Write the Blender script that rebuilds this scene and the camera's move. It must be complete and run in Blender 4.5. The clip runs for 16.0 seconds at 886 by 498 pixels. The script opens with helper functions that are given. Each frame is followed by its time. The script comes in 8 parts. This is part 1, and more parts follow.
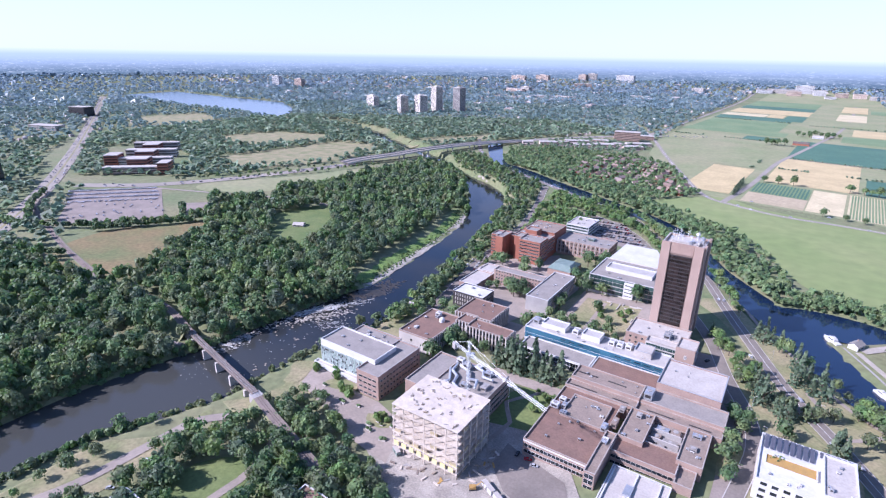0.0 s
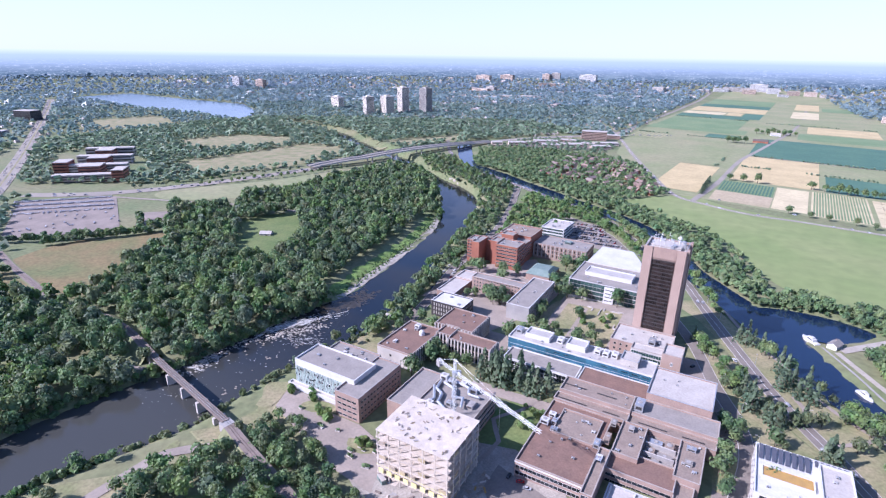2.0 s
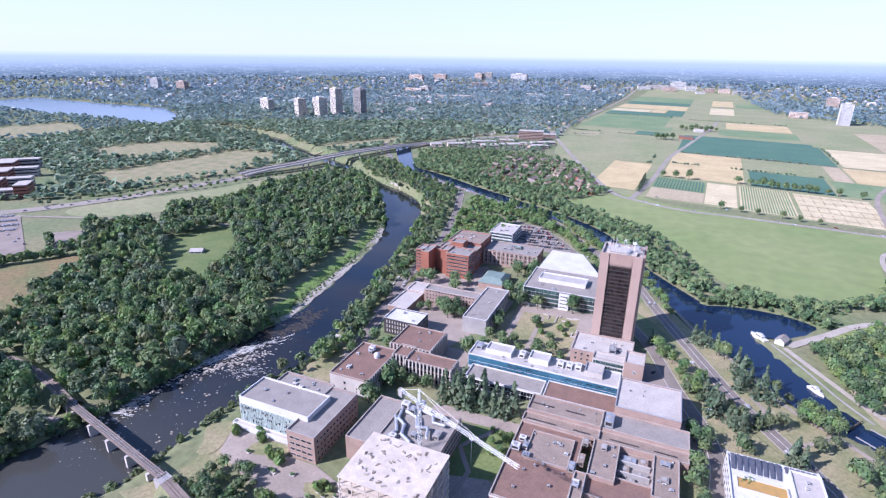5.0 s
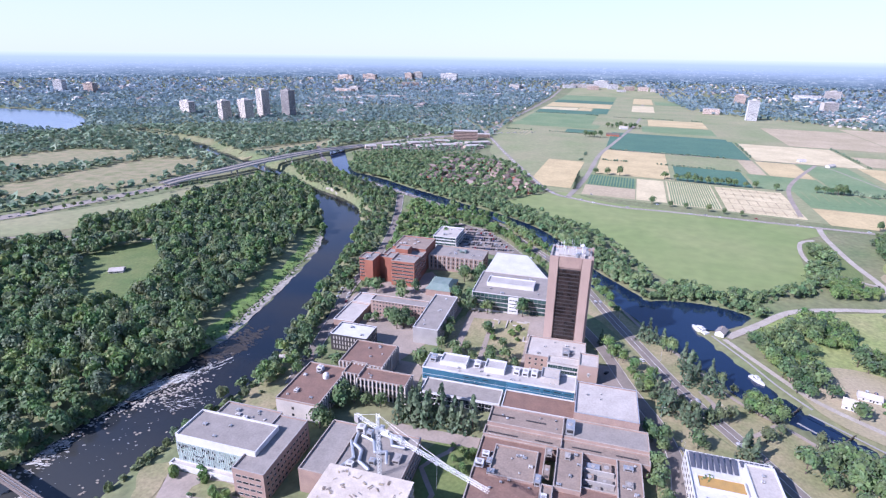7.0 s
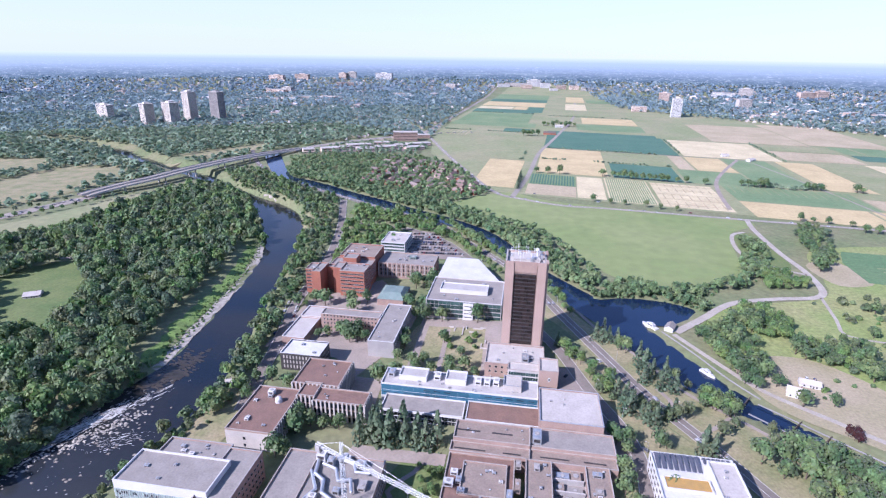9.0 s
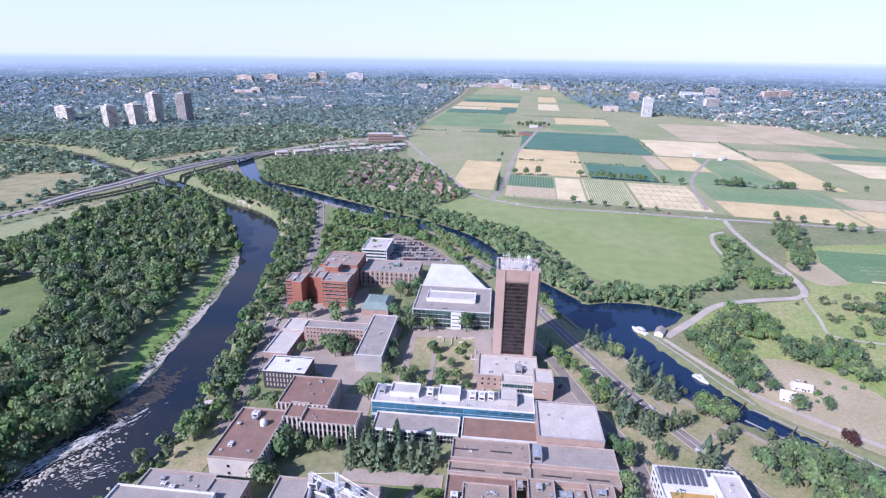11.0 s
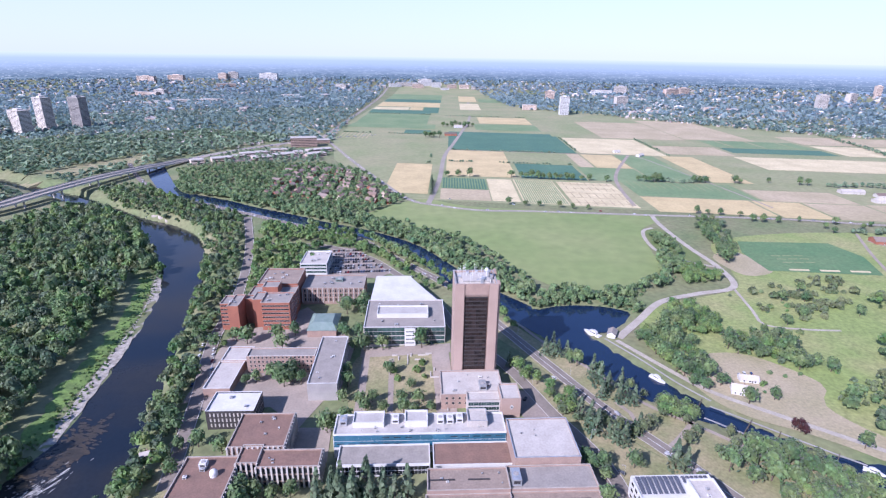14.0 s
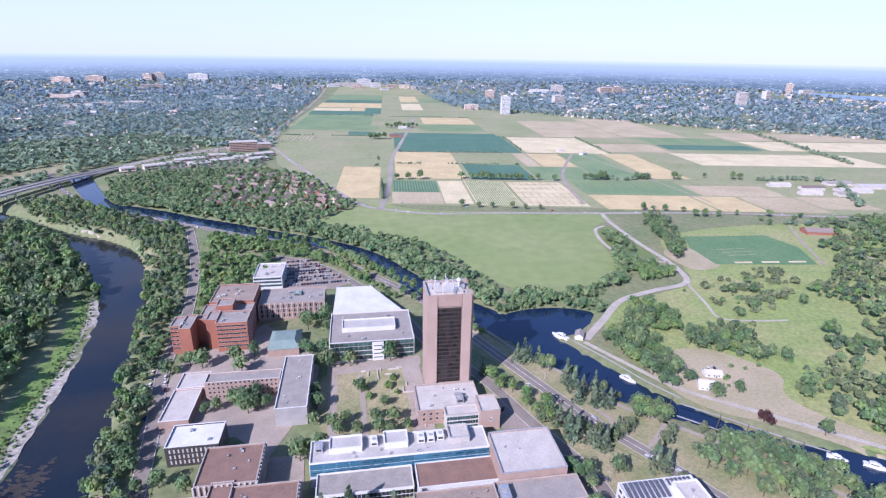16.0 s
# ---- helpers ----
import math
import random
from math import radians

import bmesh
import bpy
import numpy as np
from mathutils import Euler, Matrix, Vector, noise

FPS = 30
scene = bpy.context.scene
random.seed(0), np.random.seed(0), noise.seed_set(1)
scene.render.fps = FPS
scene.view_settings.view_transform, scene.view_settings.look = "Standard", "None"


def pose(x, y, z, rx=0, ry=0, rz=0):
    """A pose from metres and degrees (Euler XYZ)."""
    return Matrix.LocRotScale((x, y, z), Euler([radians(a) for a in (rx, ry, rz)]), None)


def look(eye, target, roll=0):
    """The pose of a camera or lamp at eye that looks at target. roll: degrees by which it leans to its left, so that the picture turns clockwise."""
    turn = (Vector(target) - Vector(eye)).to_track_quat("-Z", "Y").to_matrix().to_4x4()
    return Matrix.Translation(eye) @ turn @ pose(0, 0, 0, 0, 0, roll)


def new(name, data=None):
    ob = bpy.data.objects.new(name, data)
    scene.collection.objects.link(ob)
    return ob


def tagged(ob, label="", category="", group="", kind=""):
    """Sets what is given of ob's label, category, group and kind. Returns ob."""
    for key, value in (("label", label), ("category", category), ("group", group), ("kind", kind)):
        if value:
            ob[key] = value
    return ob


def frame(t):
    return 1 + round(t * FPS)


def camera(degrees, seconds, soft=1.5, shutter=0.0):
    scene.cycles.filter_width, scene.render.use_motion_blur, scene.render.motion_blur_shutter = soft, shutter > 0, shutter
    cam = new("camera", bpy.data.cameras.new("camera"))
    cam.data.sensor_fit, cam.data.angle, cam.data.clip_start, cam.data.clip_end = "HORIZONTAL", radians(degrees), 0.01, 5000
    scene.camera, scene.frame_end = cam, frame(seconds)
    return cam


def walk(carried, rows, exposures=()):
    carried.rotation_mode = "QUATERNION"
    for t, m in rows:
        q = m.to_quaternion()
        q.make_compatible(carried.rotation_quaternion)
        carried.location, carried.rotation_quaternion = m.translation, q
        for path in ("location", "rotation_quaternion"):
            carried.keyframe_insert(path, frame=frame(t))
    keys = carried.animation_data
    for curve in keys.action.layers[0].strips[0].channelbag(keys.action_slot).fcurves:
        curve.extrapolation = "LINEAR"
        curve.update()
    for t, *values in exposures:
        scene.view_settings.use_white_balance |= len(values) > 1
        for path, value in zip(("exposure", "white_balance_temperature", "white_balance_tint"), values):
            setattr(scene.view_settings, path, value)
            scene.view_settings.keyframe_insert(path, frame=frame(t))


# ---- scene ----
cam = camera(79.77, 16.0, soft=1.25)
# seconds, x, y, z, pitch, roll, yaw
ROWS = [
    (0.0, 7.12, -23.01, 210.67, -20.25, -0.90, 34.04),
    (0.5, 2.85, -20.36, 211.14, -20.25, -0.89, 33.30),
    (1.0, -1.36, -17.77, 211.49, -20.25, -0.87, 32.82),
    (1.5, -5.59, -15.07, 211.84, -20.24, -0.85, 31.60),
    (2.0, -9.70, -12.26, 212.19, -20.23, -0.82, 30.30),
    (2.5, -13.54, -9.47, 212.60, -20.23, -0.79, 28.86),
    (3.0, -17.02, -6.71, 213.11, -20.23, -0.77, 27.53),
    (5.5, -33.99, 7.31, 216.27, -20.22, -0.74, 21.82),
    (6.0, -37.40, 10.14, 216.86, -20.21, -0.75, 20.03),
    (6.5, -40.93, 13.05, 217.28, -20.21, -0.76, 17.97),
    (7.0, -44.36, 15.81, 217.72, -20.20, -0.76, 15.92),
    (7.5, -47.43, 18.43, 218.42, -20.20, -0.77, 13.75),
    (8.0, -50.46, 21.03, 219.24, -20.19, -0.76, 11.63),
    (8.5, -53.55, 23.63, 219.85, -20.20, -0.76, 10.11),
    (9.0, -56.76, 26.59, 220.36, -20.20, -0.77, 9.14),
    (11.5, -73.44, 42.66, 223.13, -20.18, -0.81, 5.14),
    (12.0, -76.90, 45.92, 223.82, -20.17, -0.83, 4.04),
    (12.5, -80.61, 49.11, 224.54, -20.18, -0.85, 2.89),
    (13.0, -84.52, 52.29, 225.25, -20.19, -0.86, 1.48),
    (13.5, -88.62, 55.65, 226.05, -20.19, -0.87, -0.41),
    (14.0, -93.02, 59.10, 226.87, -20.19, -0.88, -2.59),
    (14.5, -97.51, 62.71, 227.79, -20.19, -0.90, -4.77),
    (15.0, -101.92, 66.41, 228.67, -20.18, -0.91, -6.64),
    (15.5, -106.26, 70.11, 229.49, -20.18, -0.91, -8.08),
    (16.0, -110.49, 73.86, 230.24, -20.18, -0.92, -9.10),
]
walk(cam, [(t, pose(x, y, z, 90 + pitch, roll, yaw)) for t, x, y, z, pitch, roll, yaw in ROWS], exposures=((0.0, 0.80, 5430, 29), (16.0, 0.68, 5430, 29)))

# ---- world, sun, exposure ----
SUN_AZ, SUN_EL = 224.0, 36.0          # direction to the sun: degrees from +x, elevation
sun_dir = Vector((math.cos(radians(SUN_AZ)) * math.cos(radians(SUN_EL)), math.sin(radians(SUN_AZ)) * math.cos(radians(SUN_EL)), math.sin(radians(SUN_EL))))
world = bpy.data.worlds.new("sky")
scene.world = world
world.use_nodes = True
wn = world.node_tree.nodes
sky = wn.new("ShaderNodeTexSky")
sky.sky_type = "NISHITA"
sky.sun_disc = False
sky.sun_elevation = radians(SUN_EL)
sky.sun_rotation = radians(90.0 - SUN_AZ)
sky.altitude = 200.0
sky.air_density, sky.dust_density, sky.ozone_density = 1.0, 0.3, 3.0
wn["Background"].inputs["Strength"].default_value = 0.115
pale = wn.new("ShaderNodeMix")          # bright haze low in the sky, clear blue above
pale.data_type = "RGBA"
pale.inputs["B"].default_value = (4.4, 4.95, 6.3, 1)
coord, split, low = wn.new("ShaderNodeTexCoord"), wn.new("ShaderNodeSeparateXYZ"), wn.new("ShaderNodeMapRange")
low.interpolation_type = "SMOOTHSTEP"
low.inputs["From Min"].default_value, low.inputs["From Max"].default_value = 0.0, 0.40
low.inputs["To Min"].default_value, low.inputs["To Max"].default_value = 0.85, 0.0
world.node_tree.links.new(coord.outputs["Generated"], split.inputs[0])
world.node_tree.links.new(split.outputs["Z"], low.inputs["Value"])
world.node_tree.links.new(low.outputs[0], pale.inputs["Factor"])
world.node_tree.links.new(sky.outputs[0], pale.inputs["A"])
world.node_tree.links.new(pale.outputs["Result"], wn["Background"].inputs["Color"])
sun = new("sun", bpy.data.lights.new("sun", "SUN"))
sun.data.energy, sun.data.angle, sun.data.color = 5.0, radians(0.53), (1.0, 0.94, 0.85)
sun.matrix_world = look((0, 0, 900), Vector((0, 0, 900)) - sun_dir)

# ---- materials ----
def material(name, base, second=None, scale=0.3, fine=3.0, rough=0.8, metal=0.0, bump=0.0, spread=0.12, island=0.0, obj=0.0, sheen=0.0, detail=4.0, contrast=(0.35, 0.65)):
    """Two colours mixed by a broad noise, a fine grain over both, and a bump."""
    m = bpy.data.materials.new(name)
    m.use_nodes = True
    n, l = m.node_tree.nodes, m.node_tree.links
    bsdf = n["Principled BSDF"]
    bsdf.inputs["Roughness"].default_value = rough
    bsdf.inputs["Metallic"].default_value = metal
    if sheen:
        bsdf.inputs["Sheen Weight"].default_value = sheen
    geo = n.new("ShaderNodeNewGeometry")
    big = n.new("ShaderNodeTexNoise")
    big.inputs["Scale"].default_value, big.inputs["Detail"].default_value = scale, detail
    l.new(geo.outputs["Position"], big.inputs["Vector"])
    ramp = n.new("ShaderNodeMapRange")
    ramp.inputs["From Min"].default_value, ramp.inputs["From Max"].default_value = contrast
    l.new(big.outputs["Fac"], ramp.inputs["Value"])
    mix = n.new("ShaderNodeMix")
    mix.data_type = "RGBA"
    mix.inputs["A"].default_value, mix.inputs["B"].default_value = (*base, 1), (*(second or [c * 0.8 for c in base]), 1)
    l.new(ramp.outputs[0], mix.inputs["Factor"])
    small = n.new("ShaderNodeTexNoise")
    small.inputs["Scale"].default_value, small.inputs["Detail"].default_value = fine, 3.0
    l.new(geo.outputs["Position"], small.inputs["Vector"])
    value = n.new("ShaderNodeMapRange")
    value.inputs["From Min"].default_value, value.inputs["From Max"].default_value = 0.25, 0.75
    value.inputs["To Min"].default_value, value.inputs["To Max"].default_value = 1 - spread, 1 + spread
    l.new(small.outputs["Fac"], value.inputs["Value"])
    last = value.outputs[0]
    for source, amount in ((geo.outputs["Random Per Island"], island), (None, obj)):
        if amount:
            if source is None:
                source = n.new("ShaderNodeObjectInfo").outputs["Random"]
            rnd = n.new("ShaderNodeMapRange")
            rnd.inputs["To Min"].default_value, rnd.inputs["To Max"].default_value = 1 - amount, 1 + amount
            l.new(source, rnd.inputs["Value"])
            mul = n.new("ShaderNodeMath")
            mul.operation = "MULTIPLY"
            l.new(last, mul.inputs[0])
            l.new(rnd.outputs[0], mul.inputs[1])
            last = mul.outputs[0]
    hsv = n.new("ShaderNodeHueSaturation")
    l.new(mix.outputs["Result"], hsv.inputs["Color"])
    l.new(last, hsv.inputs["Value"])
    l.new(hsv.outputs[0], bsdf.inputs["Base Color"])
    if bump:
        b = n.new("ShaderNodeBump")
        b.inputs["Strength"].default_value = bump
        b.inputs["Distance"].default_value = 0.3
        l.new(small.outputs["Fac"], b.inputs["Height"])
        l.new(b.outputs[0], bsdf.inputs["Normal"])
    return m


def foliage(name, dark, light, rough=0.6, scale=0.06, island=0.3, sheen=0.25, tint=(1, 1, 1), gloss=0.5):
    """Leaves: two greens in broad drifts, some light let through."""
    m = material(name, dark, light, scale=scale, fine=0.35, rough=rough, spread=0.3, island=island, sheen=sheen, detail=3.0, contrast=(0.36, 0.64))
    n, l = m.node_tree.nodes, m.node_tree.links
    bsdf = n["Principled BSDF"]
    # a blue sheen tint on the far leaves imitates haze
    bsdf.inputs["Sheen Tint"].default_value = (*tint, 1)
    bsdf.inputs["Specular IOR Level"].default_value = gloss
    drift, hue = n.new("ShaderNodeTexNoise"), n.new("ShaderNodeMapRange")
    drift.inputs["Scale"].default_value, drift.inputs["Detail"].default_value = scale * 1.7, 2.0
    hue.inputs["From Min"].default_value, hue.inputs["From Max"].default_value = 0.3, 0.7
    hue.inputs["To Min"].default_value, hue.inputs["To Max"].default_value = 0.472, 0.54
    l.new(n["Geometry"].outputs["Position"], drift.inputs["Vector"])
    l.new(drift.outputs["Fac"], hue.inputs["Value"])
    l.new(hue.outputs[0], n["Hue/Saturation/Value"].inputs["Hue"])
    thin = n.new("ShaderNodeBsdfTranslucent")
    l.new(bsdf.inputs["Base Color"].links[0].from_socket, thin.inputs["Color"])
    mix = n.new("ShaderNodeMixShader")
    mix.inputs[0].default_value = 0.42
    l.new(bsdf.outputs[0], mix.inputs[1])
    l.new(thin.outputs[0], mix.inputs[2])
    l.new(mix.outputs[0], n["Material Output"].inputs["Surface"])
    return m


M_GROUND = material("dry_grass_ground", (0.130, 0.165, 0.068), (0.20, 0.19, 0.10), 0.012, 0.2, 0.9, spread=0.24, detail=9)
M_DRY = material("dry_grass", (0.29, 0.245, 0.14), (0.175, 0.185, 0.08), 0.05, 0.5, 0.9, spread=0.24, detail=9, contrast=(0.36, 0.68))
M_RUSSET = material("russet_meadow", (0.195, 0.148, 0.065), (0.135, 0.150, 0.055), 0.02, 0.3, 0.9, spread=0.26, detail=9, contrast=(0.42, 0.66))
M_TAN = material("trodden_dry_grass", (0.35, 0.29, 0.19), (0.26, 0.235, 0.125), 0.03, 0.5, 0.9, spread=0.2, detail=8, contrast=(0.4, 0.75))
# green taken darker, partly to stand in for hall and tree shade
M_LAWN = material("green_grass", (0.098, 0.145, 0.042), (0.15, 0.178, 0.06), 0.03, 0.5, 0.9, spread=0.2, detail=7)
M_MEADOW = material("meadow_grass", (0.175, 0.225, 0.075), (0.215, 0.245, 0.095), 0.008, 0.06, 0.9, spread=0.12, detail=7)
M_ASPHALT = material("worn_asphalt", (0.205, 0.168, 0.142), (0.265, 0.218, 0.185), 0.06, 0.8, 0.9, spread=0.14, detail=8)
M_ROAD = material("road_asphalt", (0.160, 0.136, 0.116), (0.21, 0.178, 0.152), 0.06, 0.7, 0.9, spread=0.14, detail=8)
M_PAVE = material("concrete_paving", (0.325, 0.27, 0.225), (0.235, 0.195, 0.16), 0.05, 0.6, 0.85, spread=0.12, detail=6, contrast=(0.3, 0.72))
M_LANE = material("pale_lane_gravel", (0.40, 0.355, 0.30), (0.33, 0.29, 0.24), 0.08, 0.7, 0.9, spread=0.15, detail=7)
M_GRAVEL = material("gravel", (0.36, 0.32, 0.27), (0.25, 0.22, 0.185), 0.1, 1.0, 0.95, spread=0.25, bump=0.4, detail=8)
M_SOIL = material("trodden_earth", (0.33, 0.27, 0.21), (0.25, 0.2, 0.15), 0.05, 0.7, 0.95, spread=0.2)
M_LINE = material("white_road_paint", (0.75, 0.75, 0.73), (0.6, 0.6, 0.58), 0.5, 3.0, 0.7)
M_WHEAT = material("ripe_wheat", (0.50, 0.395, 0.205), (0.42, 0.33, 0.17), 0.02, 0.25, 0.9, spread=0.14, detail=8)
M_STUBBLE = material("pale_stubble", (0.56, 0.475, 0.29), (0.46, 0.385, 0.23), 0.02, 0.25, 0.9, spread=0.14, detail=8)
M_PLOUGH = material("ploughed_soil", (0.41, 0.33, 0.215), (0.33, 0.275, 0.165), 0.012, 0.2, 0.95, spread=0.16, detail=8)
M_CROP = material("dark_green_crop", (0.055, 0.130, 0.085), (0.075, 0.155, 0.095), 0.012, 0.2, 0.85, spread=0.15, detail=7)
M_CROP2 = material("mid_green_crop", (0.13, 0.20, 0.09), (0.18, 0.235, 0.11), 0.012, 0.2, 0.85, spread=0.15, detail=7)
M_HAY = material("yellow_green_hay", (0.205, 0.23, 0.105), (0.27, 0.255, 0.14), 0.008, 0.12, 0.9, spread=0.15, detail=8)
M_HIGHWAY = material("pale_highway_concrete", (0.31, 0.27, 0.225), (0.25, 0.22, 0.185), 0.02, 0.4, 0.9, spread=0.12)
M_ARB = material("rough_mixed_grass", (0.20, 0.25, 0.075), (0.285, 0.27, 0.12), 0.014, 0.35, 0.9, spread=0.3, detail=9, contrast=(0.42, 0.72))
M_WATER = material("river_water", (0.012, 0.018, 0.028), (0.032, 0.030, 0.026), 0.012, 0.5, 0.10, bump=0.05, detail=7)
M_WATER.node_tree.nodes["Principled BSDF"].inputs["IOR"].default_value = 1.33


def tint_along_y(m, colour, start, end):
    """A colour mixed in that thins out along y between start and end."""
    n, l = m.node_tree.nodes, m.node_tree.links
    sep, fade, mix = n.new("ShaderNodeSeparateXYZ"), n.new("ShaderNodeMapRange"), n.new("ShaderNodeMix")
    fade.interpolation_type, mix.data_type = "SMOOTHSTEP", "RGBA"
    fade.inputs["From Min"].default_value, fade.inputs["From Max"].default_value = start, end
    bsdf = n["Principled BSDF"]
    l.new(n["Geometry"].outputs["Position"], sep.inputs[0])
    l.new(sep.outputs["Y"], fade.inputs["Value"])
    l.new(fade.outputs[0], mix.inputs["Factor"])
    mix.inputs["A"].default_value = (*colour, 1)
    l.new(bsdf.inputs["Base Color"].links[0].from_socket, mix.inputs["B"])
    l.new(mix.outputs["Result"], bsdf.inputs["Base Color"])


tint_along_y(M_WATER, (0.055, 0.056, 0.051), 120.0, 300.0)
M_CANAL = material("canal_water", (0.008, 0.018, 0.045), (0.01, 0.022, 0.05), 0.02, 0.6, 0.10, bump=0.03)
M_FOAM = material("white_water_foam", (0.62, 0.61, 0.58), (0.30, 0.28, 0.25), 0.4, 2.0, 0.6, spread=0.25)
M_LEDGE = material("pale_limestone", (0.42, 0.38, 0.32), (0.23, 0.205, 0.17), 0.3, 2.0, 0.85, spread=0.3, bump=0.3)
M_ROCK = material("river_rock", (0.30, 0.26, 0.21), (0.20, 0.17, 0.14), 0.3, 2.0, 0.85, spread=0.2, bump=0.3)
M_LEAF = foliage("summer_leaves", (0.080, 0.142, 0.054), (0.188, 0.262, 0.096))
M_LEAF2 = foliage("light_leaves", (0.105, 0.19, 0.05), (0.205, 0.285, 0.085))
M_PINE = foliage("conifer_needles", (0.082, 0.130, 0.070), (0.150, 0.200, 0.105))
M_WILLOW = foliage("grey_green_leaves", (0.12, 0.155, 0.068), (0.20, 0.235, 0.105))
M_REDLEAF = foliage("dark_red_leaves", (0.05, 0.008, 0.012), (0.09, 0.015, 0.02))
# haze put into the leaf colour: paler and bluer with distance
M_FARHAZELEAF = foliage("haze_tinted_far_leaves", (0.19, 0.265, 0.245), (0.265, 0.33, 0.31), scale=0.006, island=0.18, sheen=1.0, tint=(0.5, 0.75, 1.0), rough=0.42, gloss=1.0)
M_SUBHAZELEAF = foliage("haze_tinted_suburb_leaves", (0.165, 0.245, 0.195), (0.25, 0.315, 0.25), scale=0.006, island=0.18, sheen=0.6, tint=(0.5, 0.75, 1.0))
# M_LEAF lifted a little to stand in for haze along the canal
M_BANKHAZELEAF = foliage("haze_lifted_bank_leaves", (0.108, 0.180, 0.070), (0.215, 0.290, 0.115))
M_HAZELEAF = foliage("haze_tinted_woods_leaves", (0.215, 0.285, 0.305), (0.275, 0.345, 0.365), scale=0.006, island=0.15, sheen=1.0, tint=(0.5, 0.75, 1.0), rough=0.42, gloss=1.0)
# paler green with the middle distance's haze mixed into it
M_MIDHAZELEAF = foliage("haze_lifted_mixed_leaves", (0.14, 0.22, 0.13), (0.25, 0.315, 0.19))
M_BARK = material("tree_bark", (0.13, 0.10, 0.075), (0.08, 0.06, 0.045), 2.0, 8.0, 0.95, spread=0.2)
M_BRICK = material("brown_brick", (0.325, 0.228, 0.18), (0.265, 0.185, 0.15), 0.15, 2.5, 0.9, spread=0.14)
M_TOWER = material("red_brown_tower_brick", (0.365, 0.262, 0.212), (0.315, 0.225, 0.18), 0.06, 2.5, 0.85, spread=0.12)
M_RED = material("red_brick", (0.30, 0.115, 0.07), (0.25, 0.095, 0.06), 0.1, 2.5, 0.9, spread=0.12)
M_CONC = material("pale_concrete", (0.48, 0.44, 0.40), (0.40, 0.37, 0.34), 0.1, 1.5, 0.85, spread=0.1)
M_COPING = material("weathered_coping", (0.37, 0.325, 0.285), (0.28, 0.245, 0.215), 0.2, 1.5, 0.85, spread=0.15)
M_CONC2 = material("grey_concrete", (0.33, 0.31, 0.29), (0.27, 0.25, 0.24), 0.1, 1.5, 0.85, spread=0.1)
M_NEWCONC = material("fresh_concrete", (0.56, 0.49, 0.415), (0.45, 0.385, 0.32), 0.2, 1.5, 0.85, spread=0.12)
M_WHITE = material("white_panel", (0.57, 0.56, 0.55), (0.50, 0.49, 0.48), 0.1, 1.0, 0.55, spread=0.06)
M_WROOF = material("white_roof_membrane", (0.43, 0.40, 0.37), (0.33, 0.305, 0.28), 0.12, 0.8, 0.7, spread=0.1, detail=7, contrast=(0.28, 0.76))
M_GYMROOF = material("bright_white_roof", (0.55, 0.535, 0.52), (0.48, 0.465, 0.45), 0.08, 0.6, 0.7, spread=0.08)
M_BROOF = material("brown_gravel_roof", (0.215, 0.128, 0.096), (0.155, 0.098, 0.076), 0.15, 0.9, 0.95, spread=0.18, detail=7, contrast=(0.28, 0.76))
M_GROOF = material("grey_gravel_roof", (0.285, 0.255, 0.228), (0.215, 0.192, 0.172), 0.13, 0.9, 0.95, spread=0.13, detail=7, contrast=(0.28, 0.76))
M_TROOF = material("tan_gravel_roof", (0.275, 0.215, 0.172), (0.205, 0.158, 0.126), 0.14, 0.9, 0.95, spread=0.18, detail=7, contrast=(0.28, 0.76))
M_LROOF = material("light_grey_roof", (0.45, 0.41, 0.37), (0.36, 0.325, 0.29), 0.12, 0.9, 0.9, spread=0.13, detail=7, contrast=(0.28, 0.76))
M_COPPER = material("green_copper_roof", (0.15, 0.205, 0.18), (0.19, 0.24, 0.215), 0.2, 1.5, 0.6, spread=0.15)
M_METAL = material("galvanised_metal", (0.55, 0.56, 0.57), (0.45, 0.46, 0.47), 0.4, 2.0, 0.4, metal=0.6)
M_STEEL = material("white_painted_steel", (0.72, 0.72, 0.70), (0.6, 0.6, 0.58), 0.4, 2.0, 0.5)
M_RUST = material("rusty_bridge_steel", (0.11, 0.075, 0.06), (0.075, 0.055, 0.05), 0.4, 2.0, 0.85)
M_BALLAST = material("rail_ballast", (0.24, 0.19, 0.16), (0.18, 0.145, 0.12), 0.2, 2.0, 0.95, spread=0.2)
M_GLASS = material("dark_window_glass", (0.018, 0.022, 0.028), (0.03, 0.035, 0.04), 0.3, 1.0, 0.12, obj=0.5)
M_TGLASS = material("bronze_window_glass", (0.022, 0.014, 0.012), (0.03, 0.02, 0.017), 0.3, 1.0, 0.2, obj=0.6)
M_BLUE = material("blue_curtain_glass", (0.025, 0.095, 0.145), (0.05, 0.135, 0.19), 0.08, 1.0, 0.25, obj=0.25)
M_GGLASS = material("green_curtain_glass", (0.022, 0.045, 0.042), (0.04, 0.075, 0.07), 0.15, 1.0, 0.12, obj=0.4)
M_PGLASS = material("pale_green_glass_panel", (0.37, 0.455, 0.415), (0.29, 0.365, 0.33), 0.3, 1.0, 0.25, obj=0.25)
M_SOLAR = material("solar_panel", (0.075, 0.08, 0.10), (0.10, 0.10, 0.12), 0.5, 2.0, 0.25)
M_OCHRE = material("ochre_green_roof", (0.42, 0.25, 0.07), (0.34, 0.21, 0.07), 0.3, 2.0, 0.9)
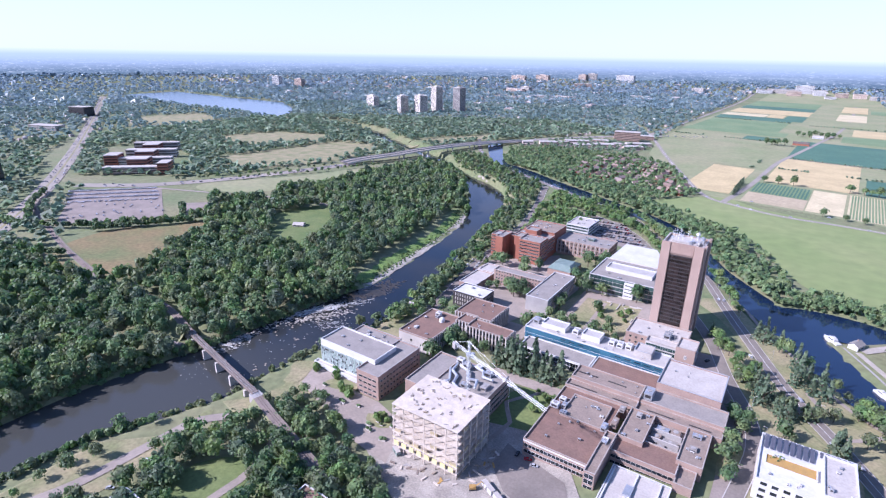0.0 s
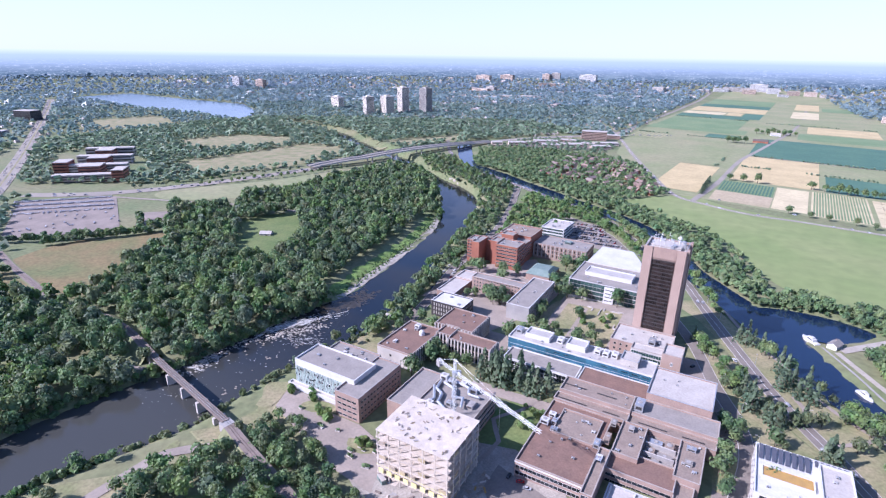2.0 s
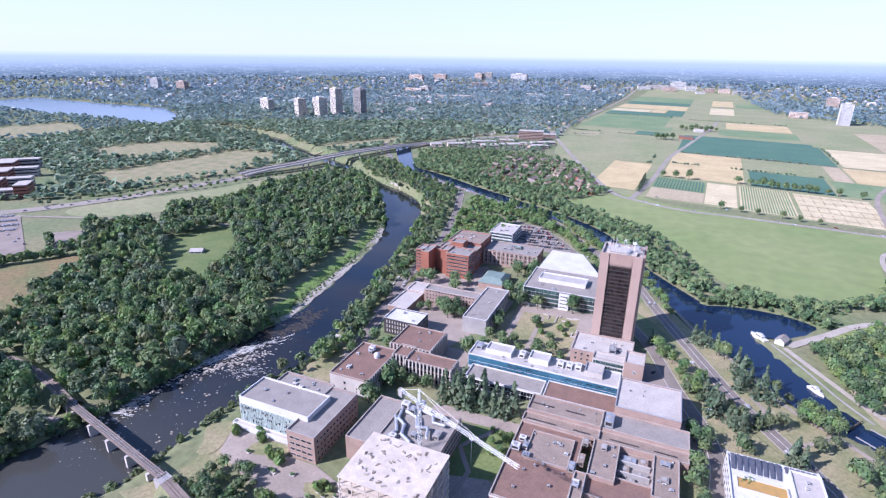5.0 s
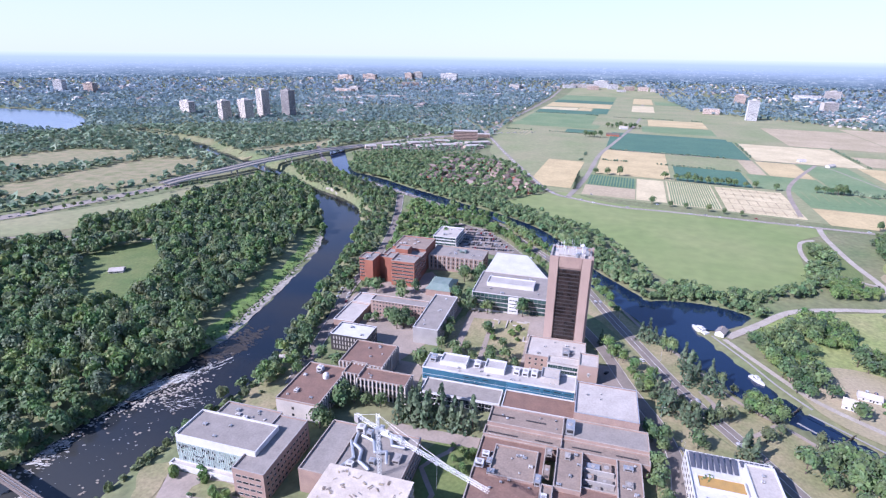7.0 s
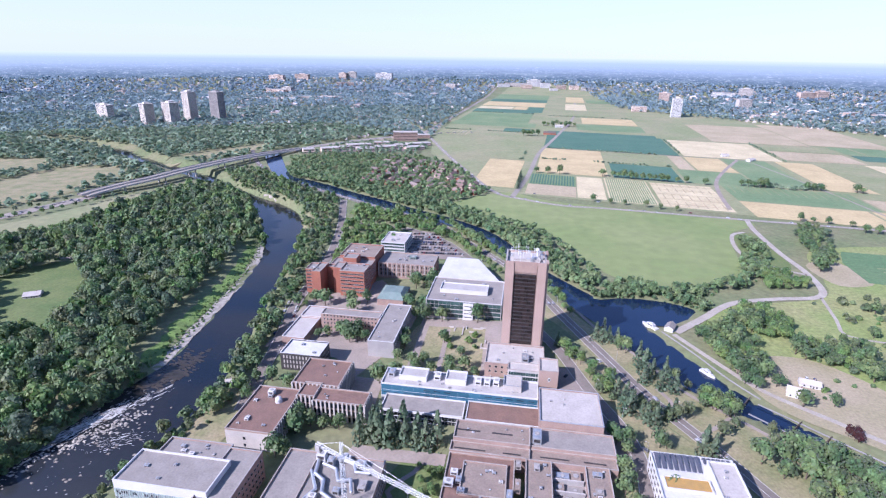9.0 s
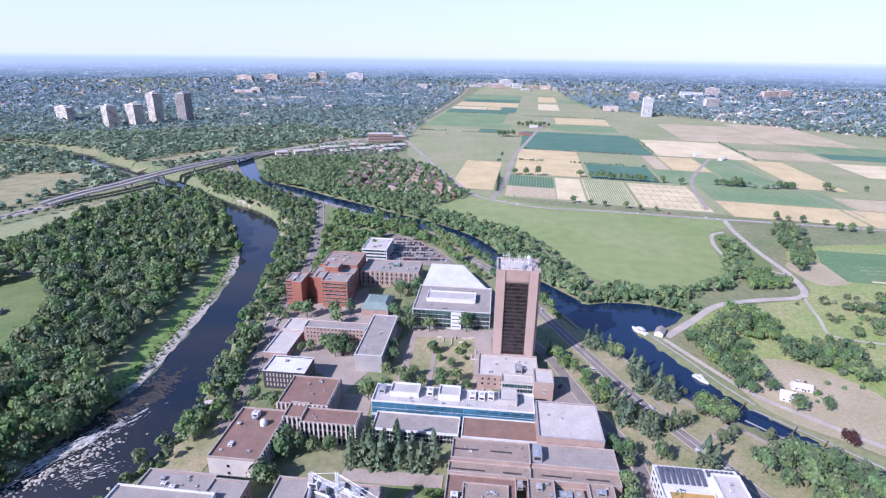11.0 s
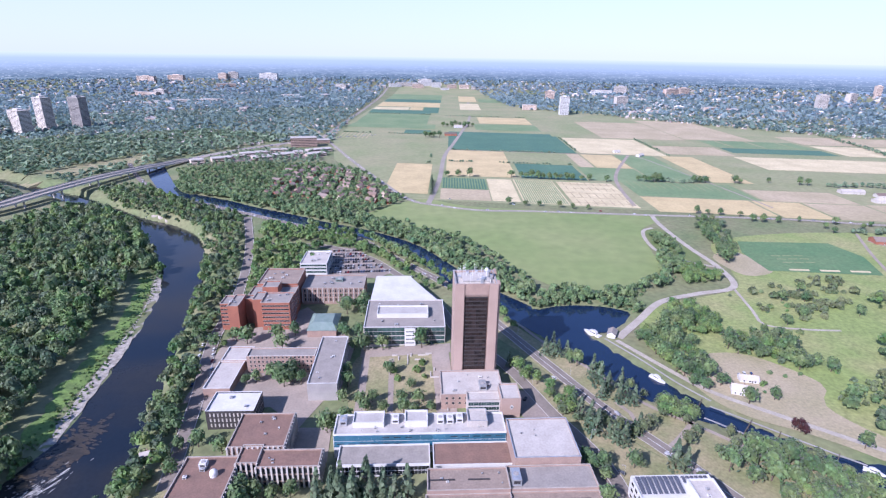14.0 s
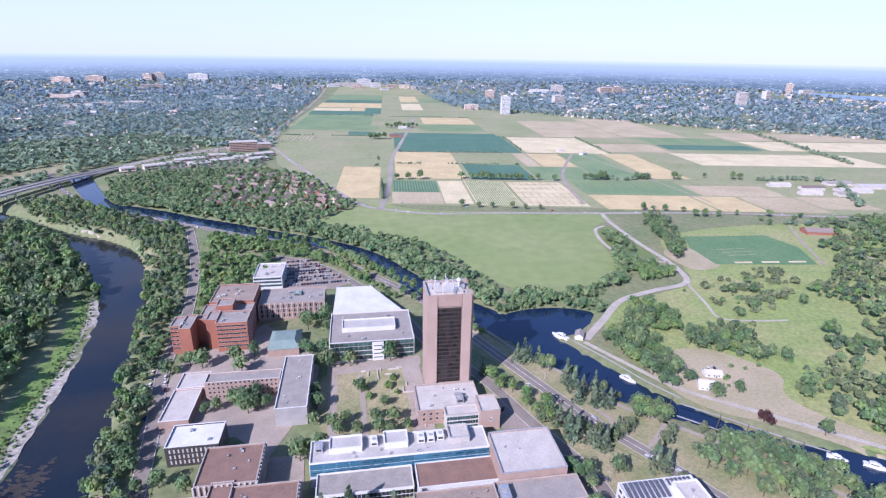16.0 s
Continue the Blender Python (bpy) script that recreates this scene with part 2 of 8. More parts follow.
M_YELLOW = material("yellow_sheathing", (0.72, 0.66, 0.30), (0.62, 0.56, 0.26), 0.3, 2.0, 0.7)
M_DARK = material("dark_panel", (0.035, 0.03, 0.03), (0.05, 0.045, 0.045), 0.3, 2.0, 0.6)
M_SHINGLE = material("roof_shingle", (0.20, 0.135, 0.105), (0.165, 0.135, 0.12), 0.03, 1.5, 0.9, obj=0.35)
M_SIDING = material("house_siding", (0.55, 0.45, 0.38), (0.40, 0.30, 0.24), 0.03, 1.5, 0.8, obj=0.25)


# ---- geometry helpers ----
class Geo:
    """A mesh in the making: boxes, prisms, tubes, quads."""

    def __init__(self):
        self.v, self.f, self.s = [], [], []

    def face(self, pts, slot=0):
        i = len(self.v)
        self.v += [tuple(p) for p in pts]
        self.f.append(tuple(range(i, i + len(pts))))
        self.s.append(slot)
        return self

    def box(self, x0, x1, y0, y1, z0, z1, slot=0):
        i = len(self.v)
        self.v += [(x0, y0, z0), (x1, y0, z0), (x1, y1, z0), (x0, y1, z0), (x0, y0, z1), (x1, y0, z1), (x1, y1, z1), (x0, y1, z1)]
        for q in ((3, 2, 1, 0), (4, 5, 6, 7), (0, 1, 5, 4), (1, 2, 6, 5), (2, 3, 7, 6), (3, 0, 4, 7)):
            self.f.append(tuple(i + k for k in q))
            self.s.append(slot)
        return self

    def prism(self, outline, z0, z1, slot=0):
        """An upright prism over an outline that runs anticlockwise."""
        i, n = len(self.v), len(outline)
        self.v += [(x, y, z0) for x, y in outline] + [(x, y, z1) for x, y in outline]
        self.f += [tuple(range(i + n - 1, i - 1, -1)), tuple(range(i + n, i + 2 * n))]
        self.f += [(i + k, i + (k + 1) % n, i + n + (k + 1) % n, i + n + k) for k in range(n)]
        self.s += [slot] * (n + 2)
        return self

    def tube(self, p, q, r0, r1=None, n=6, slot=0):
        p, q = Vector(p), Vector(q)
        r1 = r0 if r1 is None else r1
        a = (q - p).normalized()
        u = a.cross(Vector((0, 0, 1)) if abs(a.z) < 0.9 else Vector((1, 0, 0))).normalized()
        w = a.cross(u)
        i = len(self.v)
        for c, r in ((p, r0), (q, r1)):
            self.v += [tuple(c + u * (r * math.cos(2 * math.pi * k / n)) + w * (r * math.sin(2 * math.pi * k / n))) for k in range(n)]
        self.f += [(i + k, i + n + k, i + n + (k + 1) % n, i + (k + 1) % n) for k in range(n)]
        self.f += [tuple(range(i, i + n)), tuple(range(i + 2 * n - 1, i + n - 1, -1))]
        self.s += [slot] * (n + 2)
        return self

    def dome(self, c, r, squash=1.0, n=10, rings=4, slot=0):
        i = len(self.v)
        for j in range(rings):
            a = j / rings * math.pi / 2
            self.v += [(c[0] + r * math.cos(a) * math.cos(2 * math.pi * k / n), c[1] + r * math.cos(a) * math.sin(2 * math.pi * k / n), c[2] + r * squash * math.sin(a)) for k in range(n)]
        self.v.append((c[0], c[1], c[2] + r * squash))
        top = len(self.v) - 1
        for j in range(rings):
            for k in range(n):
                a, b = i + j * n + k, i + j * n + (k + 1) % n
                self.f.append((a, b, b + n, a + n) if j < rings - 1 else (a, b, top))
                self.s.append(slot)
        return self

    def mesh(self, name, *mats):
        me = bpy.data.meshes.new(name)
        me.from_pydata(self.v, [], self.f)
        for m in mats:
            me.materials.append(m)
        if len(mats) > 1:
            me.polygons.foreach_set("material_index", self.s)
        return me


def thing(name, at, label, category, group="", kind="", turn=0.0):
    ob = new(name)
    ob.empty_display_size = 1.0
    ob.matrix_basis = pose(*at, 0, 0, turn)
    return tagged(ob, label, category, group, kind)


def part(name, geo, mat, parent, label="", at=None):
    """One mesh object under a thing or a part."""
    me = geo if isinstance(geo, bpy.types.Mesh) else geo.mesh(name, *(mat if isinstance(mat, (list, tuple)) else (mat,)))
    ob = new(name, me)
    ob.parent = parent
    if at is not None:
        ob.matrix_basis = at
    return tagged(ob, label)


def setting(name, geo, mat, label, category):
    return tagged(new(name, geo.mesh(name, mat)), label, category, kind="structure")


def raw_mesh(name, verts, size, mat):
    """A mesh of loose polygons of `size` corners each, from an array of corners."""
    me = bpy.data.meshes.new(name)
    n = len(verts)
    me.vertices.add(n)
    me.vertices.foreach_set("co", np.asarray(verts, np.float32).ravel())
    me.loops.add(n)
    me.loops.foreach_set("vertex_index", np.arange(n, dtype=np.int32))
    me.polygons.add(n // size)
    me.polygons.foreach_set("loop_start", np.arange(0, n, size, dtype=np.int32))
    me.polygons.foreach_set("loop_total", np.full(n // size, size, np.int32))
    me.materials.append(mat)
    me.update(calc_edges=True)
    return me


def spline(pts, step=8.0):
    """Points along a smooth line through pts (any number of values a point)."""
    p = np.array([pts[0], *pts, pts[-1]], float)
    out = []
    for i in range(1, len(p) - 2):
        n = max(1, int(np.hypot(*(p[i + 1] - p[i])[:2]) / step))
        for k in range(n):
            t = k / n
            out.append(0.5 * (2 * p[i] + (p[i + 1] - p[i - 1]) * t + (2 * p[i - 1] - 5 * p[i] + 4 * p[i + 1] - p[i + 2]) * t * t + (3 * p[i] - p[i - 1] - 3 * p[i + 1] + p[i + 2]) * t ** 3))
    out.append(p[-2])
    return np.array(out)


def smooth(a, b, x):
    t = np.clip((x - a) / (b - a), 0, 1)
    return t * t * (3 - 2 * t)


# ---- terrain: a river valley, a canal, a plain that closes at the horizon ----
RIVER = [(-352, -400, 27), (-350, -150, 27), (-344, 0, 26), (-341, 74, 27), (-333, 109, 32), (-319, 156, 35), (-315, 194, 30), (-310, 238, 31), (-301, 304, 31), (-299, 350, 24), (-304, 385, 22), (-313, 435, 19), (-323, 490, 18), (-332, 536, 17), (-354, 616, 20), (-405, 720, 31), (-449, 778, 25), (-520, 832, 17), (-630, 920, 18), (-745, 996, 17), (-870, 1064, 20), (-946, 1112, 22), (-1050, 1180, 26), (-1300, 1260, 26)]
CANAL = [(-640, 1180, 15), (-574, 1060, 14), (-505, 951, 11), (-453, 919, 11), (-402, 888, 12), (-352, 852, 12), (-307, 825, 12), (-263, 797, 12), (-230, 775, 11), (-160, 732, 11), (-104, 680, 11), (-66, 614, 11), (-42, 568, 11), (-14, 527, 13), (20, 480, 16), (36, 455, 16), (67, 397, 14), (88, 365, 11), (120, 335, 5), (155, 303, 5), (185, 280, 15), (260, 215, 20), (380, 100, 20), (500, -50, 20)]
LAKE = [(-2750, 1300), (-2350, 1240), (-2030, 1215), (-1720, 1215), (-1447, 1165), (-1500, 1250), (-1660, 1412), (-1900, 1560), (-2280, 1560), (-2772, 1600)]
WATER_Z, CANAL_Z = -11.0, 0.2
river_line, canal_line = spline(RIVER, 14), spline(CANAL, 14)


def off_line(line, x, y):
    """Distance beyond the edge of a stream given by its middle line and half widths."""
    x, y = np.asarray(x, float), np.asarray(y, float)
    best = np.full(x.shape, 1e9)
    for (ax, ay, aw), (bx, by, bw) in zip(line[:-1], line[1:]):
        dx, dy = bx - ax, by - ay
        t = np.clip(((x - ax) * dx + (y - ay) * dy) / (dx * dx + dy * dy), 0, 1)
        best = np.minimum(best, np.hypot(x - ax - t * dx, y - ay - t * dy) - (aw + t * (bw - aw)))
    return best


def pool(x, y):
    """Distance beyond the edge of the basin: an oval cut straight by a pier."""
    x, y = np.asarray(x, float), np.asarray(y, float)
    return np.maximum((np.hypot((x - 60) / 50.0, (y - 489) / 25.0) - 1) * 25, (x - 108) * 0.738 - (y - 500) * 0.677)


def land(x, y):
    """The land's height without its streams."""
    x, y = np.asarray(x, float), np.asarray(y, float)
    z = np.interp(x, [-1200, -420, -260, -130, -40, 20], [-1.0, -6.0, -8.0, -6.0, -0.5, 1.5])
    z = z + (1.5 - z) * smooth(560, 800, y) * smooth(-700, -350, x) + (0.0 - z) * smooth(800, 1100, y) * (1 - smooth(-700, -350, x))
    d = np.hypot(x + 50, y - 30)
    return z + 158.0 * np.clip((d - 3000) / 1900.0, 0, 1.0) ** 2


def ground_z(x, y):
    z = land(x, y)
    r = off_line(river_line, x, y)
    shelf = smooth(326, 350, y) * (1 - smooth(600, 626, y)) * (np.asarray(x, float) < -308)      # the low gravel bar
    bank = -13.0 + smooth(-2, 9, r) * (z + 13.0)
    flat = np.interp(r, [-3, 1.5, 9], [-13.0, -10.75, -10.2])
    flat = flat + smooth(9, 34, r) * (z - flat)
    z = bank + shelf * (flat - bank)
    c = np.minimum(off_line(canal_line, x, y), pool(x, y))
    z = np.where(c < 6, np.minimum(z, -1.5 + smooth(-1, 5, c) * (z + 1.5)), z)
    return z


def gz(x, y):
    return float(ground_z(np.array([x]), np.array([y]))[0])


def lz(x, y):
    return float(land(np.array([x]), np.array([y]))[0])


def axis(parts):
    out = []
    for a, b, step in parts:
        out += list(np.arange(a, b, step))
    return np.array(out + [parts[-1][1]], float)


gx = axis([(-5000, -1500, 125), (-1500, -900, 30), (-900, -560, 12), (-560, -230, 6), (-230, 200, 10), (200, 600, 20), (600, 1500, 60), (1500, 5000, 125)])
gy = axis([(-5000, -600, 200), (-600, 0, 40), (0, 900, 8), (900, 1260, 12), (1260, 2400, 60), (2400, 5000, 100)])
X, Y = np.meshgrid(gx, gy)
Z = ground_z(X, Y)
nx, ny = len(gx), len(gy)
quads = (np.arange(nx - 1)[None, :] + nx * np.arange(ny - 1)[:, None]).ravel()
me = bpy.data.meshes.new("ground")
me.from_pydata(np.stack([X, Y, Z], -1).reshape(-1, 3).tolist(), [], np.stack([quads, quads + 1, quads + nx + 1, quads + nx], 1).tolist())
me.materials.append(M_GROUND)
me.polygons.foreach_set("use_smooth", np.ones(len(me.polygons), bool))
tagged(new("ground", me), "dry summer grass land sloping to a river", "ground", kind="structure")


def rounded(pts, gap=9.0):
    """A closed smooth outline through pts."""
    n, out = len(pts), []
    for i in range(n):
        p0, p1, p2, p3 = (np.array(pts[(i + k - 1) % n], float) for k in range(4))
        m = max(2, int(np.hypot(*(p2 - p1)) / gap))
        for k in range(m):
            t = k / m
            out.append(tuple(0.5 * (2 * p1 + (p2 - p0) * t + (2 * p0 - 5 * p1 + 4 * p2 - p3) * t * t + (3 * p1 - p0 - 3 * p2 + p3) * t ** 3)))
    return out


def drape(name, outline, dz, mat, label, category, step=25.0, kind="structure", flat=None):
    """A sheet over an outline, laid dz above the land."""
    if name in ("lawn", "meadow", "lock_lawn", "bank_path", "sandy_patch"):
        outline = rounded(outline)
    bm = bmesh.new()
    bm.faces.new([bm.verts.new((x, y, 0)) for x, y in outline])
    xs, ys = [p[0] for p in outline], [p[1] for p in outline]
    for lo, hi, n in ((min(xs), max(xs), (1, 0, 0)), (min(ys), max(ys), (0, 1, 0))):
        for k in np.arange(math.ceil(lo / step) * step, hi, step):
            bmesh.ops.bisect_plane(bm, geom=bm.verts[:] + bm.edges[:] + bm.faces[:], plane_co=(k * n[0], k * n[1], 0), plane_no=n)
    co = np.array([v.co[:2] for v in bm.verts])
    z = ground_z(co[:, 0], co[:, 1]) + dz if flat is None else np.full(len(co), flat)
    for v, h in zip(bm.verts, z):
        v.co.z = h
    bm.normal_update()
    if sum(f.normal.z for f in bm.faces) < 0:
        bmesh.ops.reverse_faces(bm, faces=bm.faces[:])
    mesh = bpy.data.meshes.new(name)
    bm.to_mesh(mesh)
    bm.free()
    mesh.materials.append(mat)
    return tagged(new(name, mesh), label, category, kind=kind)


def ribbon(name, pts, width, dz, mat, label, category, step=8.0, z=None, kind="structure", parent=None):
    """A strip of even or given width along a smooth line. z: its own height in place of the land's."""
    line = spline([(*p, width) if len(p) == 2 else p for p in pts], step)
    d = np.gradient(line[:, :2], axis=0)
    d /= np.linalg.norm(d, axis=1, keepdims=True)
    side = np.stack([-d[:, 1], d[:, 0]], 1) * line[:, 2:3] / 2
    a, b = line[:, :2] + side, line[:, :2] - side
    n = len(line)
    za, zb = (ground_z(a[:, 0], a[:, 1]) + dz, ground_z(b[:, 0], b[:, 1]) + dz) if z is None else (np.full(n, z), np.full(n, z))
    mesh = bpy.data.meshes.new(name)
    mesh.from_pydata(np.concatenate([np.c_[a, za], np.c_[b, zb]]).tolist(), [], [(i, n + i, n + i + 1, i + 1) for i in range(n - 1)])
    mesh.materials.append(mat)
    ob = tagged(new(name, mesh), label, category, kind=kind)
    return ob


ribbon("water_river", [(x, y, 2 * w + 14) for x, y, w in RIVER], 0, 0, M_WATER, "shallow river water, paler below the rapids and dark above", "river", z=WATER_Z)
ribbon("water_canal", [(x, y, 2 * w + 5) for x, y, w in CANAL], 0, 0, M_CANAL, "deep blue still canal water", "canal", z=CANAL_Z)
drape("water_basin", [(60 + 52 * math.cos(a), 489 + 27 * math.sin(a)) for a in np.linspace(0, 2 * math.pi, 28, endpoint=False)], 0, M_CANAL, "deep blue still water of the canal basin", "canal", flat=CANAL_Z + 0.05, step=200)
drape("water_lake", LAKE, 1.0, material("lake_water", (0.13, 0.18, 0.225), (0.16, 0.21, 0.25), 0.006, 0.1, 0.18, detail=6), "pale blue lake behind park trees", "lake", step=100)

# ---- fields: a grid of crops on the farm, in farm coordinates u (across) and v (away) ----
def farm(u, v):
    return (-59 + u + 0.06 * v, 925 + v - 0.15 * u)


def field(u0, u1, v0, v1, mat, label, dz=0.35, shear=0.0):
    q = [farm(u0, v0), farm(u1, v0), farm(u1 + shear, v1), farm(u0 + shear, v1)]
    return drape("field", q, dz, mat, label, "field", step=60.0)


CROPS = {"w": (M_WHEAT, "golden ripe wheat field"), "s": (M_STUBBLE, "pale cut stubble field"), "p": (M_PLOUGH, "brown ploughed field"), "d": (M_CROP, "dark green crop field"), "g": (M_CROP2, "mid green crop field"), "h": (M_HAY, "yellow-green hay field")}
drape("field", [farm(*p) for p in ((-100, -20), (360, -30), (700, -50), (1700, 60), (1500, 900), (760, 1420), (420, 1700), (330, 2900), (-300, 2900), (-330, 700), (-240, 300))], 0.15, M_HAY, "grassy farm land between the plots", "field", step=60)
NEAR_PLOTS = [(4, 88, 62, 150, "g"), (4, 88, -14, 60, "p"), (90, 136, -12, 152, "s"), (140, 214, -18, 155, "s"), (220, 322, -20, 150, "s"),
              (345, 545, 62, 178, "g"), (345, 520, -35, 58, "w"), (525, 600, -40, 56, "w"), (550, 700, 60, 140, "p"), (550, 700, 145, 185, "h"), (605, 700, -40, 55, "p"), (705, 800, -20, 60, "p"), (950, 1300, 20, 120, "p")]
MID_PLOTS = [(12, 150, 170, 465, "w"), (160, 285, 168, 318, "d"), (158, 298, 325, 465, "h"), (292, 410, 172, 300, "g"), (300, 330, 305, 465, "p"), (335, 410, 305, 465, "w"),
             (415, 505, 190, 470, "g"), (525, 600, 195, 475, "w"), (606, 690, 195, 330, "h"), (706, 1150, 345, 500, "s"), (710, 1100, 210, 335, "h"), (606, 700, 340, 470, "h")]
FAR_PLOTS = [(14, 330, 475, 805, "d"), (340, 545, 480, 740, "s"), (560, 720, 510, 640, "p"), (560, 720, 650, 750, "h"), (735, 990, 560, 640, "d"), (735, 990, 650, 770, "g"), (1010, 1500, 560, 720, "s"), (1010, 1500, 740, 900, "p"),
             (100, 305, 860, 1010, "g"), (320, 460, 760, 1160, "h"), (465, 700, 760, 1160, "p"), (705, 900, 780, 1250, "p"), (120, 300, 1030, 1220, "w"), (320, 520, 1180, 1420, "h")]
WEST_PLOTS = [(-95, -18, 15, 275, "w"), (-230, -25, 285, 590, "h"), (-305, -30, 600, 720, "h"), (-120, -40, 730, 815, "d"), (-312, -30, 850, 950, "g"), (-305, -60, 955, 1090, "g"), (-305, -60, 1095, 1260, "g"),
              (-310, -60, 1280, 1420, "d"), (-310, -160, 1430, 1540, "s"), (-155, -100, 1430, 1560, "w"), (-95, -30, 1330, 1560, "d"), (-310, -30, 1580, 1800, "w"), (-310, -30, 1810, 1980, "d"), (-310, -30, 2000, 2300, "g")]
EAST_FAR = [(60, 270, 1270, 1480, "h"), (60, 150, 1500, 1800, "s"), (160, 300, 1500, 1800, "h"), (60, 150, 1900, 2250, "w"), (160, 300, 1900, 2100, "g"), (60, 300, 2300, 2650, "h"), (-310, -30, 2330, 2700, "h")]
layer = 0.3
for plots in (NEAR_PLOTS, MID_PLOTS, FAR_PLOTS, WEST_PLOTS, EAST_FAR):
    for u0, u1, v0, v1, c in plots:
        layer += 0.006
        field(u0, u1, v0, v1, *CROPS[c], dz=layer)


def crop_rows(u0, u1, v0, v1, count, share, mat, label, along=True, dz=0.7):
    """Parallel planted rows as thin strips on a plot."""
    out = []
    for k in range(count):
        f0, f1 = (k + 0.5 - share / 2) / count, (k + 0.5 + share / 2) / count
        q = [farm(u0 + (u1 - u0) * f0, v0), farm(u0 + (u1 - u0) * f1, v0), farm(u0 + (u1 - u0) * f1, v1), farm(u0 + (u1 - u0) * f0, v1)] if along else [farm(u0, v0 + (v1 - v0) * f0), farm(u1, v0 + (v1 - v0) * f0), farm(u1, v0 + (v1 - v0) * f1), farm(u0, v0 + (v1 - v0) * f1)]
        out += [(x, y, 1.5 + dz) for x, y in q]
    tagged(new("crop_rows", raw_mesh("crop_rows", np.array(out), 4, mat)), label, "crop rows", kind="stuff")


crop_rows(142, 212, -16, 153, 19, 0.55, M_CROP2, "green vine-like crop rows on pale soil")
crop_rows(6, 86, 64, 148, 16, 0.5, M_CROP, "dark green nursery rows")
for v0, v1 in ((-14, 20), (34, 66), (84, 112), (124, 146)):
    crop_rows(224, 318, v0, v1, 7, 0.14, M_PLOUGH, "narrow brown lanes through a trial plot")
crop_rows(222, 320, -18, 148, 5, 0.06, M_PLOUGH, "narrow brown lanes through a trial plot", along=False)
crop_rows(350, 540, 120, 176, 14, 0.12, M_HAY, "pale strips across a green trial plot")
crop_rows(-300, -210, 610, 715, 8, 0.3, M_PLOUGH, "brown strips across a hay field")
crop_rows(740, 985, 655, 765, 3, 0.1, M_HAY, "pale strips across a crop field")
drape("meadow", [(-174, 800), (-88, 908), (0, 862), (255, 812), (213, 738), (186, 613), (167, 585), (126, 548), (86, 540), (54, 552), (16, 606), (-8, 680), (-70, 742)], 0.3, M_MEADOW, "broad mown green meadow beside the canal", "meadow")

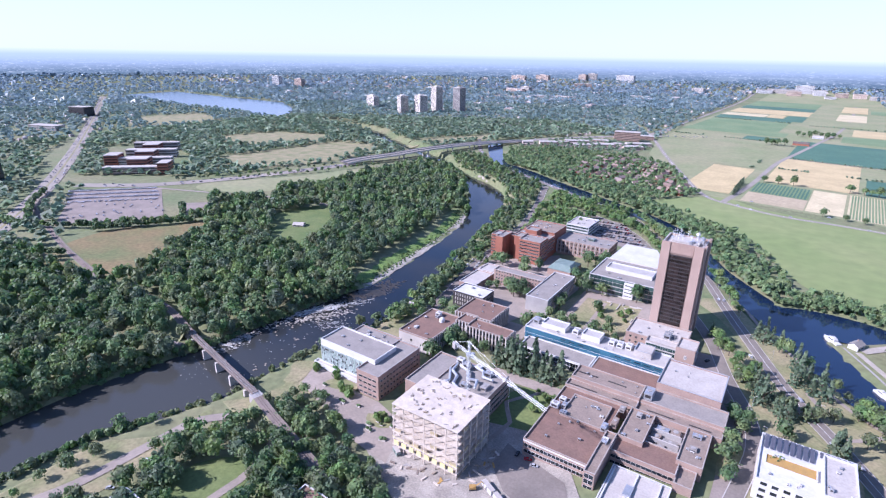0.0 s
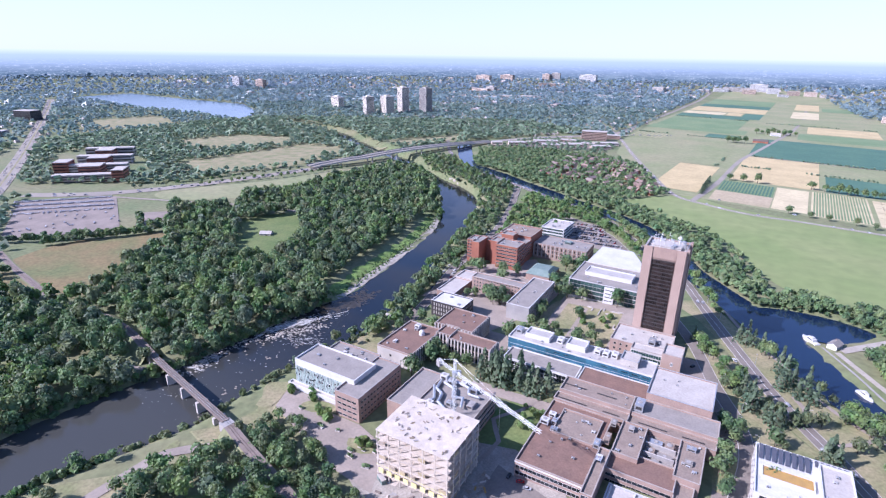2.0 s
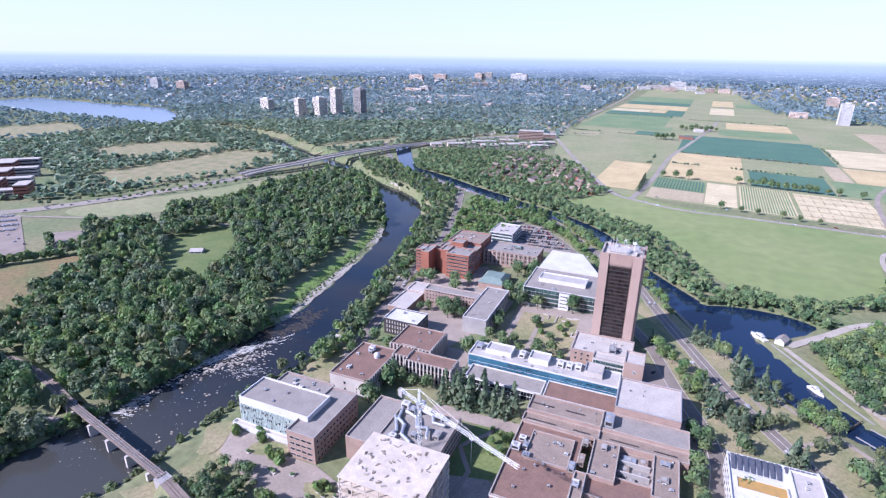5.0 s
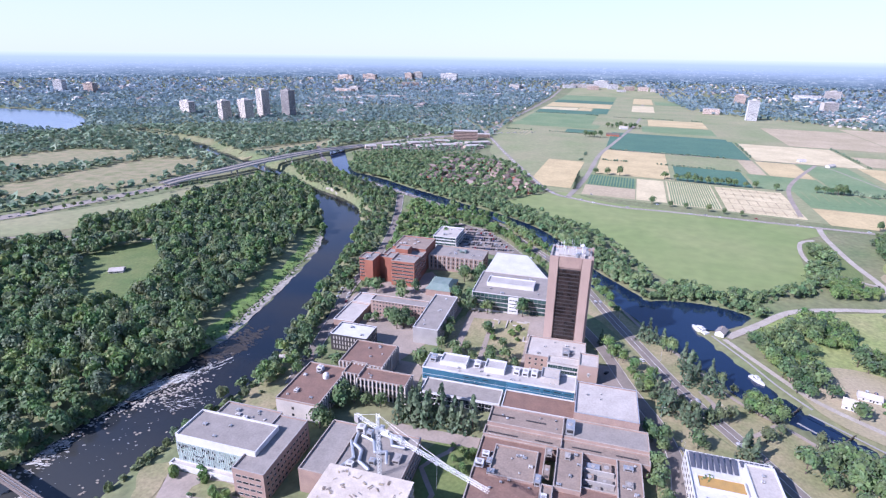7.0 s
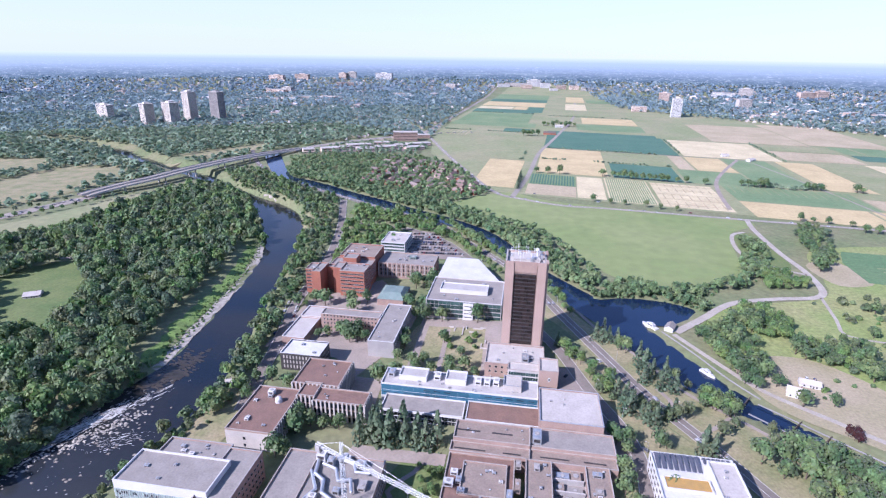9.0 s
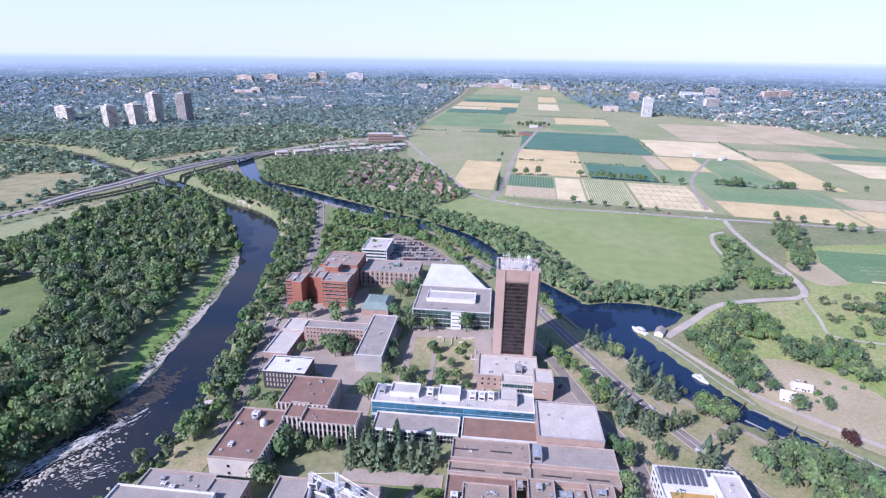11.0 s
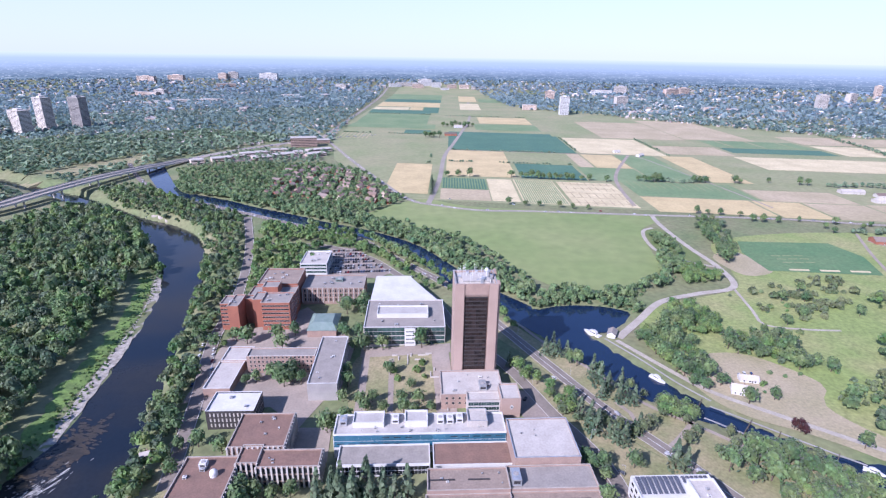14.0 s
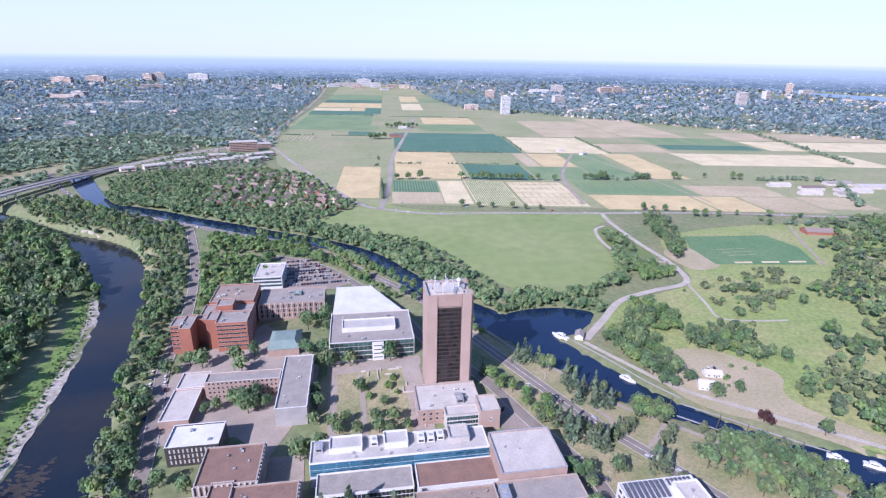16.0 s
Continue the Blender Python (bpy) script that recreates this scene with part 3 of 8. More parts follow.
# ---- roads, paths, paved places ----
ROADS = {
    "canal_drive": ([(-700, 1200), (-600, 1040), (-502, 938), (-434, 884), (-332, 814), (-254, 763), (-175, 720), (-136, 671), (-104, 630), (-55, 558), (-16, 466), (17, 390), (36, 350), (62, 308), (95, 250), (150, 170), (300, 0)], 9),
    "campus_ring": ([(-290, 700), (-216, 694), (-188, 680), (-148, 650), (-116, 605), (-84, 551), (-70, 513), (-58, 470), (-40, 440)], 8),
    "river_drive": ([(-236, 300), (-250, 381), (-268, 466), (-276, 557), (-300, 681), (-338, 805)], 9),
    "loop_path": ([(44, 362), (50, 350), (51, 328), (59, 315), (71, 324), (87, 339), (100, 352)], 3),
    "campus_drive": ([(-40, 440), (-20, 400), (-2, 350), (14, 312), (20, 280), (16, 240), (10, 200), (-20, 150), (-60, 120)], 8),
    "heron_drive": ([(-968, 350), (-880, 425), (-815, 540), (-765, 690), (-742, 770)], 24),
    "heron_drive_west": ([(-600, 1225), (-570, 1300), (-500, 1400), (-430, 1480), (-345, 1560), (-200, 1640)], 24),
    "riverside_drive": ([(-600, 40), (-802, 192), (-988, 313), (-1279, 476), (-1700, 695), (-2219, 960), (-2700, 1200)], 26),
    "farm_drive": ([(-480, 1850), (-355, 1570), (-242, 1250), (-162, 1036), (-106, 905), (-58, 868), (5, 842), (80, 838), (258, 818), (452, 798), (600, 765), (1000, 690), (1500, 640)], 9),
    "farm_boundary_road": ([(-360, 1560), (-345, 1900), (-320, 2400), (-300, 3000), (-285, 3700)], 14),
    "farm_avenue": ([(-76, 880), (-52, 1050), (-30, 1300), (5, 1500), (40, 1700), (90, 2000), (140, 2500), (180, 3200)], 9),
    "arboretum_lane": ([(78, 450), (107, 480), (145, 519), (190, 537), (239, 554), (252, 610), (250, 680), (254, 770), (262, 818)], 7),
    "lock_path": ([(75, 446), (100, 400), (118, 372), (150, 345), (200, 305), (300, 225)], 4.5),
    "canal_path": ([(-20, 520), (14, 440), (38, 405), (62, 362), (95, 330), (140, 280), (200, 210)], 3),
    "research_lane": ([(256, 870), (300, 1080), (420, 1330)], 7),
    "research_track": ([(480, 860), (470, 1010), (450, 1200), (420, 1330), (300, 1345), (-12, 1390)], 4),
    "parking_loop": ([(237, 755), (217, 740), (204, 690), (207, 647), (233, 619), (250, 610)], 5),
    "arboretum_walk": ([(236, 548), (226, 500), (220, 471), (250, 462), (282, 459)], 3),
    "barn_track": ([(514, 729), (470, 650), (436, 581)], 4),
    "station_lane": ([(505, 700), (520, 640), (500, 560), (460, 480)], 4),
    "park_lane": ([(-900, 400), (-760, 455), (-650, 500), (-560, 520)], 6),
    "quad_walk": ([(-135, 445), (-134, 360)], 6),
    "quad_walk_middle": ([(-114, 432), (-112, 360)], 4),
    "garden_path": ([(-101, 285), (-108, 262), (-120, 246), (-108, 228), (-112, 205)], 3),
    "island_track": ([(-470, 120), (-420, 140), (-385, 158), (-362, 166)], 4),
    "bank_lane": ([(-292, 0), (-281, 36), (-276, 54), (-274, 80), (-273, 104), (-270, 122), (-252, 140)], 7),
    "front_walk": ([(-190, 30), (-204, 62), (-208, 87), (-207, 104), (-211, 124), (-224, 143)], 5),
}
for k, (pts, w) in ROADS.items():
    main = w >= 8
    kind = "lane" if not main else "road"
    ribbon("road_" + k, pts, w, 0.55 if main else 0.5, (M_HIGHWAY if w >= 14 or k.startswith("farm") else M_ROAD) if main else (M_LANE if "arboretum" in k or "lock" in k or "parking" in k else M_PAVE), "grey asphalt road with worn lanes" if main else "pale paved lane through dry grass", kind)
def kerbs(pts, w):
    """Pale kerb stones along both edges of a road."""
    line = spline(pts, 10)
    d = np.gradient(line, axis=0)
    d /= np.linalg.norm(d, axis=1, keepdims=True)
    for side in (-1, 1):
        edge = line + np.stack([-d[:, 1], d[:, 0]], 1) * side * (w / 2 + 0.2)
        ribbon("kerb", [tuple(q) for q in edge], 0.5, 0.68, M_CONC, "pale concrete kerb along the road", "kerb", step=10)


kerbs(ROADS["canal_drive"][0][3:], 9)
kerbs(ROADS["campus_ring"][0][1:], 8)
kerbs(ROADS["campus_drive"][0][:7], 8)
kerbs(ROADS["river_drive"][0], 9)
ribbon("median_line", ROADS["canal_drive"][0], 0.25, 0.62, M_LINE, "white painted lane line on the road", "road marking")
ribbon("median_line", ROADS["farm_drive"][0], 0.25, 0.62, M_LINE, "white painted lane line on the road", "road marking")
ribbon("median_strip", ROADS["riverside_drive"][0], 3.0, 0.65, M_DRY, "dry grass strip between two carriageways", "verge")
drape("lawn", [(-45, 480), (-20, 495), (-8, 478), (10, 445), (30, 420), (54, 378), (78, 350), (108, 320), (150, 285), (190, 235), (120, 200), (84, 262), (60, 300), (30, 340), (0, 410), (-22, 450)], 0.25, M_DRY, "dry grass strip between drive and canal", "lawn")
drape("lawn", [(-20, 395), (6, 395), (24, 352), (44, 318), (70, 285), (60, 230), (20, 232), (24, 290), (4, 340)], 0.25, M_DRY, "dry grass slope beside the campus", "lawn")
drape("lawn", [(100, 455), (132, 508), (236, 548), (262, 600), (300, 700), (480, 735), (640, 690), (660, 480), (520, 260), (360, 190), (230, 270), (150, 345), (118, 375), (104, 410)], 0.2, M_ARB, "rough yellow-green arboretum grass", "lawn")
# far meadows and lots beyond the river
BROWN_FIELD = [(-660, 180), (-690, 270), (-632, 360), (-588, 338), (-572, 290), (-545, 250), (-512, 222), (-555, 176), (-610, 168)]
PARK_LAWN = [(-480, 344), (-586, 438), (-558, 510), (-482, 452), (-446, 368)]
CAR_LOT = [(-763, 236), (-934, 331), (-849, 425), (-668, 326)]
drape("meadow", BROWN_FIELD, 0.4, M_RUSSET, "dry brown meadow ringed by woods", "meadow")
drape("lawn", PARK_LAWN, 0.4, M_LAWN, "shaded park lawn in the woods", "lawn")
drape("car_park", CAR_LOT, 0.45, M_ASPHALT, "large half-full asphalt parking lot", "car park")
drape("car_park", [(-735, 395), (-680, 350), (-650, 375), (-700, 430)], 0.45, M_ASPHALT, "small asphalt parking lot among trees", "car park")
STRIP_LAWN = [(-820, 480), (-740, 470), (-640, 620), (-650, 800), (-700, 780), (-735, 640)]
drape("lawn", STRIP_LAWN, 0.35, M_HAY, "dry mown strip along the highway", "lawn")
FAR_LAWNS = [[(-1000, 640), (-880, 600), (-800, 760), (-830, 960), (-960, 940)], [(-1250, 800), (-1120, 760), (-1000, 900), (-1040, 1000), (-1200, 960)], [(-1800, 880), (-1600, 820), (-1500, 980), (-1750, 1080)], [(-850, 1020), (-760, 1060), (-660, 1270), (-720, 1290)]]
for q in FAR_LAWNS:
    drape("meadow", q, 0.5, M_DRY, "dry open parkland between woods", "meadow", step=50)
drape("car_park", [(-540, 1215), (-430, 1235), (-310, 1280), (-305, 1365), (-400, 1375), (-480, 1350)], 0.3, M_ASPHALT, "asphalt lots between shop halls", "car park")
# campus ground
drape("car_park", [(-205, 608), (-200, 690), (-170, 684), (-118, 612), (-140, 598)], 0.35, M_ASPHALT, "asphalt parking lot full of cars", "car park")
drape("lawn", [(-140, 440), (-78, 432), (-78, 352), (-136, 358)], 0.3, M_DRY, "dry grass court between buildings", "lawn")
drape("plaza", [(-82, 440), (-68, 440), (-66, 352), (-80, 352)], 0.35, M_PAVE, "pale paved walk beside the tower", "plaza")
drape("plaza", [(-140, 450), (-66, 450), (-66, 436), (-140, 436)], 0.37, M_PAVE, "pale paved forecourt", "plaza")
drape("plaza", [(-250, 186), (-258, 206), (-214, 207), (-212, 199), (-190, 199), (-162, 190), (-150, 158), (-182, 162), (-222, 176)], 0.35, M_PAVE, "pale paved forecourt with planted beds", "plaza")
drape("site_yard", [(-166, 160), (-158, 214), (-96, 226), (-60, 206), (-40, 178), (-70, 150), (-130, 140)], 0.3, M_GRAVEL, "dusty gravel building site yard", "building site")
drape("road_service", [(-100, 210), (-90, 206), (-60, 197), (-50, 180), (-60, 165), (-85, 175), (-100, 190)], 0.42, M_ROAD, "asphalt turning place with a kerb", "road")
drape("plaza", [(-260, 380), (-214, 398), (-168, 376), (-150, 384), (-146, 460), (-200, 530), (-258, 470)], 0.25, M_PAVE, "paved and gravelled court between halls", "plaza")
drape("road_terrace", [(-32, 380), (-12, 378), (6, 330), (2, 296), (-20, 340)], 0.42, M_ASPHALT, "asphalt service lane beside the podium", "road")
drape("bank_path", [(-236, 236), (-262, 250), (-256, 330), (-240, 345), (-232, 320)], 0.3, M_DRY, "dry grass river bank", "lawn")
M_TRIAL = material("trial_crop", (0.075, 0.158, 0.065), (0.115, 0.185, 0.08), 0.02, 0.3, 0.9, spread=0.2, detail=8)
drape("trial_field", [(326, 698), (444, 690), (452, 640), (428, 582), (305, 598), (308, 656)], 0.4, M_TRIAL, "green crop trial field with pale rows", "field")
drape("sandy_patch", [(262, 640), (300, 660), (312, 600), (270, 585)], 0.35, M_TAN, "dry grass and bare sandy soil", "meadow")
drape("lock_lawn", [(112, 411), (167, 424), (206, 382), (190, 354), (206, 321), (250, 280), (230, 262), (169, 318), (128, 345), (112, 371)], 0.28, M_TAN, "dry grass bank beside the locks", "lawn")
for k in range(3):
    x = 330 + k * 34
    drape("crop_strip", [(x, 598 - k * 3), (x + 22, 596 - k * 3), (x + 24, 601 - k * 3), (x + 2, 603 - k * 3)], 0.5 + 0.01 * k, M_STUBBLE, "pale bare strip in a green trial field", "field")
for k in range(9):
    x, y = 338 + (k % 3) * 14, 622 + (k // 3) * 11
    drape("crop_strip", [(x, y), (x + 11, y - 1), (x + 11.3, y + 1.2), (x + 0.3, y + 2.2)], 0.53 + 0.01 * k, M_HAY, "thin pale strip in a green trial field", "field")
drape("lawn", [(205, 645), (232, 622), (246, 640), (248, 740), (238, 752), (218, 738)], 0.32, M_LAWN, "green grass island between lanes", "lawn")
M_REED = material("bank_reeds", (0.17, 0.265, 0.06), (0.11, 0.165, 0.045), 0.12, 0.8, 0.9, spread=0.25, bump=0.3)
for q in ([(-236, 192), (-214, 197), (-212, 205), (-232, 205)], [(-188, 186), (-172, 192), (-168, 182), (-180, 178)], [(-262, 180), (-252, 184), (-256, 200), (-266, 196)]):
    drape("lawn", q, 0.45, M_DRY, "planted grassy bed in a paved forecourt", "lawn")
drape("lawn", [(-296, 120), (-268, 150), (-258, 178), (-272, 196), (-284, 230), (-276, 250), (-262, 222), (-240, 190), (-232, 160), (-262, 128)], 0.22, M_DRY, "dry trodden grass along the river bank", "lawn")
drape("lawn", [(-118, 268), (-92, 272), (-92, 232), (-104, 212), (-122, 214), (-124, 244)], 0.25, M_LAWN, "shaded green lawn between halls", "lawn")
drape("plaza", [(-152, 270), (-92, 268), (-92, 278), (-150, 280)], 0.4, M_PAVE, "paved walk in front of the conifers", "plaza")
drape("road_hall_side", [(5, 222), (16, 226), (22, 262), (24, 290), (12, 322), (4, 330), (1, 294), (5, 290)], 0.38, M_ASPHALT, "worn asphalt service strip beside brick halls", "road")
drape("lawn", [(5, 246), (14, 250), (16, 276), (8, 282), (5, 276)], 0.46, M_DRY, "planted dry bed beside a brick hall", "lawn")
drape("plaza", [(-196, 352), (-150, 350), (-148, 318), (-172, 316), (-172, 348), (-198, 349)], 0.36, M_PAVE, "paved walk behind a science hall", "plaza")
drape("plaza", [(-252, 372), (-196, 374), (-172, 350), (-160, 380), (-172, 416), (-226, 416), (-250, 388)], 0.33, M_PAVE, "worn paved yard between halls", "plaza")
# the gravel bar and grass along the far bank
bar = random.Random(3)
BAR = spline([(-327, 338, 3), (-331, 368, 5), (-338, 421, 6), (-344, 470, 5), (-351, 520, 6), (-366, 575, 5), (-380, 612, 3)], 7)
ribbon("gravel_bar", [(x + bar.uniform(-0.8, 0.8), y, w + 3.5 + bar.uniform(-1.5, 1.8)) for x, y, w in BAR], 0, 0.14, M_LEDGE, "pale gravel bar along the river bank", "river bank", step=3)
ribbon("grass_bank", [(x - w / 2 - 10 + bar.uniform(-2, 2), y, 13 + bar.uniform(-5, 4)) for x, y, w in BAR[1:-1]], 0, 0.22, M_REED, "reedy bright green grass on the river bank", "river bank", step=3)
ribbon("gravel_shore", [(x, y, bar.uniform(1.4, 2.6)) for x, y in spline([(-535, 848), (-485, 834), (-430, 793), (-384, 750), (-366, 708), (-346, 660), (-334, 610), (-321, 560)], 16)], 0, 0.3, M_GRAVEL, "pale gravel shore at the river bend", "river bank", step=4)
drape("lawn", [(-236, 78), (-238, 98), (-222, 116), (-206, 114), (-202, 92), (-212, 74)], 0.3, M_LAWN, "mown park lawn shaded by trees", "lawn")
drape("lawn", [(-316, 20), (-312, 64), (-318, 98), (-296, 128), (-272, 132), (-262, 100), (-262, 40), (-276, 20)], 0.2, M_DRY, "dry grass verge between lane and river", "lawn")

# ---- trees ----
rng = np.random.default_rng(7)


def inside(poly, p):
    p = np.asarray(p, float)
    hit = np.zeros(len(p), bool)
    for (ax, ay), (bx, by) in zip(poly, poly[1:] + poly[:1]):
        cross = (ay > p[:, 1]) != (by > p[:, 1])
        with np.errstate(divide="ignore", invalid="ignore"):
            hit ^= cross & (p[:, 0] < (bx - ax) * (p[:, 1] - ay) / (by - ay) + ax)
    return hit


def quads_on(c, n, size, rng):
    """Small tilted leaf-clump quads at points c with outward normals n."""
    k = len(c)
    n = n + rng.normal(0, 0.3, (k, 3))
    n /= np.linalg.norm(n, axis=1, keepdims=True)
    u = np.cross(n, rng.normal(0, 1, (k, 3)))
    u /= np.linalg.norm(u, axis=1, keepdims=True)
    w = np.cross(n, u)
    s = size * rng.uniform(0.6, 1.25, (k, 1))
    e = s * rng.uniform(0.6, 1.1, (k, 1))
    return np.stack([c - u * s - w * e * 0.6, c + u * s * 0.7 - w * e, c + u * s + w * e * 0.7, c - u * s * 0.6 + w * e], 1)


def crown_quads(rng, n, height, radius, low, size, lobes=7, lift=0.0):
    """A broad-leaved crown: clumps over several uneven lobes."""
    cz = low + (height - low) * 0.5
    cen = rng.normal(0, 1, (lobes, 3))
    cen /= np.linalg.norm(cen, axis=1, keepdims=True)
    cen *= rng.uniform(0.35, 0.62, (lobes, 1)) * np.array([radius, radius, (height - low) * 0.5])
    cen = np.vstack([cen, [[0, 0, (height - low) * 0.12]]])
    rad = rng.uniform(0.36, 0.55, lobes + 1) * radius
    rad[-1] = 0.62 * radius
    b = rng.integers(0, lobes + 1, n)
    d = rng.normal(0, 1, (n, 3))
    d[:, 2] = np.abs(d[:, 2]) * 0.9 - 0.25
    d /= np.linalg.norm(d, axis=1, keepdims=True)
    d[:, 2] += lift
    d /= np.linalg.norm(d, axis=1, keepdims=True)
    d2 = d[: n // 5]
    return np.concatenate([quads_on(cen[b] + d * rad[b][:, None] + np.array([0, 0, cz]), d, size, rng), quads_on(d2 * radius * 0.55 + np.array([0, 0, cz]), d2, size * 2.0, rng)])


def conifer_quads(rng, n, height, radius, low, size):
    t = rng.uniform(0, 1, n) ** 1.25
    a = rng.uniform(0, 2 * math.pi, n)
    r = radius * (1 - t) * (0.75 + 0.3 * np.sin(t * 34 + a * 2)) + 0.15
    c = np.stack([r * np.cos(a), r * np.sin(a), low + t * (height - low)], 1)
    d = np.stack([np.cos(a), np.sin(a), np.full(n, 0.55)], 1)
    return quads_on(c, d, size, rng)


BROAD = [crown_quads(rng, 200, 12.5, 5.6, 1.4, 0.66, 13, 0.15) for _ in range(6)]
BROAD_FINE = [crown_quads(rng, 150, 12.2, 5.5, 1.6, 0.72, 12, 0.2) for _ in range(8)]
BROAD_LOW = [crown_quads(rng, 80, 12.0, 5.4, 2.0, 0.98, 9, 0.25) for _ in range(8)]
BROAD_MID = [crown_quads(rng, 40, 11.0, 5.6, 1.6, 1.45, 6, 0.5) for _ in range(6)]
BROAD_FAR = [crown_quads(rng, 10, 7.6, 6.0, 1.0, 3.0, 4, 2.2) for _ in range(6)]
PINES = [conifer_quads(rng, 170, 15.0, 4.2, 0.6, 0.76) for _ in range(4)]
BUSH = [crown_quads(rng, 40, 4.0, 2.6, 0.0, 0.8, 4) for _ in range(4)]


def woods(name, spots, kinds, mat, label, scale=(0.75, 1.2), sink=0.4, tall=1.0):
    """Many crowns in one mesh: woods that nobody could count."""
    spots = np.asarray(spots, float)
    out, tone = [], []
    mixed = [M_LEAF, M_LEAF2, M_WILLOW, M_PINE] if mat is M_LEAF else [mat]
    which = rng.integers(0, len(kinds), len(spots))
    s = rng.uniform(*scale, len(spots))
    a = rng.uniform(0, 2 * math.pi, len(spots))
    z = ground_z(spots[:, 0], spots[:, 1]) - sink
    for k, kind in enumerate(kinds):
        i = np.where(which == k)[0]
        if not len(i):
            continue
        q = kind.reshape(-1, 3)
        ca, sa = np.cos(a[i])[:, None], np.sin(a[i])[:, None]
        x = (q[None, :, 0] * ca - q[None, :, 1] * sa) * s[i][:, None] + spots[i, 0][:, None]
        y = (q[None, :, 0] * sa + q[None, :, 1] * ca) * s[i][:, None] + spots[i, 1][:, None]
        h = q[None, :, 2] * (s[i] * tall * rng.uniform(0.85, 1.2, len(i)))[:, None] + z[i][:, None]
        out.append(np.stack([x, y, h], -1).reshape(-1, 3))
        tone.append(np.repeat(rng.choice(4, len(i), p=[0.52, 0.2, 0.14, 0.14]), len(kind)))
    me = raw_mesh(name, np.concatenate(out), 4, mat)
    if len(mixed) > 1:
        for extra in mixed[1:]:
            me.materials.append(extra)
        me.polygons.foreach_set("material_index", np.concatenate(tone).astype(np.int32))
    return tagged(new(name, me), label, "woods", kind="stuff")


def scatter(poly, spacing, jitter=0.45, keep=1.0):
    xs, ys = [p[0] for p in poly], [p[1] for p in poly]
    gx, gy = np.meshgrid(np.arange(min(xs), max(xs), spacing), np.arange(min(ys), max(ys), spacing * 0.9))
    p = np.stack([gx.ravel(), gy.ravel()], 1) + rng.uniform(-jitter, jitter, (gx.size, 2)) * spacing
    return p[inside(poly, p) & (rng.uniform(0, 1, len(p)) < keep)]


def clear(p, margin=3.0, roads=True, boxes=(), polys=()):
    """Drops the spots on water, roads and open places."""
    ok = (off_line(river_line, p[:, 0], p[:, 1]) > margin) & (off_line(canal_line, p[:, 0], p[:, 1]) > margin) & (pool(p[:, 0], p[:, 1]) > margin)
    if roads:
        for pts, w in ROADS.values():
            line = np.array([(*q[:2], w / 2) for q in spline(pts, 30)])
            ok &= off_line(line, p[:, 0], p[:, 1]) > 3.0
        ok &= off_line(RAIL_LINE, p[:, 0], p[:, 1]) > np.where(p[:, 0] < -480, 0.5, np.where(p[:, 0] < -240, 2.5, -1.0))
    for x0, x1, y0, y1 in boxes:
        ok &= ~((p[:, 0] > x0) & (p[:, 0] < x1) & (p[:, 1] > y0) & (p[:, 1] < y1))
    for q in polys:
        ok &= ~inside(q, p)
    return p[ok]


RAIL = [(-900, 260), (-700, 215), (-600, 198), (-527, 190), (-465, 194), (-410, 187), (-359, 174), (-268, 156), (-232, 146), (-180, 132), (-80, 105), (60, 60), (300, -20)]
RAIL_LINE = np.array([(*q[:2], 3.0) for q in spline(RAIL, 20)])
FARM_EDGE = [(-330, 1560), (-236, 1205), (-95, 935), (258, 815), (600, 762), (1700, 620), (1750, 1300), (1010, 1840), (700, 2180), (520, 2330), (330, 2500), (260, 3800), (-300, 3800)]
RIVER_MEADOW = [(-985, 1085), (-870, 1010), (-745, 945), (-700, 975), (-730, 1020), (-860, 1088), (-960, 1140)]
OPEN = [BROWN_FIELD, PARK_LAWN, CAR_LOT, STRIP_LAWN, RIVER_MEADOW, *FAR_LAWNS]

FAR_RIVER = [(1839, 4208), (2187, 3899), (2274, 3746), (2391, 3409), (2484, 3017), (2700, 2520), (2950, 2250), (3100, 2400), (2640, 2980), (2510, 3270), (2430, 3760), (2330, 4030), (2190, 4158), (1860, 4330)]
FAR_BRANCH = [(2400, 4070), (2740, 3306), (3040, 2913), (3400, 2480), (3540, 2640), (2880, 3400), (2500, 4180)]
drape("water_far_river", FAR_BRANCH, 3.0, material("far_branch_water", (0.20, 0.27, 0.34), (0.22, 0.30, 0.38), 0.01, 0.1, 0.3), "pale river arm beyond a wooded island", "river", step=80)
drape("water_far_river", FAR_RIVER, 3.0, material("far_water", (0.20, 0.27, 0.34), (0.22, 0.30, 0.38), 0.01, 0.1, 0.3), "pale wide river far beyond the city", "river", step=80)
ISLAND = [(-344, 20), (-333, 109), (-312, 238), (-304, 350), (-309, 435), (-330, 536), (-348, 616), (-396, 725), (-445, 782), (-520, 850), (-610, 850), (-690, 700), (-740, 600), (-640, 480), (-720, 430), (-650, 380), (-640, 190), (-760, 150), (-700, 20)]
BAR_LAND = [(-330, 326), (-350, 336), (-367, 400), (-373, 450), (-379, 520), (-390, 570), (-401, 614), (-370, 622), (-340, 520), (-325, 420), (-316, 350)]
p = clear(scatter(ISLAND, 9.3), 0.5, polys=OPEN + [BAR_LAND])
near = (p[:, 0] > -500) & (p[:, 1] < 540)
woods("woods_far_bank", p[near], BROAD_FINE, M_LEAF, "dense dark green summer woods along the river", (0.75, 1.55), tall=1.15)
woods("woods_far_bank", p[~near], BROAD_LOW, M_LEAF, "dense green summer woods beyond the river", (0.75, 1.5), tall=1.15)
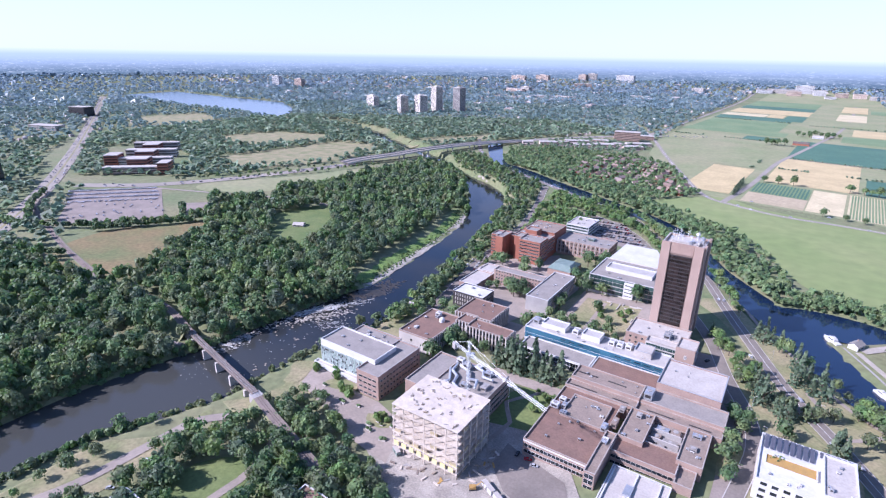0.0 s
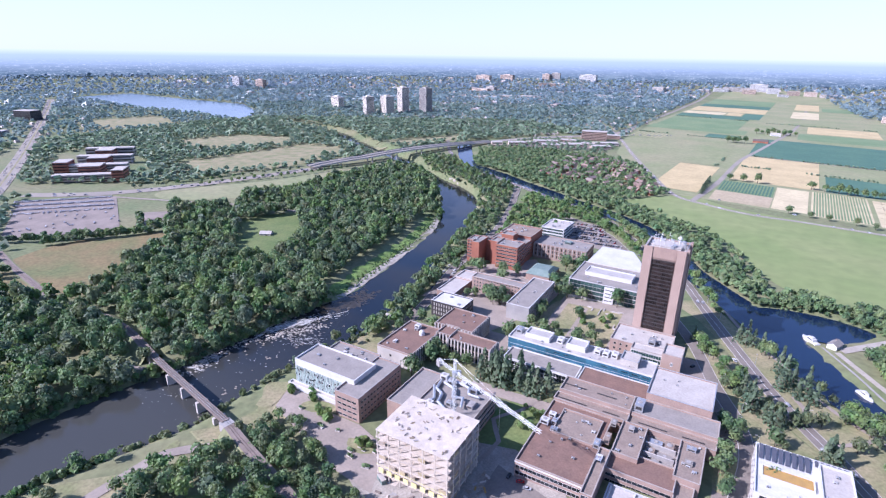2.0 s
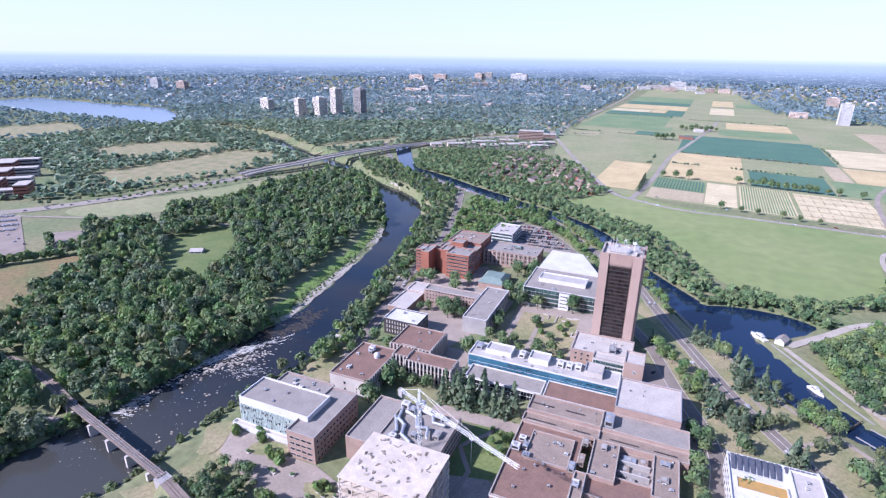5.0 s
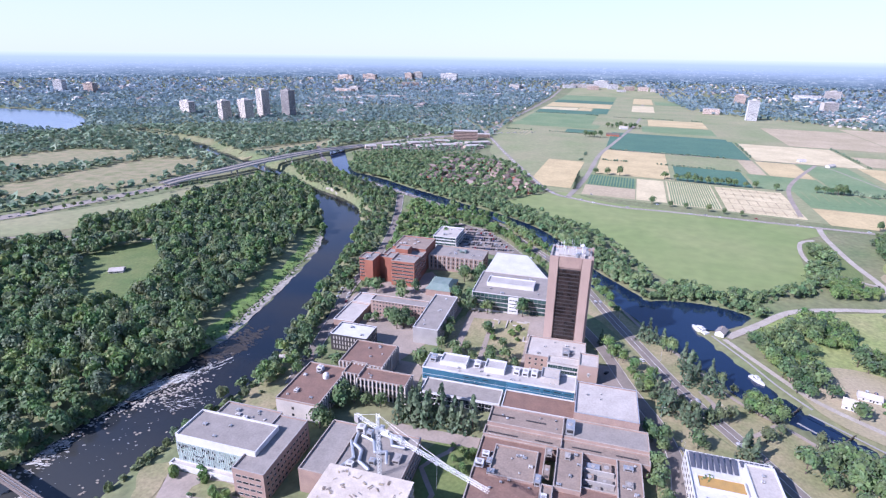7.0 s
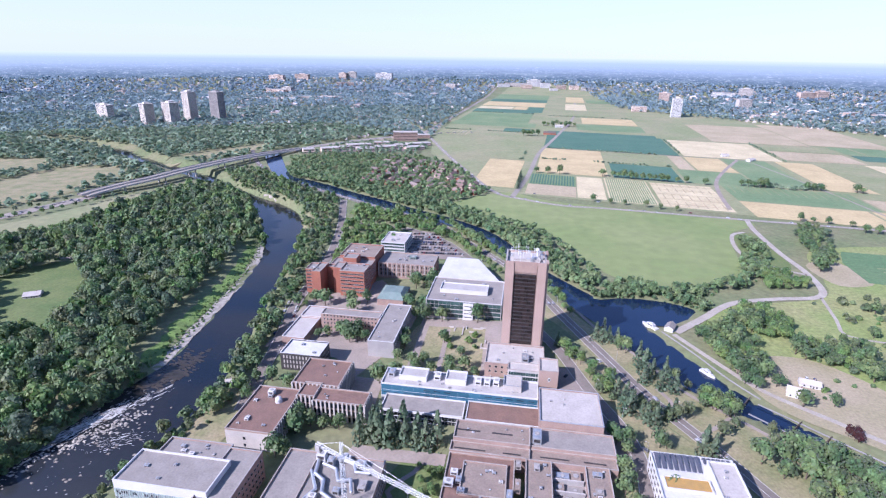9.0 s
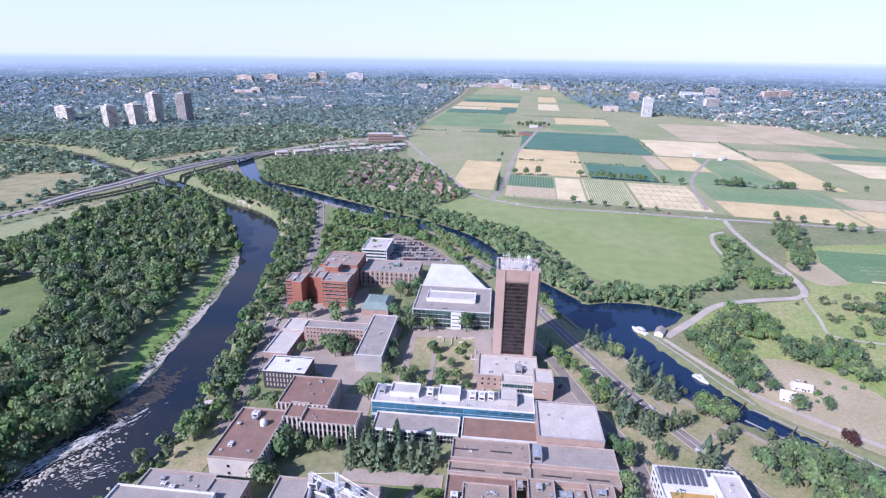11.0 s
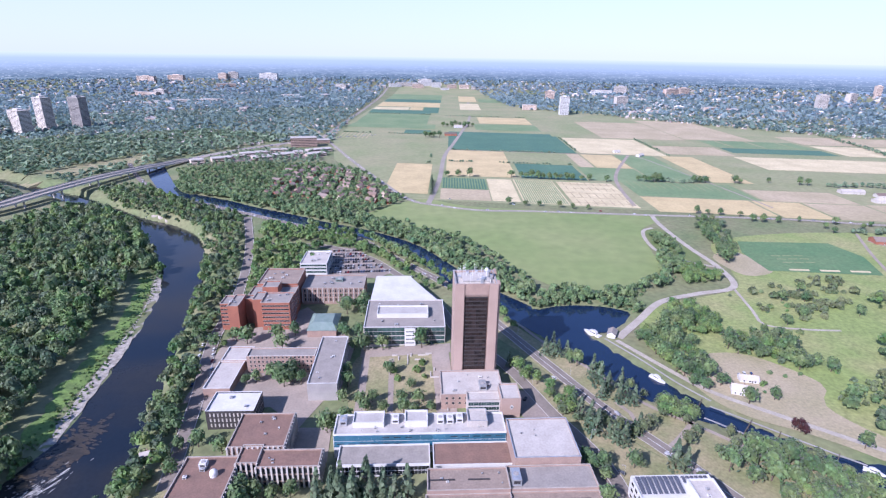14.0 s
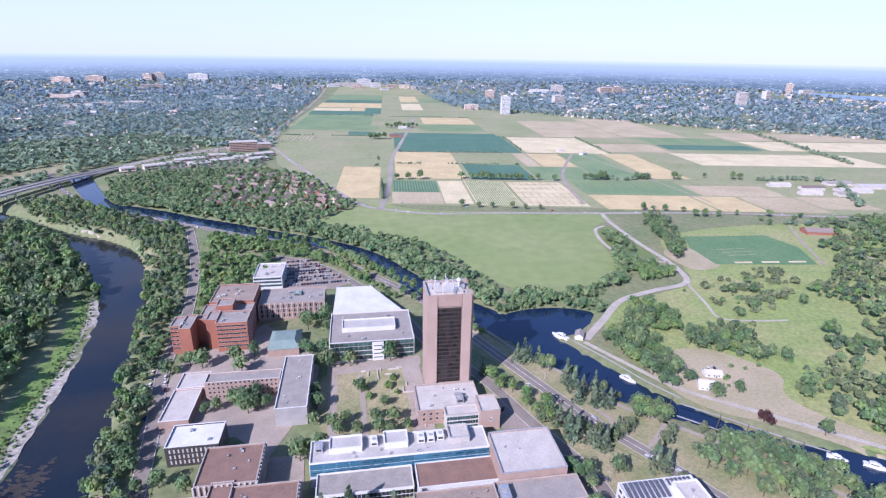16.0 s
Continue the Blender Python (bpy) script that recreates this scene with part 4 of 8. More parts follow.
q = scatter([(-400, -100), (-300, -100), (-290, 420), (-330, 640), (-400, 760), (-480, 800), (-400, 600), (-370, 300)], 4.0)
e = off_line(river_line, q[:, 0], q[:, 1])
q = q[(e > 0.5) & (e < 9) & ~((q[:, 1] > 330) & (q[:, 1] < 612))]
woods("bushes_far_bank", q, BUSH, M_LEAF, "low bushes overhanging the river edge", (0.7, 1.4))
BANK = [(-285, 215), (-240, 300), (-258, 400), (-282, 560), (-310, 690), (-345, 800), (-420, 860), (-560, 990), (-640, 975), (-533, 851), (-430, 795), (-366, 708), (-341, 640), (-325, 575), (-312, 506), (-299, 440), (-285, 385), (-277, 335)]
p = clear(scatter(BANK, 7.0, keep=0.92), 1.5)
woods("woods_near_bank", p, BROAD_LOW + BUSH, M_LEAF, "bushy green trees lining the campus river bank", (0.6, 1.1))
q = spline([(-304, 96), (-290, 128), (-279, 160), (-276, 198), (-272, 240), (-263, 290), (-262, 330)], 2.6)
q = q[rng.uniform(0, 1, len(q)) < 0.75]
woods("bushes_near_bank", q + rng.normal(0, 2.2, q.shape), BUSH, M_WILLOW, "loose bushes along the campus river edge", (0.5, 1.3))
CANAL_WOODS = [(-570, 1120), (-480, 960), (-380, 900), (-185, 780), (-90, 728), (-30, 640), (4, 550), (26, 545), (22, 590), (-8, 660), (-45, 722), (-110, 772), (-180, 800), (-112, 900), (-150, 1000), (-195, 1120), (-300, 1190), (-480, 1180)]
p = clear(scatter(CANAL_WOODS, 9.0, keep=0.8), 2.0)
among = inside([(-350, 960), (-235, 890), (-120, 900), (-150, 1000), (-195, 1150), (-330, 1160)], p)
p = p[~among | (rng.uniform(0, 1, len(p)) < 0.72)]
woods("woods_canal_side", p, BROAD_MID, M_BANKHAZELEAF, "green woods along the canal and among houses", (0.6, 1.0))
MEADOW_EDGE = [(20, 532), (60, 522), (125, 526), (178, 565), (205, 590), (222, 628), (236, 700), (222, 730), (200, 690), (186, 613), (165, 580), (126, 548), (86, 538), (54, 548)]
line = canal_line[(canal_line[:, 1] > 505) & (canal_line[:, 1] < 1010)]
t = np.gradient(line[:, :2], axis=0)
t /= np.linalg.norm(t, axis=1, keepdims=True)
left, right = np.stack([t[:, 1], -t[:, 0]], 1), np.stack([-t[:, 1], t[:, 0]], 1)
for side, wide, gap, keep, size in ((right, 30, 6.5, 0.9, (0.6, 1.15)), (left, 15, 5.5, 0.95, (0.65, 1.2))):
    edge = line[:, :2] + side * (line[:, 2:3] + wide)
    belt = [tuple(q) for q in line[:, :2]] + [tuple(q) for q in edge[::-1]]
    p = clear(scatter(belt, gap, keep=keep), 1.0)
    if side is left:
        p = p[(p[:, 1] < 745) | (rng.uniform(0, 1, len(p)) < 0.12)]
    woods("trees_canal_belt", p, BROAD_MID, M_BANKHAZELEAF, "green belt of trees along the canal", size)
p = clear(scatter(MEADOW_EDGE, 6.0, keep=0.9), 1.0)
woods("bushes_basin", p, BROAD_LOW + BUSH, M_BANKHAZELEAF, "dense bushes between the meadow and the basin", (0.6, 1.05))
a = rng.uniform(radians(14), radians(176), 190)
f = rng.uniform(2.5, 20, 190)
p = np.stack([60 + (50 + f) * np.cos(a), 489 + (25 + f) * np.sin(a)], 1)
woods("bushes_basin_edge", clear(p, 1.5), BROAD_LOW + BUSH, M_BANKHAZELEAF, "bushes crowding the edge of the basin", (0.4, 0.85))
CAMPUS_NORTH = [(-272, 560), (-215, 600), (-212, 700), (-150, 660), (-112, 620), (-60, 560), (-48, 580), (-110, 650), (-190, 730), (-260, 745), (-300, 770), (-296, 700)]
p = clear(scatter(CAMPUS_NORTH, 8.5, keep=0.8), 2.0, polys=[[(-205, 608), (-200, 690), (-170, 684), (-118, 612), (-140, 598)]])
woods("woods_campus_edge", p, BROAD_LOW, M_LEAF2, "fresh green trees at the campus edge", (0.75, 1.25))
ARB = [(199, 360), (234, 378), (266, 392), (300, 442), (346, 459), (349, 510), (432, 561), (480, 640), (539, 671), (560, 742), (720, 745), (780, 690), (480, 450), (360, 340), (240, 270), (205, 322)]
p = clear(scatter(ARB, 9.0, keep=0.9), 2.0)
glade = np.array([noise.noise(Vector((x * 0.022, y * 0.022, 2.0))) for x, y in p])
woods("woods_arboretum", p[(glade > -0.2) & (glade < 0.22)], BROAD_LOW, M_LEAF, "mixed arboretum woods on a hillside", (0.5, 1.15))
woods("woods_arboretum", p[glade >= 0.22], BROAD_LOW, M_WILLOW, "grey-green arboretum thicket on a hillside", (0.45, 0.9))
BELT = [(246, 539), (328, 586), (375, 565), (350, 525), (269, 470), (246, 476), (232, 500)]
p = clear(scatter(BELT, 7.5, keep=0.85), 2.0)
p = p[np.array([noise.noise(Vector((x * 0.045, y * 0.045, 5.0))) for x, y in p]) > 0.02]
woods("woods_arboretum_belt", p, BUSH, M_WILLOW, "open belt of grey-green shrubs and thicket", (0.9, 1.9))
p = clear(scatter([(150, 500), (236, 545), (300, 500), (262, 400), (215, 345), (150, 345), (120, 400)], 13.0, keep=0.22), 2.0)
woods("shrubs_arboretum", p, BUSH, M_LEAF, "scattered shrubs on rough grass", (0.6, 1.3))
FRONT = [(-312, 20), (-310, 50), (-306, 90), (-290, 122), (-270, 142), (-244, 150), (-214, 162), (-192, 152), (-165, 150), (-140, 146), (-122, 120), (-114, 20)]
FRONT_LAWN = [(-230, 84), (-233, 98), (-220, 112), (-207, 111), (-204, 94), (-214, 80)]
VERGE = [(-318, 20), (-312, 64), (-320, 100), (-297, 130), (-262, 132), (-262, 30), (-280, 20)]
p = clear(scatter(FRONT, 8.2, keep=0.88), 2.0, polys=[FRONT_LAWN, VERGE])
woods("woods_front", p, BROAD, M_LEAF, "park trees above the river road", (0.7, 1.3))
p = clear(scatter(VERGE, 11.0, keep=0.5), 1.5)
woods("trees_front_verge", p, BROAD, M_LEAF, "scattered trees between the lane and the river", (0.45, 0.95))
for k, (poly, gap, keep) in enumerate((([(144, 506), (168, 514), (185, 479), (162, 447), (146, 455), (133, 477)], 7.5, 0.95), ([(165, 447), (195, 452), (224, 460), (218, 428), (227, 409), (209, 395), (178, 415), (161, 429)], 8, 0.8), ([(92, 452), (118, 468), (127, 415), (122, 384), (108, 378), (98, 400)], 7.5, 0.8), ([(331, 815), (350, 780), (288, 632), (262, 616), (282, 687), (295, 750)], 9, 0.75), ([(188, 560), (230, 566), (236, 600), (214, 612), (196, 590)], 7, 0.9), ([(104, 322), (125, 317), (149, 306), (168, 286), (160, 262), (136, 262), (124, 268), (113, 286), (98, 308)], 7, 0.95))):
    woods("trees_arboretum", clear(scatter(poly, gap, keep=keep), 1.5), BROAD, M_LEAF if k % 2 else M_LEAF2, "clump of leafy arboretum trees", (0.6, 1.05))
p = scatter([(-224, 138), (-204, 170), (-178, 158), (-150, 152), (-136, 128), (-140, 96), (-178, 92), (-212, 112)], 7.5, keep=0.9)
woods("woods_front_clump", p[(np.abs(p[:, 1] - 132 + (p[:, 0] + 180) * 0.27) > 1.5)], BROAD, M_LEAF, "dense dark trees beside the railway", (0.6, 1.1))
p = clear(scatter([(-570, 1160), (-300, 1180), (-300, 1340), (-430, 1370), (-520, 1340)], 11, keep=0.5), 2.0)
woods("trees_shops", p, BROAD_MID, M_MIDHAZELEAF, "trees around shop halls and parking", (0.6, 1.0))
for line in ([(365, 1054), (420, 1032), (465, 1051)], [(1202, 1770), (1109, 1412), (1038, 1142)], [(680, 1008), (812, 985), (786, 905), (715, 806)], [(549, 726), (516, 728)]):
    q = np.repeat(spline(line, 8.0), 2, axis=0)
    woods("hedgerow", q + rng.normal(0, 5, q.shape), BROAD_MID, M_MIDHAZELEAF, "hedgerow trees at the edge of a field", (0.5, 0.95))
p = scatter([(-254, 152), (-238, 178), (-212, 178), (-204, 166), (-224, 146)], 6.5, keep=0.85)
woods("trees_rail_end", p, BROAD, M_LEAF, "green trees at the end of the railway bridge", (0.45, 0.85))
for a, b in (((335, 478), (335, 750)), ((10, 470), (335, 470)), ((552, 485), (552, 750)), ((-28, 290), (-20, 590)), ((-300, 725), (-30, 725)), ((-300, 1270), (-60, 1270)), ((0, 1240), (300, 1245)), ((20, 318), (285, 322))):
    q = spline([farm(*a), farm(*b)], 6.0)
    q = q[np.array([noise.noise(Vector((x * 0.01, y * 0.01, 8.0))) for x, y in q]) > -0.12]
    woods("field_hedge", q + rng.normal(0, 1.5, q.shape), BUSH, M_MIDHAZELEAF, "low dark hedge between farm plots", (0.6, 1.2))
q = scatter(BAR_LAND, 3.2, keep=0.75)
e = off_line(river_line, q[:, 0], q[:, 1])
q = q[(e > 6) & (e < 20)]
woods("bank_reeds", q, BUSH, M_LEAF2, "tall bright green reeds on the gravel bar", (0.22, 0.5))
# farther woods, suburbs under trees
p = np.concatenate([scatter([(-1500, -200), (-640, -200), (-680, 200), (-900, 380), (-1000, 300), (-1300, 430), (-1500, 560)], 13, keep=0.62),
                    scatter([(-1500, 600), (-1050, 380), (-860, 520), (-780, 780), (-640, 1240), (-420, 1560), (-700, 1700), (-1500, 1250)], 11.5, keep=0.72)])
p = clear(p, 3.0, polys=OPEN + [LAKE, [(-1310, 560), (-1030, 420), (-930, 490), (-1020, 590), (-1240, 670)], [(-450, 1350), (-330, 1380), (-300, 1480), (-420, 1480)]])
woods("woods_middle_distance", p, BROAD_FAR, M_MIDHAZELEAF, "green woods around highway and meadows", (0.75, 1.2))
for d0, d1, step in ((1500, 2400, 15.0), (2400, 3300, 20.0), (3300, 4050, 26.0)):
    q = scatter([(-4800, -800), (4800, -800), (4800, 4930), (-4800, 4930)], step)
    d = np.hypot(q[:, 0] + 50, q[:, 1] - 30)
    ang = np.degrees(np.arctan2(q[:, 0] + 50, q[:, 1] - 30))
    q = q[(d >= d0) & (d < d1) & (ang > -82) & (ang < 56)]
    q = clear(q, 3.0, polys=[LAKE, FARM_EDGE, FAR_RIVER, FAR_BRANCH] + OPEN)
    patch = np.array([noise.noise(Vector((x * 0.0016, y * 0.0016, 3.3))) for x, y in q])
    q = q[rng.uniform(0, 1, len(q)) < 0.68 + 0.45 * patch]
    near = (q[:, 1] > 700) | (np.hypot(q[:, 0] + 50, q[:, 1] - 30) > 1500)
    q = q[near & ~inside([(-1500, -200), (-640, -200), (-680, 200), (-900, 380), (-860, 520), (-640, 1240), (-420, 1560), (-700, 1700), (-1500, 1250)], q)]
    big = step / 16.0
    # each farther ring takes a leaf colour with more haze painted in
    woods("woods_distance", q, BROAD_FAR, M_SUBHAZELEAF if d0 < 2000 else M_FARHAZELEAF if d0 < 3000 else M_HAZELEAF, "endless tree canopy over distant suburbs", (0.8 * big ** 0.8, 1.25 * big ** 0.8))


# ---- buildings ----
WINDOW_MESHES = {}


def window_mesh(w, h, panes=1, rows=1, glass=M_GLASS, rim=M_CONC, depth=0.14, bar=0.12):
    """A framed window in the plane y = 0 that faces -y; its glass lies back within the frame."""
    key = (round(w, 2), round(h, 2), panes, rows, glass.name, rim.name, depth)
    if key not in WINDOW_MESHES:
        g, at = Geo(), {}

        def put(corners, slot):
            ids = []
            for q in corners:
                q = tuple(round(v, 3) for v in q)
                if q not in at:
                    at[q] = len(g.v)
                    g.v.append(q)
                ids.append(at[q])
            g.f.append(tuple(ids))
            g.s.append(slot)

        t = bar / 2
        for i in range(panes):
            for k in range(rows):
                a0, a1, c0, c1 = -w / 2 + i * w / panes, -w / 2 + (i + 1) * w / panes, k * h / rows, (k + 1) * h / rows
                out = [(a0, c0), (a1, c0), (a1, c1), (a0, c1)]
                inn = [(a0 + t, c0 + t), (a1 - t, c0 + t), (a1 - t, c1 - t), (a0 + t, c1 - t)]
                for m in range(4):
                    n = (m + 1) % 4
                    put([(out[m][0], -depth, out[m][1]), (out[n][0], -depth, out[n][1]), (inn[n][0], -depth, inn[n][1]), (inn[m][0], -depth, inn[m][1])], 1)
                    put([(inn[m][0], -depth, inn[m][1]), (inn[n][0], -depth, inn[n][1]), (inn[n][0], -0.04, inn[n][1]), (inn[m][0], -0.04, inn[m][1])], 1)
                put([(x, -0.04, z) for x, z in inn], 0)
        for a, b in (((-w / 2, 0), (w / 2, 0)), ((w / 2, 0), (w / 2, h)), ((w / 2, h), (-w / 2, h)), ((-w / 2, h), (-w / 2, 0))):
            put([(b[0], -depth, b[1]), (a[0], -depth, a[1]), (a[0], 0.02, a[1]), (b[0], 0.02, b[1])], 1)
        WINDOW_MESHES[key] = g.mesh("window", glass, rim)
    return WINDOW_MESHES[key]


def face_pose(side, x0, x1, y0, y1, along, z):
    """The pose of a window on one side of a block, `along` metres from the side's left end."""
    if side == "s":
        return pose(x0 + along, y0, z)
    if side == "e":
        return pose(x1, y0 + along, z, 0, 0, 90)
    if side == "w":
        return pose(x0, y1 - along, z, 0, 0, -90)
    return pose(x1 - along, y1, z, 0, 0, 180)


def span(side, x0, x1, y0, y1):
    return x1 - x0 if side in "sn" else y1 - y0


class House:
    """A building: an empty at its base that parents its parts; coordinates are local to the base."""

    def __init__(self, name, x, y, z, label, category="building", group=""):
        self.ox, self.oy, self.oz = x, y, z
        self.ob = thing(name, (x, y, z), label, category, group)

    def block(self, x0, x1, y0, y1, top, wall=M_BRICK, roof=M_GROOF, coping=M_COPING, bottom=-4.0, par=0.8, rim=0.5, label=""):
        """Walls with a parapet round a sunk roof. World coordinates across, heights above the base."""
        x0, x1, y0, y1 = x0 - self.ox, x1 - self.ox, y0 - self.oy, y1 - self.oy
        self.last = (x0, x1, y0, y1)
        g = Geo()
        for a, b in (((x0, y0), (x1, y0)), ((x1, y0), (x1, y1)), ((x1, y1), (x0, y1)), ((x0, y1), (x0, y0))):
            g.face([(*a, bottom), (*b, bottom), (*b, top), (*a, top)])
        i0, i1, j0, j1 = x0 + rim, x1 - rim, y0 + rim, y1 - rim
        for a, b in (((i0, j0), (i0, j1)), ((i0, j1), (i1, j1)), ((i1, j1), (i1, j0)), ((i1, j0), (i0, j0))):
            g.face([(*a, top - par), (*b, top - par), (*b, top), (*a, top)])
        part("wall", g, wall, self.ob, label)
        c = Geo()
        o = 0.12
        for a in ((x0 - o, x1 + o, y0 - o, j0), (x0 - o, x1 + o, j1, y1 + o), (x0 - o, i0, j0, j1), (i1, x1 + o, j0, j1)):
            c.box(*a, top, top + 0.22)
        part("coping", c, coping, self.ob)
        r = Geo()
        r.face([(i0, j0, top - par), (i1, j0, top - par), (i1, j1, top - par), (i0, j1, top - par)])
        part("roof", r, roof, self.ob)
        return self

    def windows(self, sides, z0, storey, rows, w, h, gap, glass=M_GLASS, rim=M_CONC, panes=1, split=1, margin=1.5, depth=0.14):
        """Rows of single windows on the last block's sides."""
        for side in sides:
            n = span(side, *self.last) - 2 * margin
            count = max(1, int((n + gap) / (w + gap)))
            pitch = n / count
            me = window_mesh(w, h, panes, split, glass, rim, depth)
            for r in range(rows):
                for k in range(count):
                    part("window", me, None, self.ob, at=face_pose(side, *self.last, margin + (k + 0.5) * pitch, z0 + r * storey))
        return self

    def bands(self, sides, levels, h, pane=2.0, glass=M_GLASS, rim=M_CONC, margin=0.6, split=1, depth=0.14, bay=12.0):
        """Ribbon windows in bays on the last block's sides, at the heights given."""
        for side in sides:
            n = span(side, *self.last) - 2 * margin
            count = max(1, round(n / bay))
            wide = n / count
            me = window_mesh(wide - 0.05, h, max(1, round(wide / pane)), split, glass, rim, depth)
            for z in levels:
                for k in range(count):
                    part("window", me, None, self.ob, at=face_pose(side, *self.last, margin + (k + 0.5) * wide, z))
        return self

    def piers(self, sides, z0, z1, pitch, w=0.5, d=0.5, mat=M_CONC, margin=0.0):
        """Upright fins or piers on the last block's sides."""
        x0, x1, y0, y1 = self.last
        g = Geo().box(-w / 2, w / 2, -d, 0.05, 0, z1 - z0)
        me = g.mesh("pier", mat)
        for side in sides:
            n = span(side, *self.last) - 2 * margin
            count = max(1, round(n / pitch))
            for k in range(count + 1):
                part("pier", me, None, self.ob, at=face_pose(side, *self.last, margin + k * n / count, z0))
        return self

    def belt(self, sides, z, h, d=0.12, mat=M_CONC):
        """A projecting band round the last block."""
        x0, x1, y0, y1 = self.last
        for side in sides:
            n = span(side, *self.last)
            g = Geo().box(-n / 2, n / 2, -d, 0.03, 0, h)
            part("belt", g, mat, self.ob, at=face_pose(side, *self.last, n / 2, z))
        return self


def rooftop_unit(x, y, z, w, d, h, mat=M_METAL, turn=0.0, label="grey metal rooftop ventilation unit on a flat roof"):
    u = thing("rooftop_unit", (x, y, z), label, "roof unit", "rooftop units", turn=turn)
    g = Geo().box(-w / 2, w / 2, -d / 2, d / 2, 0.25, h).box(-w / 2 + 0.1, -w / 2 + 0.4, -d / 2, d / 2, 0, 0.25).box(w / 2 - 0.4, w / 2 - 0.1, -d / 2, d / 2, 0, 0.25)
    part("casing", g, mat, u.id_data)
    fan = Geo().tube((0, 0, h - 0.02), (0, 0, h + 0.25), min(w, d) * 0.3, n=10)
    part("fan_cowl", fan, M_CONC2, u)
    part("louvre", Geo().box(-w * 0.35, w * 0.35, -d / 2 - 0.06, -d / 2 + 0.02, h * 0.35, h * 0.8), M_DARK, u)
    return u


def roof_vents(x0, x1, y0, y1, z, count, seed, sizes=(0.8, 2.0), mat=M_METAL):
    r = random.Random(seed)
    for _ in range(count):
        s = r.uniform(*sizes)
        rooftop_unit(r.uniform(x0, x1), r.uniform(y0, y1), z, s * r.uniform(0.8, 1.6), s, s * r.uniform(0.5, 0.9), mat if r.random() < 0.7 else M_WHITE)


# the tower: brick corner piers, a recessed dark curtain wall on every side
T = House("office_tower", -52, 407, -1.0, "tall red-brown brick office tower with dark bronze glazing")
T.block(-67, -37, 394, 421, 78, M_TOWER, M_LROOF, M_CONC2, par=1.5, rim=1.2)
x0, x1, y0, y1 = T.last
part("wall", Geo().box(x0 + 6.6, x1 - 6.6, y0 - 1.0, y0 + 0.05, 70.5, 79), M_BRICK, T.ob)
for side in "se":
    n = span(side, *T.last)
    inner = 16.2 if side == "s" else 14.0
    part("curtain_back", Geo().box(-inner / 2, inner / 2, -0.3, 0.1, 0, 58.5), M_TGLASS, T.ob, at=face_pose(side, *T.last, n / 2, 10.5))
    part("louvre_panel", Geo().box(-inner / 2, inner / 2, -0.35, 0.1, 0, 6.5), M_BRICK, T.ob, at=face_pose(side, *T.last, n / 2, 69.3))
    me = window_mesh(inner / 6 - 0.1, 2.2, 2, 1, M_TGLASS, M_DARK, 0.2)
    bar = Geo().box(-inner / 2, inner / 2, -0.55, 0.05, 0, 0.5).mesh("sun_screen", M_DARK)
    for r in range(19):
        z = 11.2 + r * 3.05
        for k in range(6):
            part("window", me, None, T.ob, at=face_pose(side, *T.last, n / 2 - inner / 2 + (k + 0.5) * inner / 6, z) @ pose(0, -0.3, 0))
        part("sun_screen", bar, None, T.ob, at=face_pose(side, *T.last, n / 2, z + 2.35))
    pier = Geo().box(-3.2, 3.2, -1.6, 0.1, 0, 79).mesh("corner_pier", M_TOWER)
    for a in (3.2, n - 3.2):
        part("corner_pier", pier, None, T.ob, at=face_pose(side, *T.last, a, 0))
part("penthouse", Geo().box(-9, 10, -7, 8, 76, 78.2), M_CONC, T.ob)
part("penthouse_roof", Geo().box(-9.4, 10.4, -7.4, 8.4, 78.2, 78.6), M_LROOF, T.ob)
r = random.Random(3)
for k in range(16):
    px, py, hh = r.uniform(-12, 13), r.uniform(-11, 11), r.uniform(4, 11)
    part("antenna_mast", Geo().tube((px, py, 76.5), (px, py, 77 + hh), 0.14, 0.06).box(px - 0.7, px + 0.7, py - 0.06, py + 0.06, 76 + hh * 0.8, 76.2 + hh * 0.8), M_STEEL, T.ob)
part("radome", Geo().tube((8, -2, 80), (8, -2, 84), 0.5).dome((8, -2, 84.5), 1.7, 1.1), M_WHITE, T.ob, "white radar dome on a post")
for k in range(12):
    px, py = r.uniform(-12, 12), r.uniform(-11, 11)
    part("roof_box", Geo().box(px - 1, px + 1, py - 0.8, py + 0.8, 76.4, 78.5 + r.random() * 2), M_METAL, T.ob)

# its podium, with a glazed annex and a brick stair block
P = House("podium_hall", -52, 366, -1.5, "low brown podium hall with glazed annex below the tower")
P.block(-77, -34, 363, 392, 11, M_BRICK, M_LROOF).windows("s", 3, 4, 2, 1.6, 1.8, 3.0).windows("w", 3, 4, 1, 3.0, 2.2, 1.4)
P.block(-60, -38, 354, 364, 12.5, M_CONC, M_LROOF).bands("s", (1.0, 4.6, 8.2), 2.8, 1.8, M_GGLASS, M_WHITE)
P.block(-38, -25, 350, 367, 16.5, M_TOWER, M_LROOF).bands("e", (3, 7, 11), 2.4, 1.8, M_GGLASS, M_WHITE)
part("wall_logo", Geo().box(-0.6, 0.6, -0.15, 0.05, 0, 3.2).box(-1.1, 1.1, -0.15, 0.05, 1.0, 2.2), M_WHITE, P.ob, "white painted emblem on brick", at=face_pose("s", *P.last, 7.0, 8))
roof_vents(-72, -40, 368, 388, 8.7, 6, 5)
rooftop_unit(-48, 372, 8.7, 5, 8, 3.5)

# the blue glass hall and the low wings before it
B = House("blue_glass_hall", -91, 327, -4.5, "long hall with blue glass front and white roof")
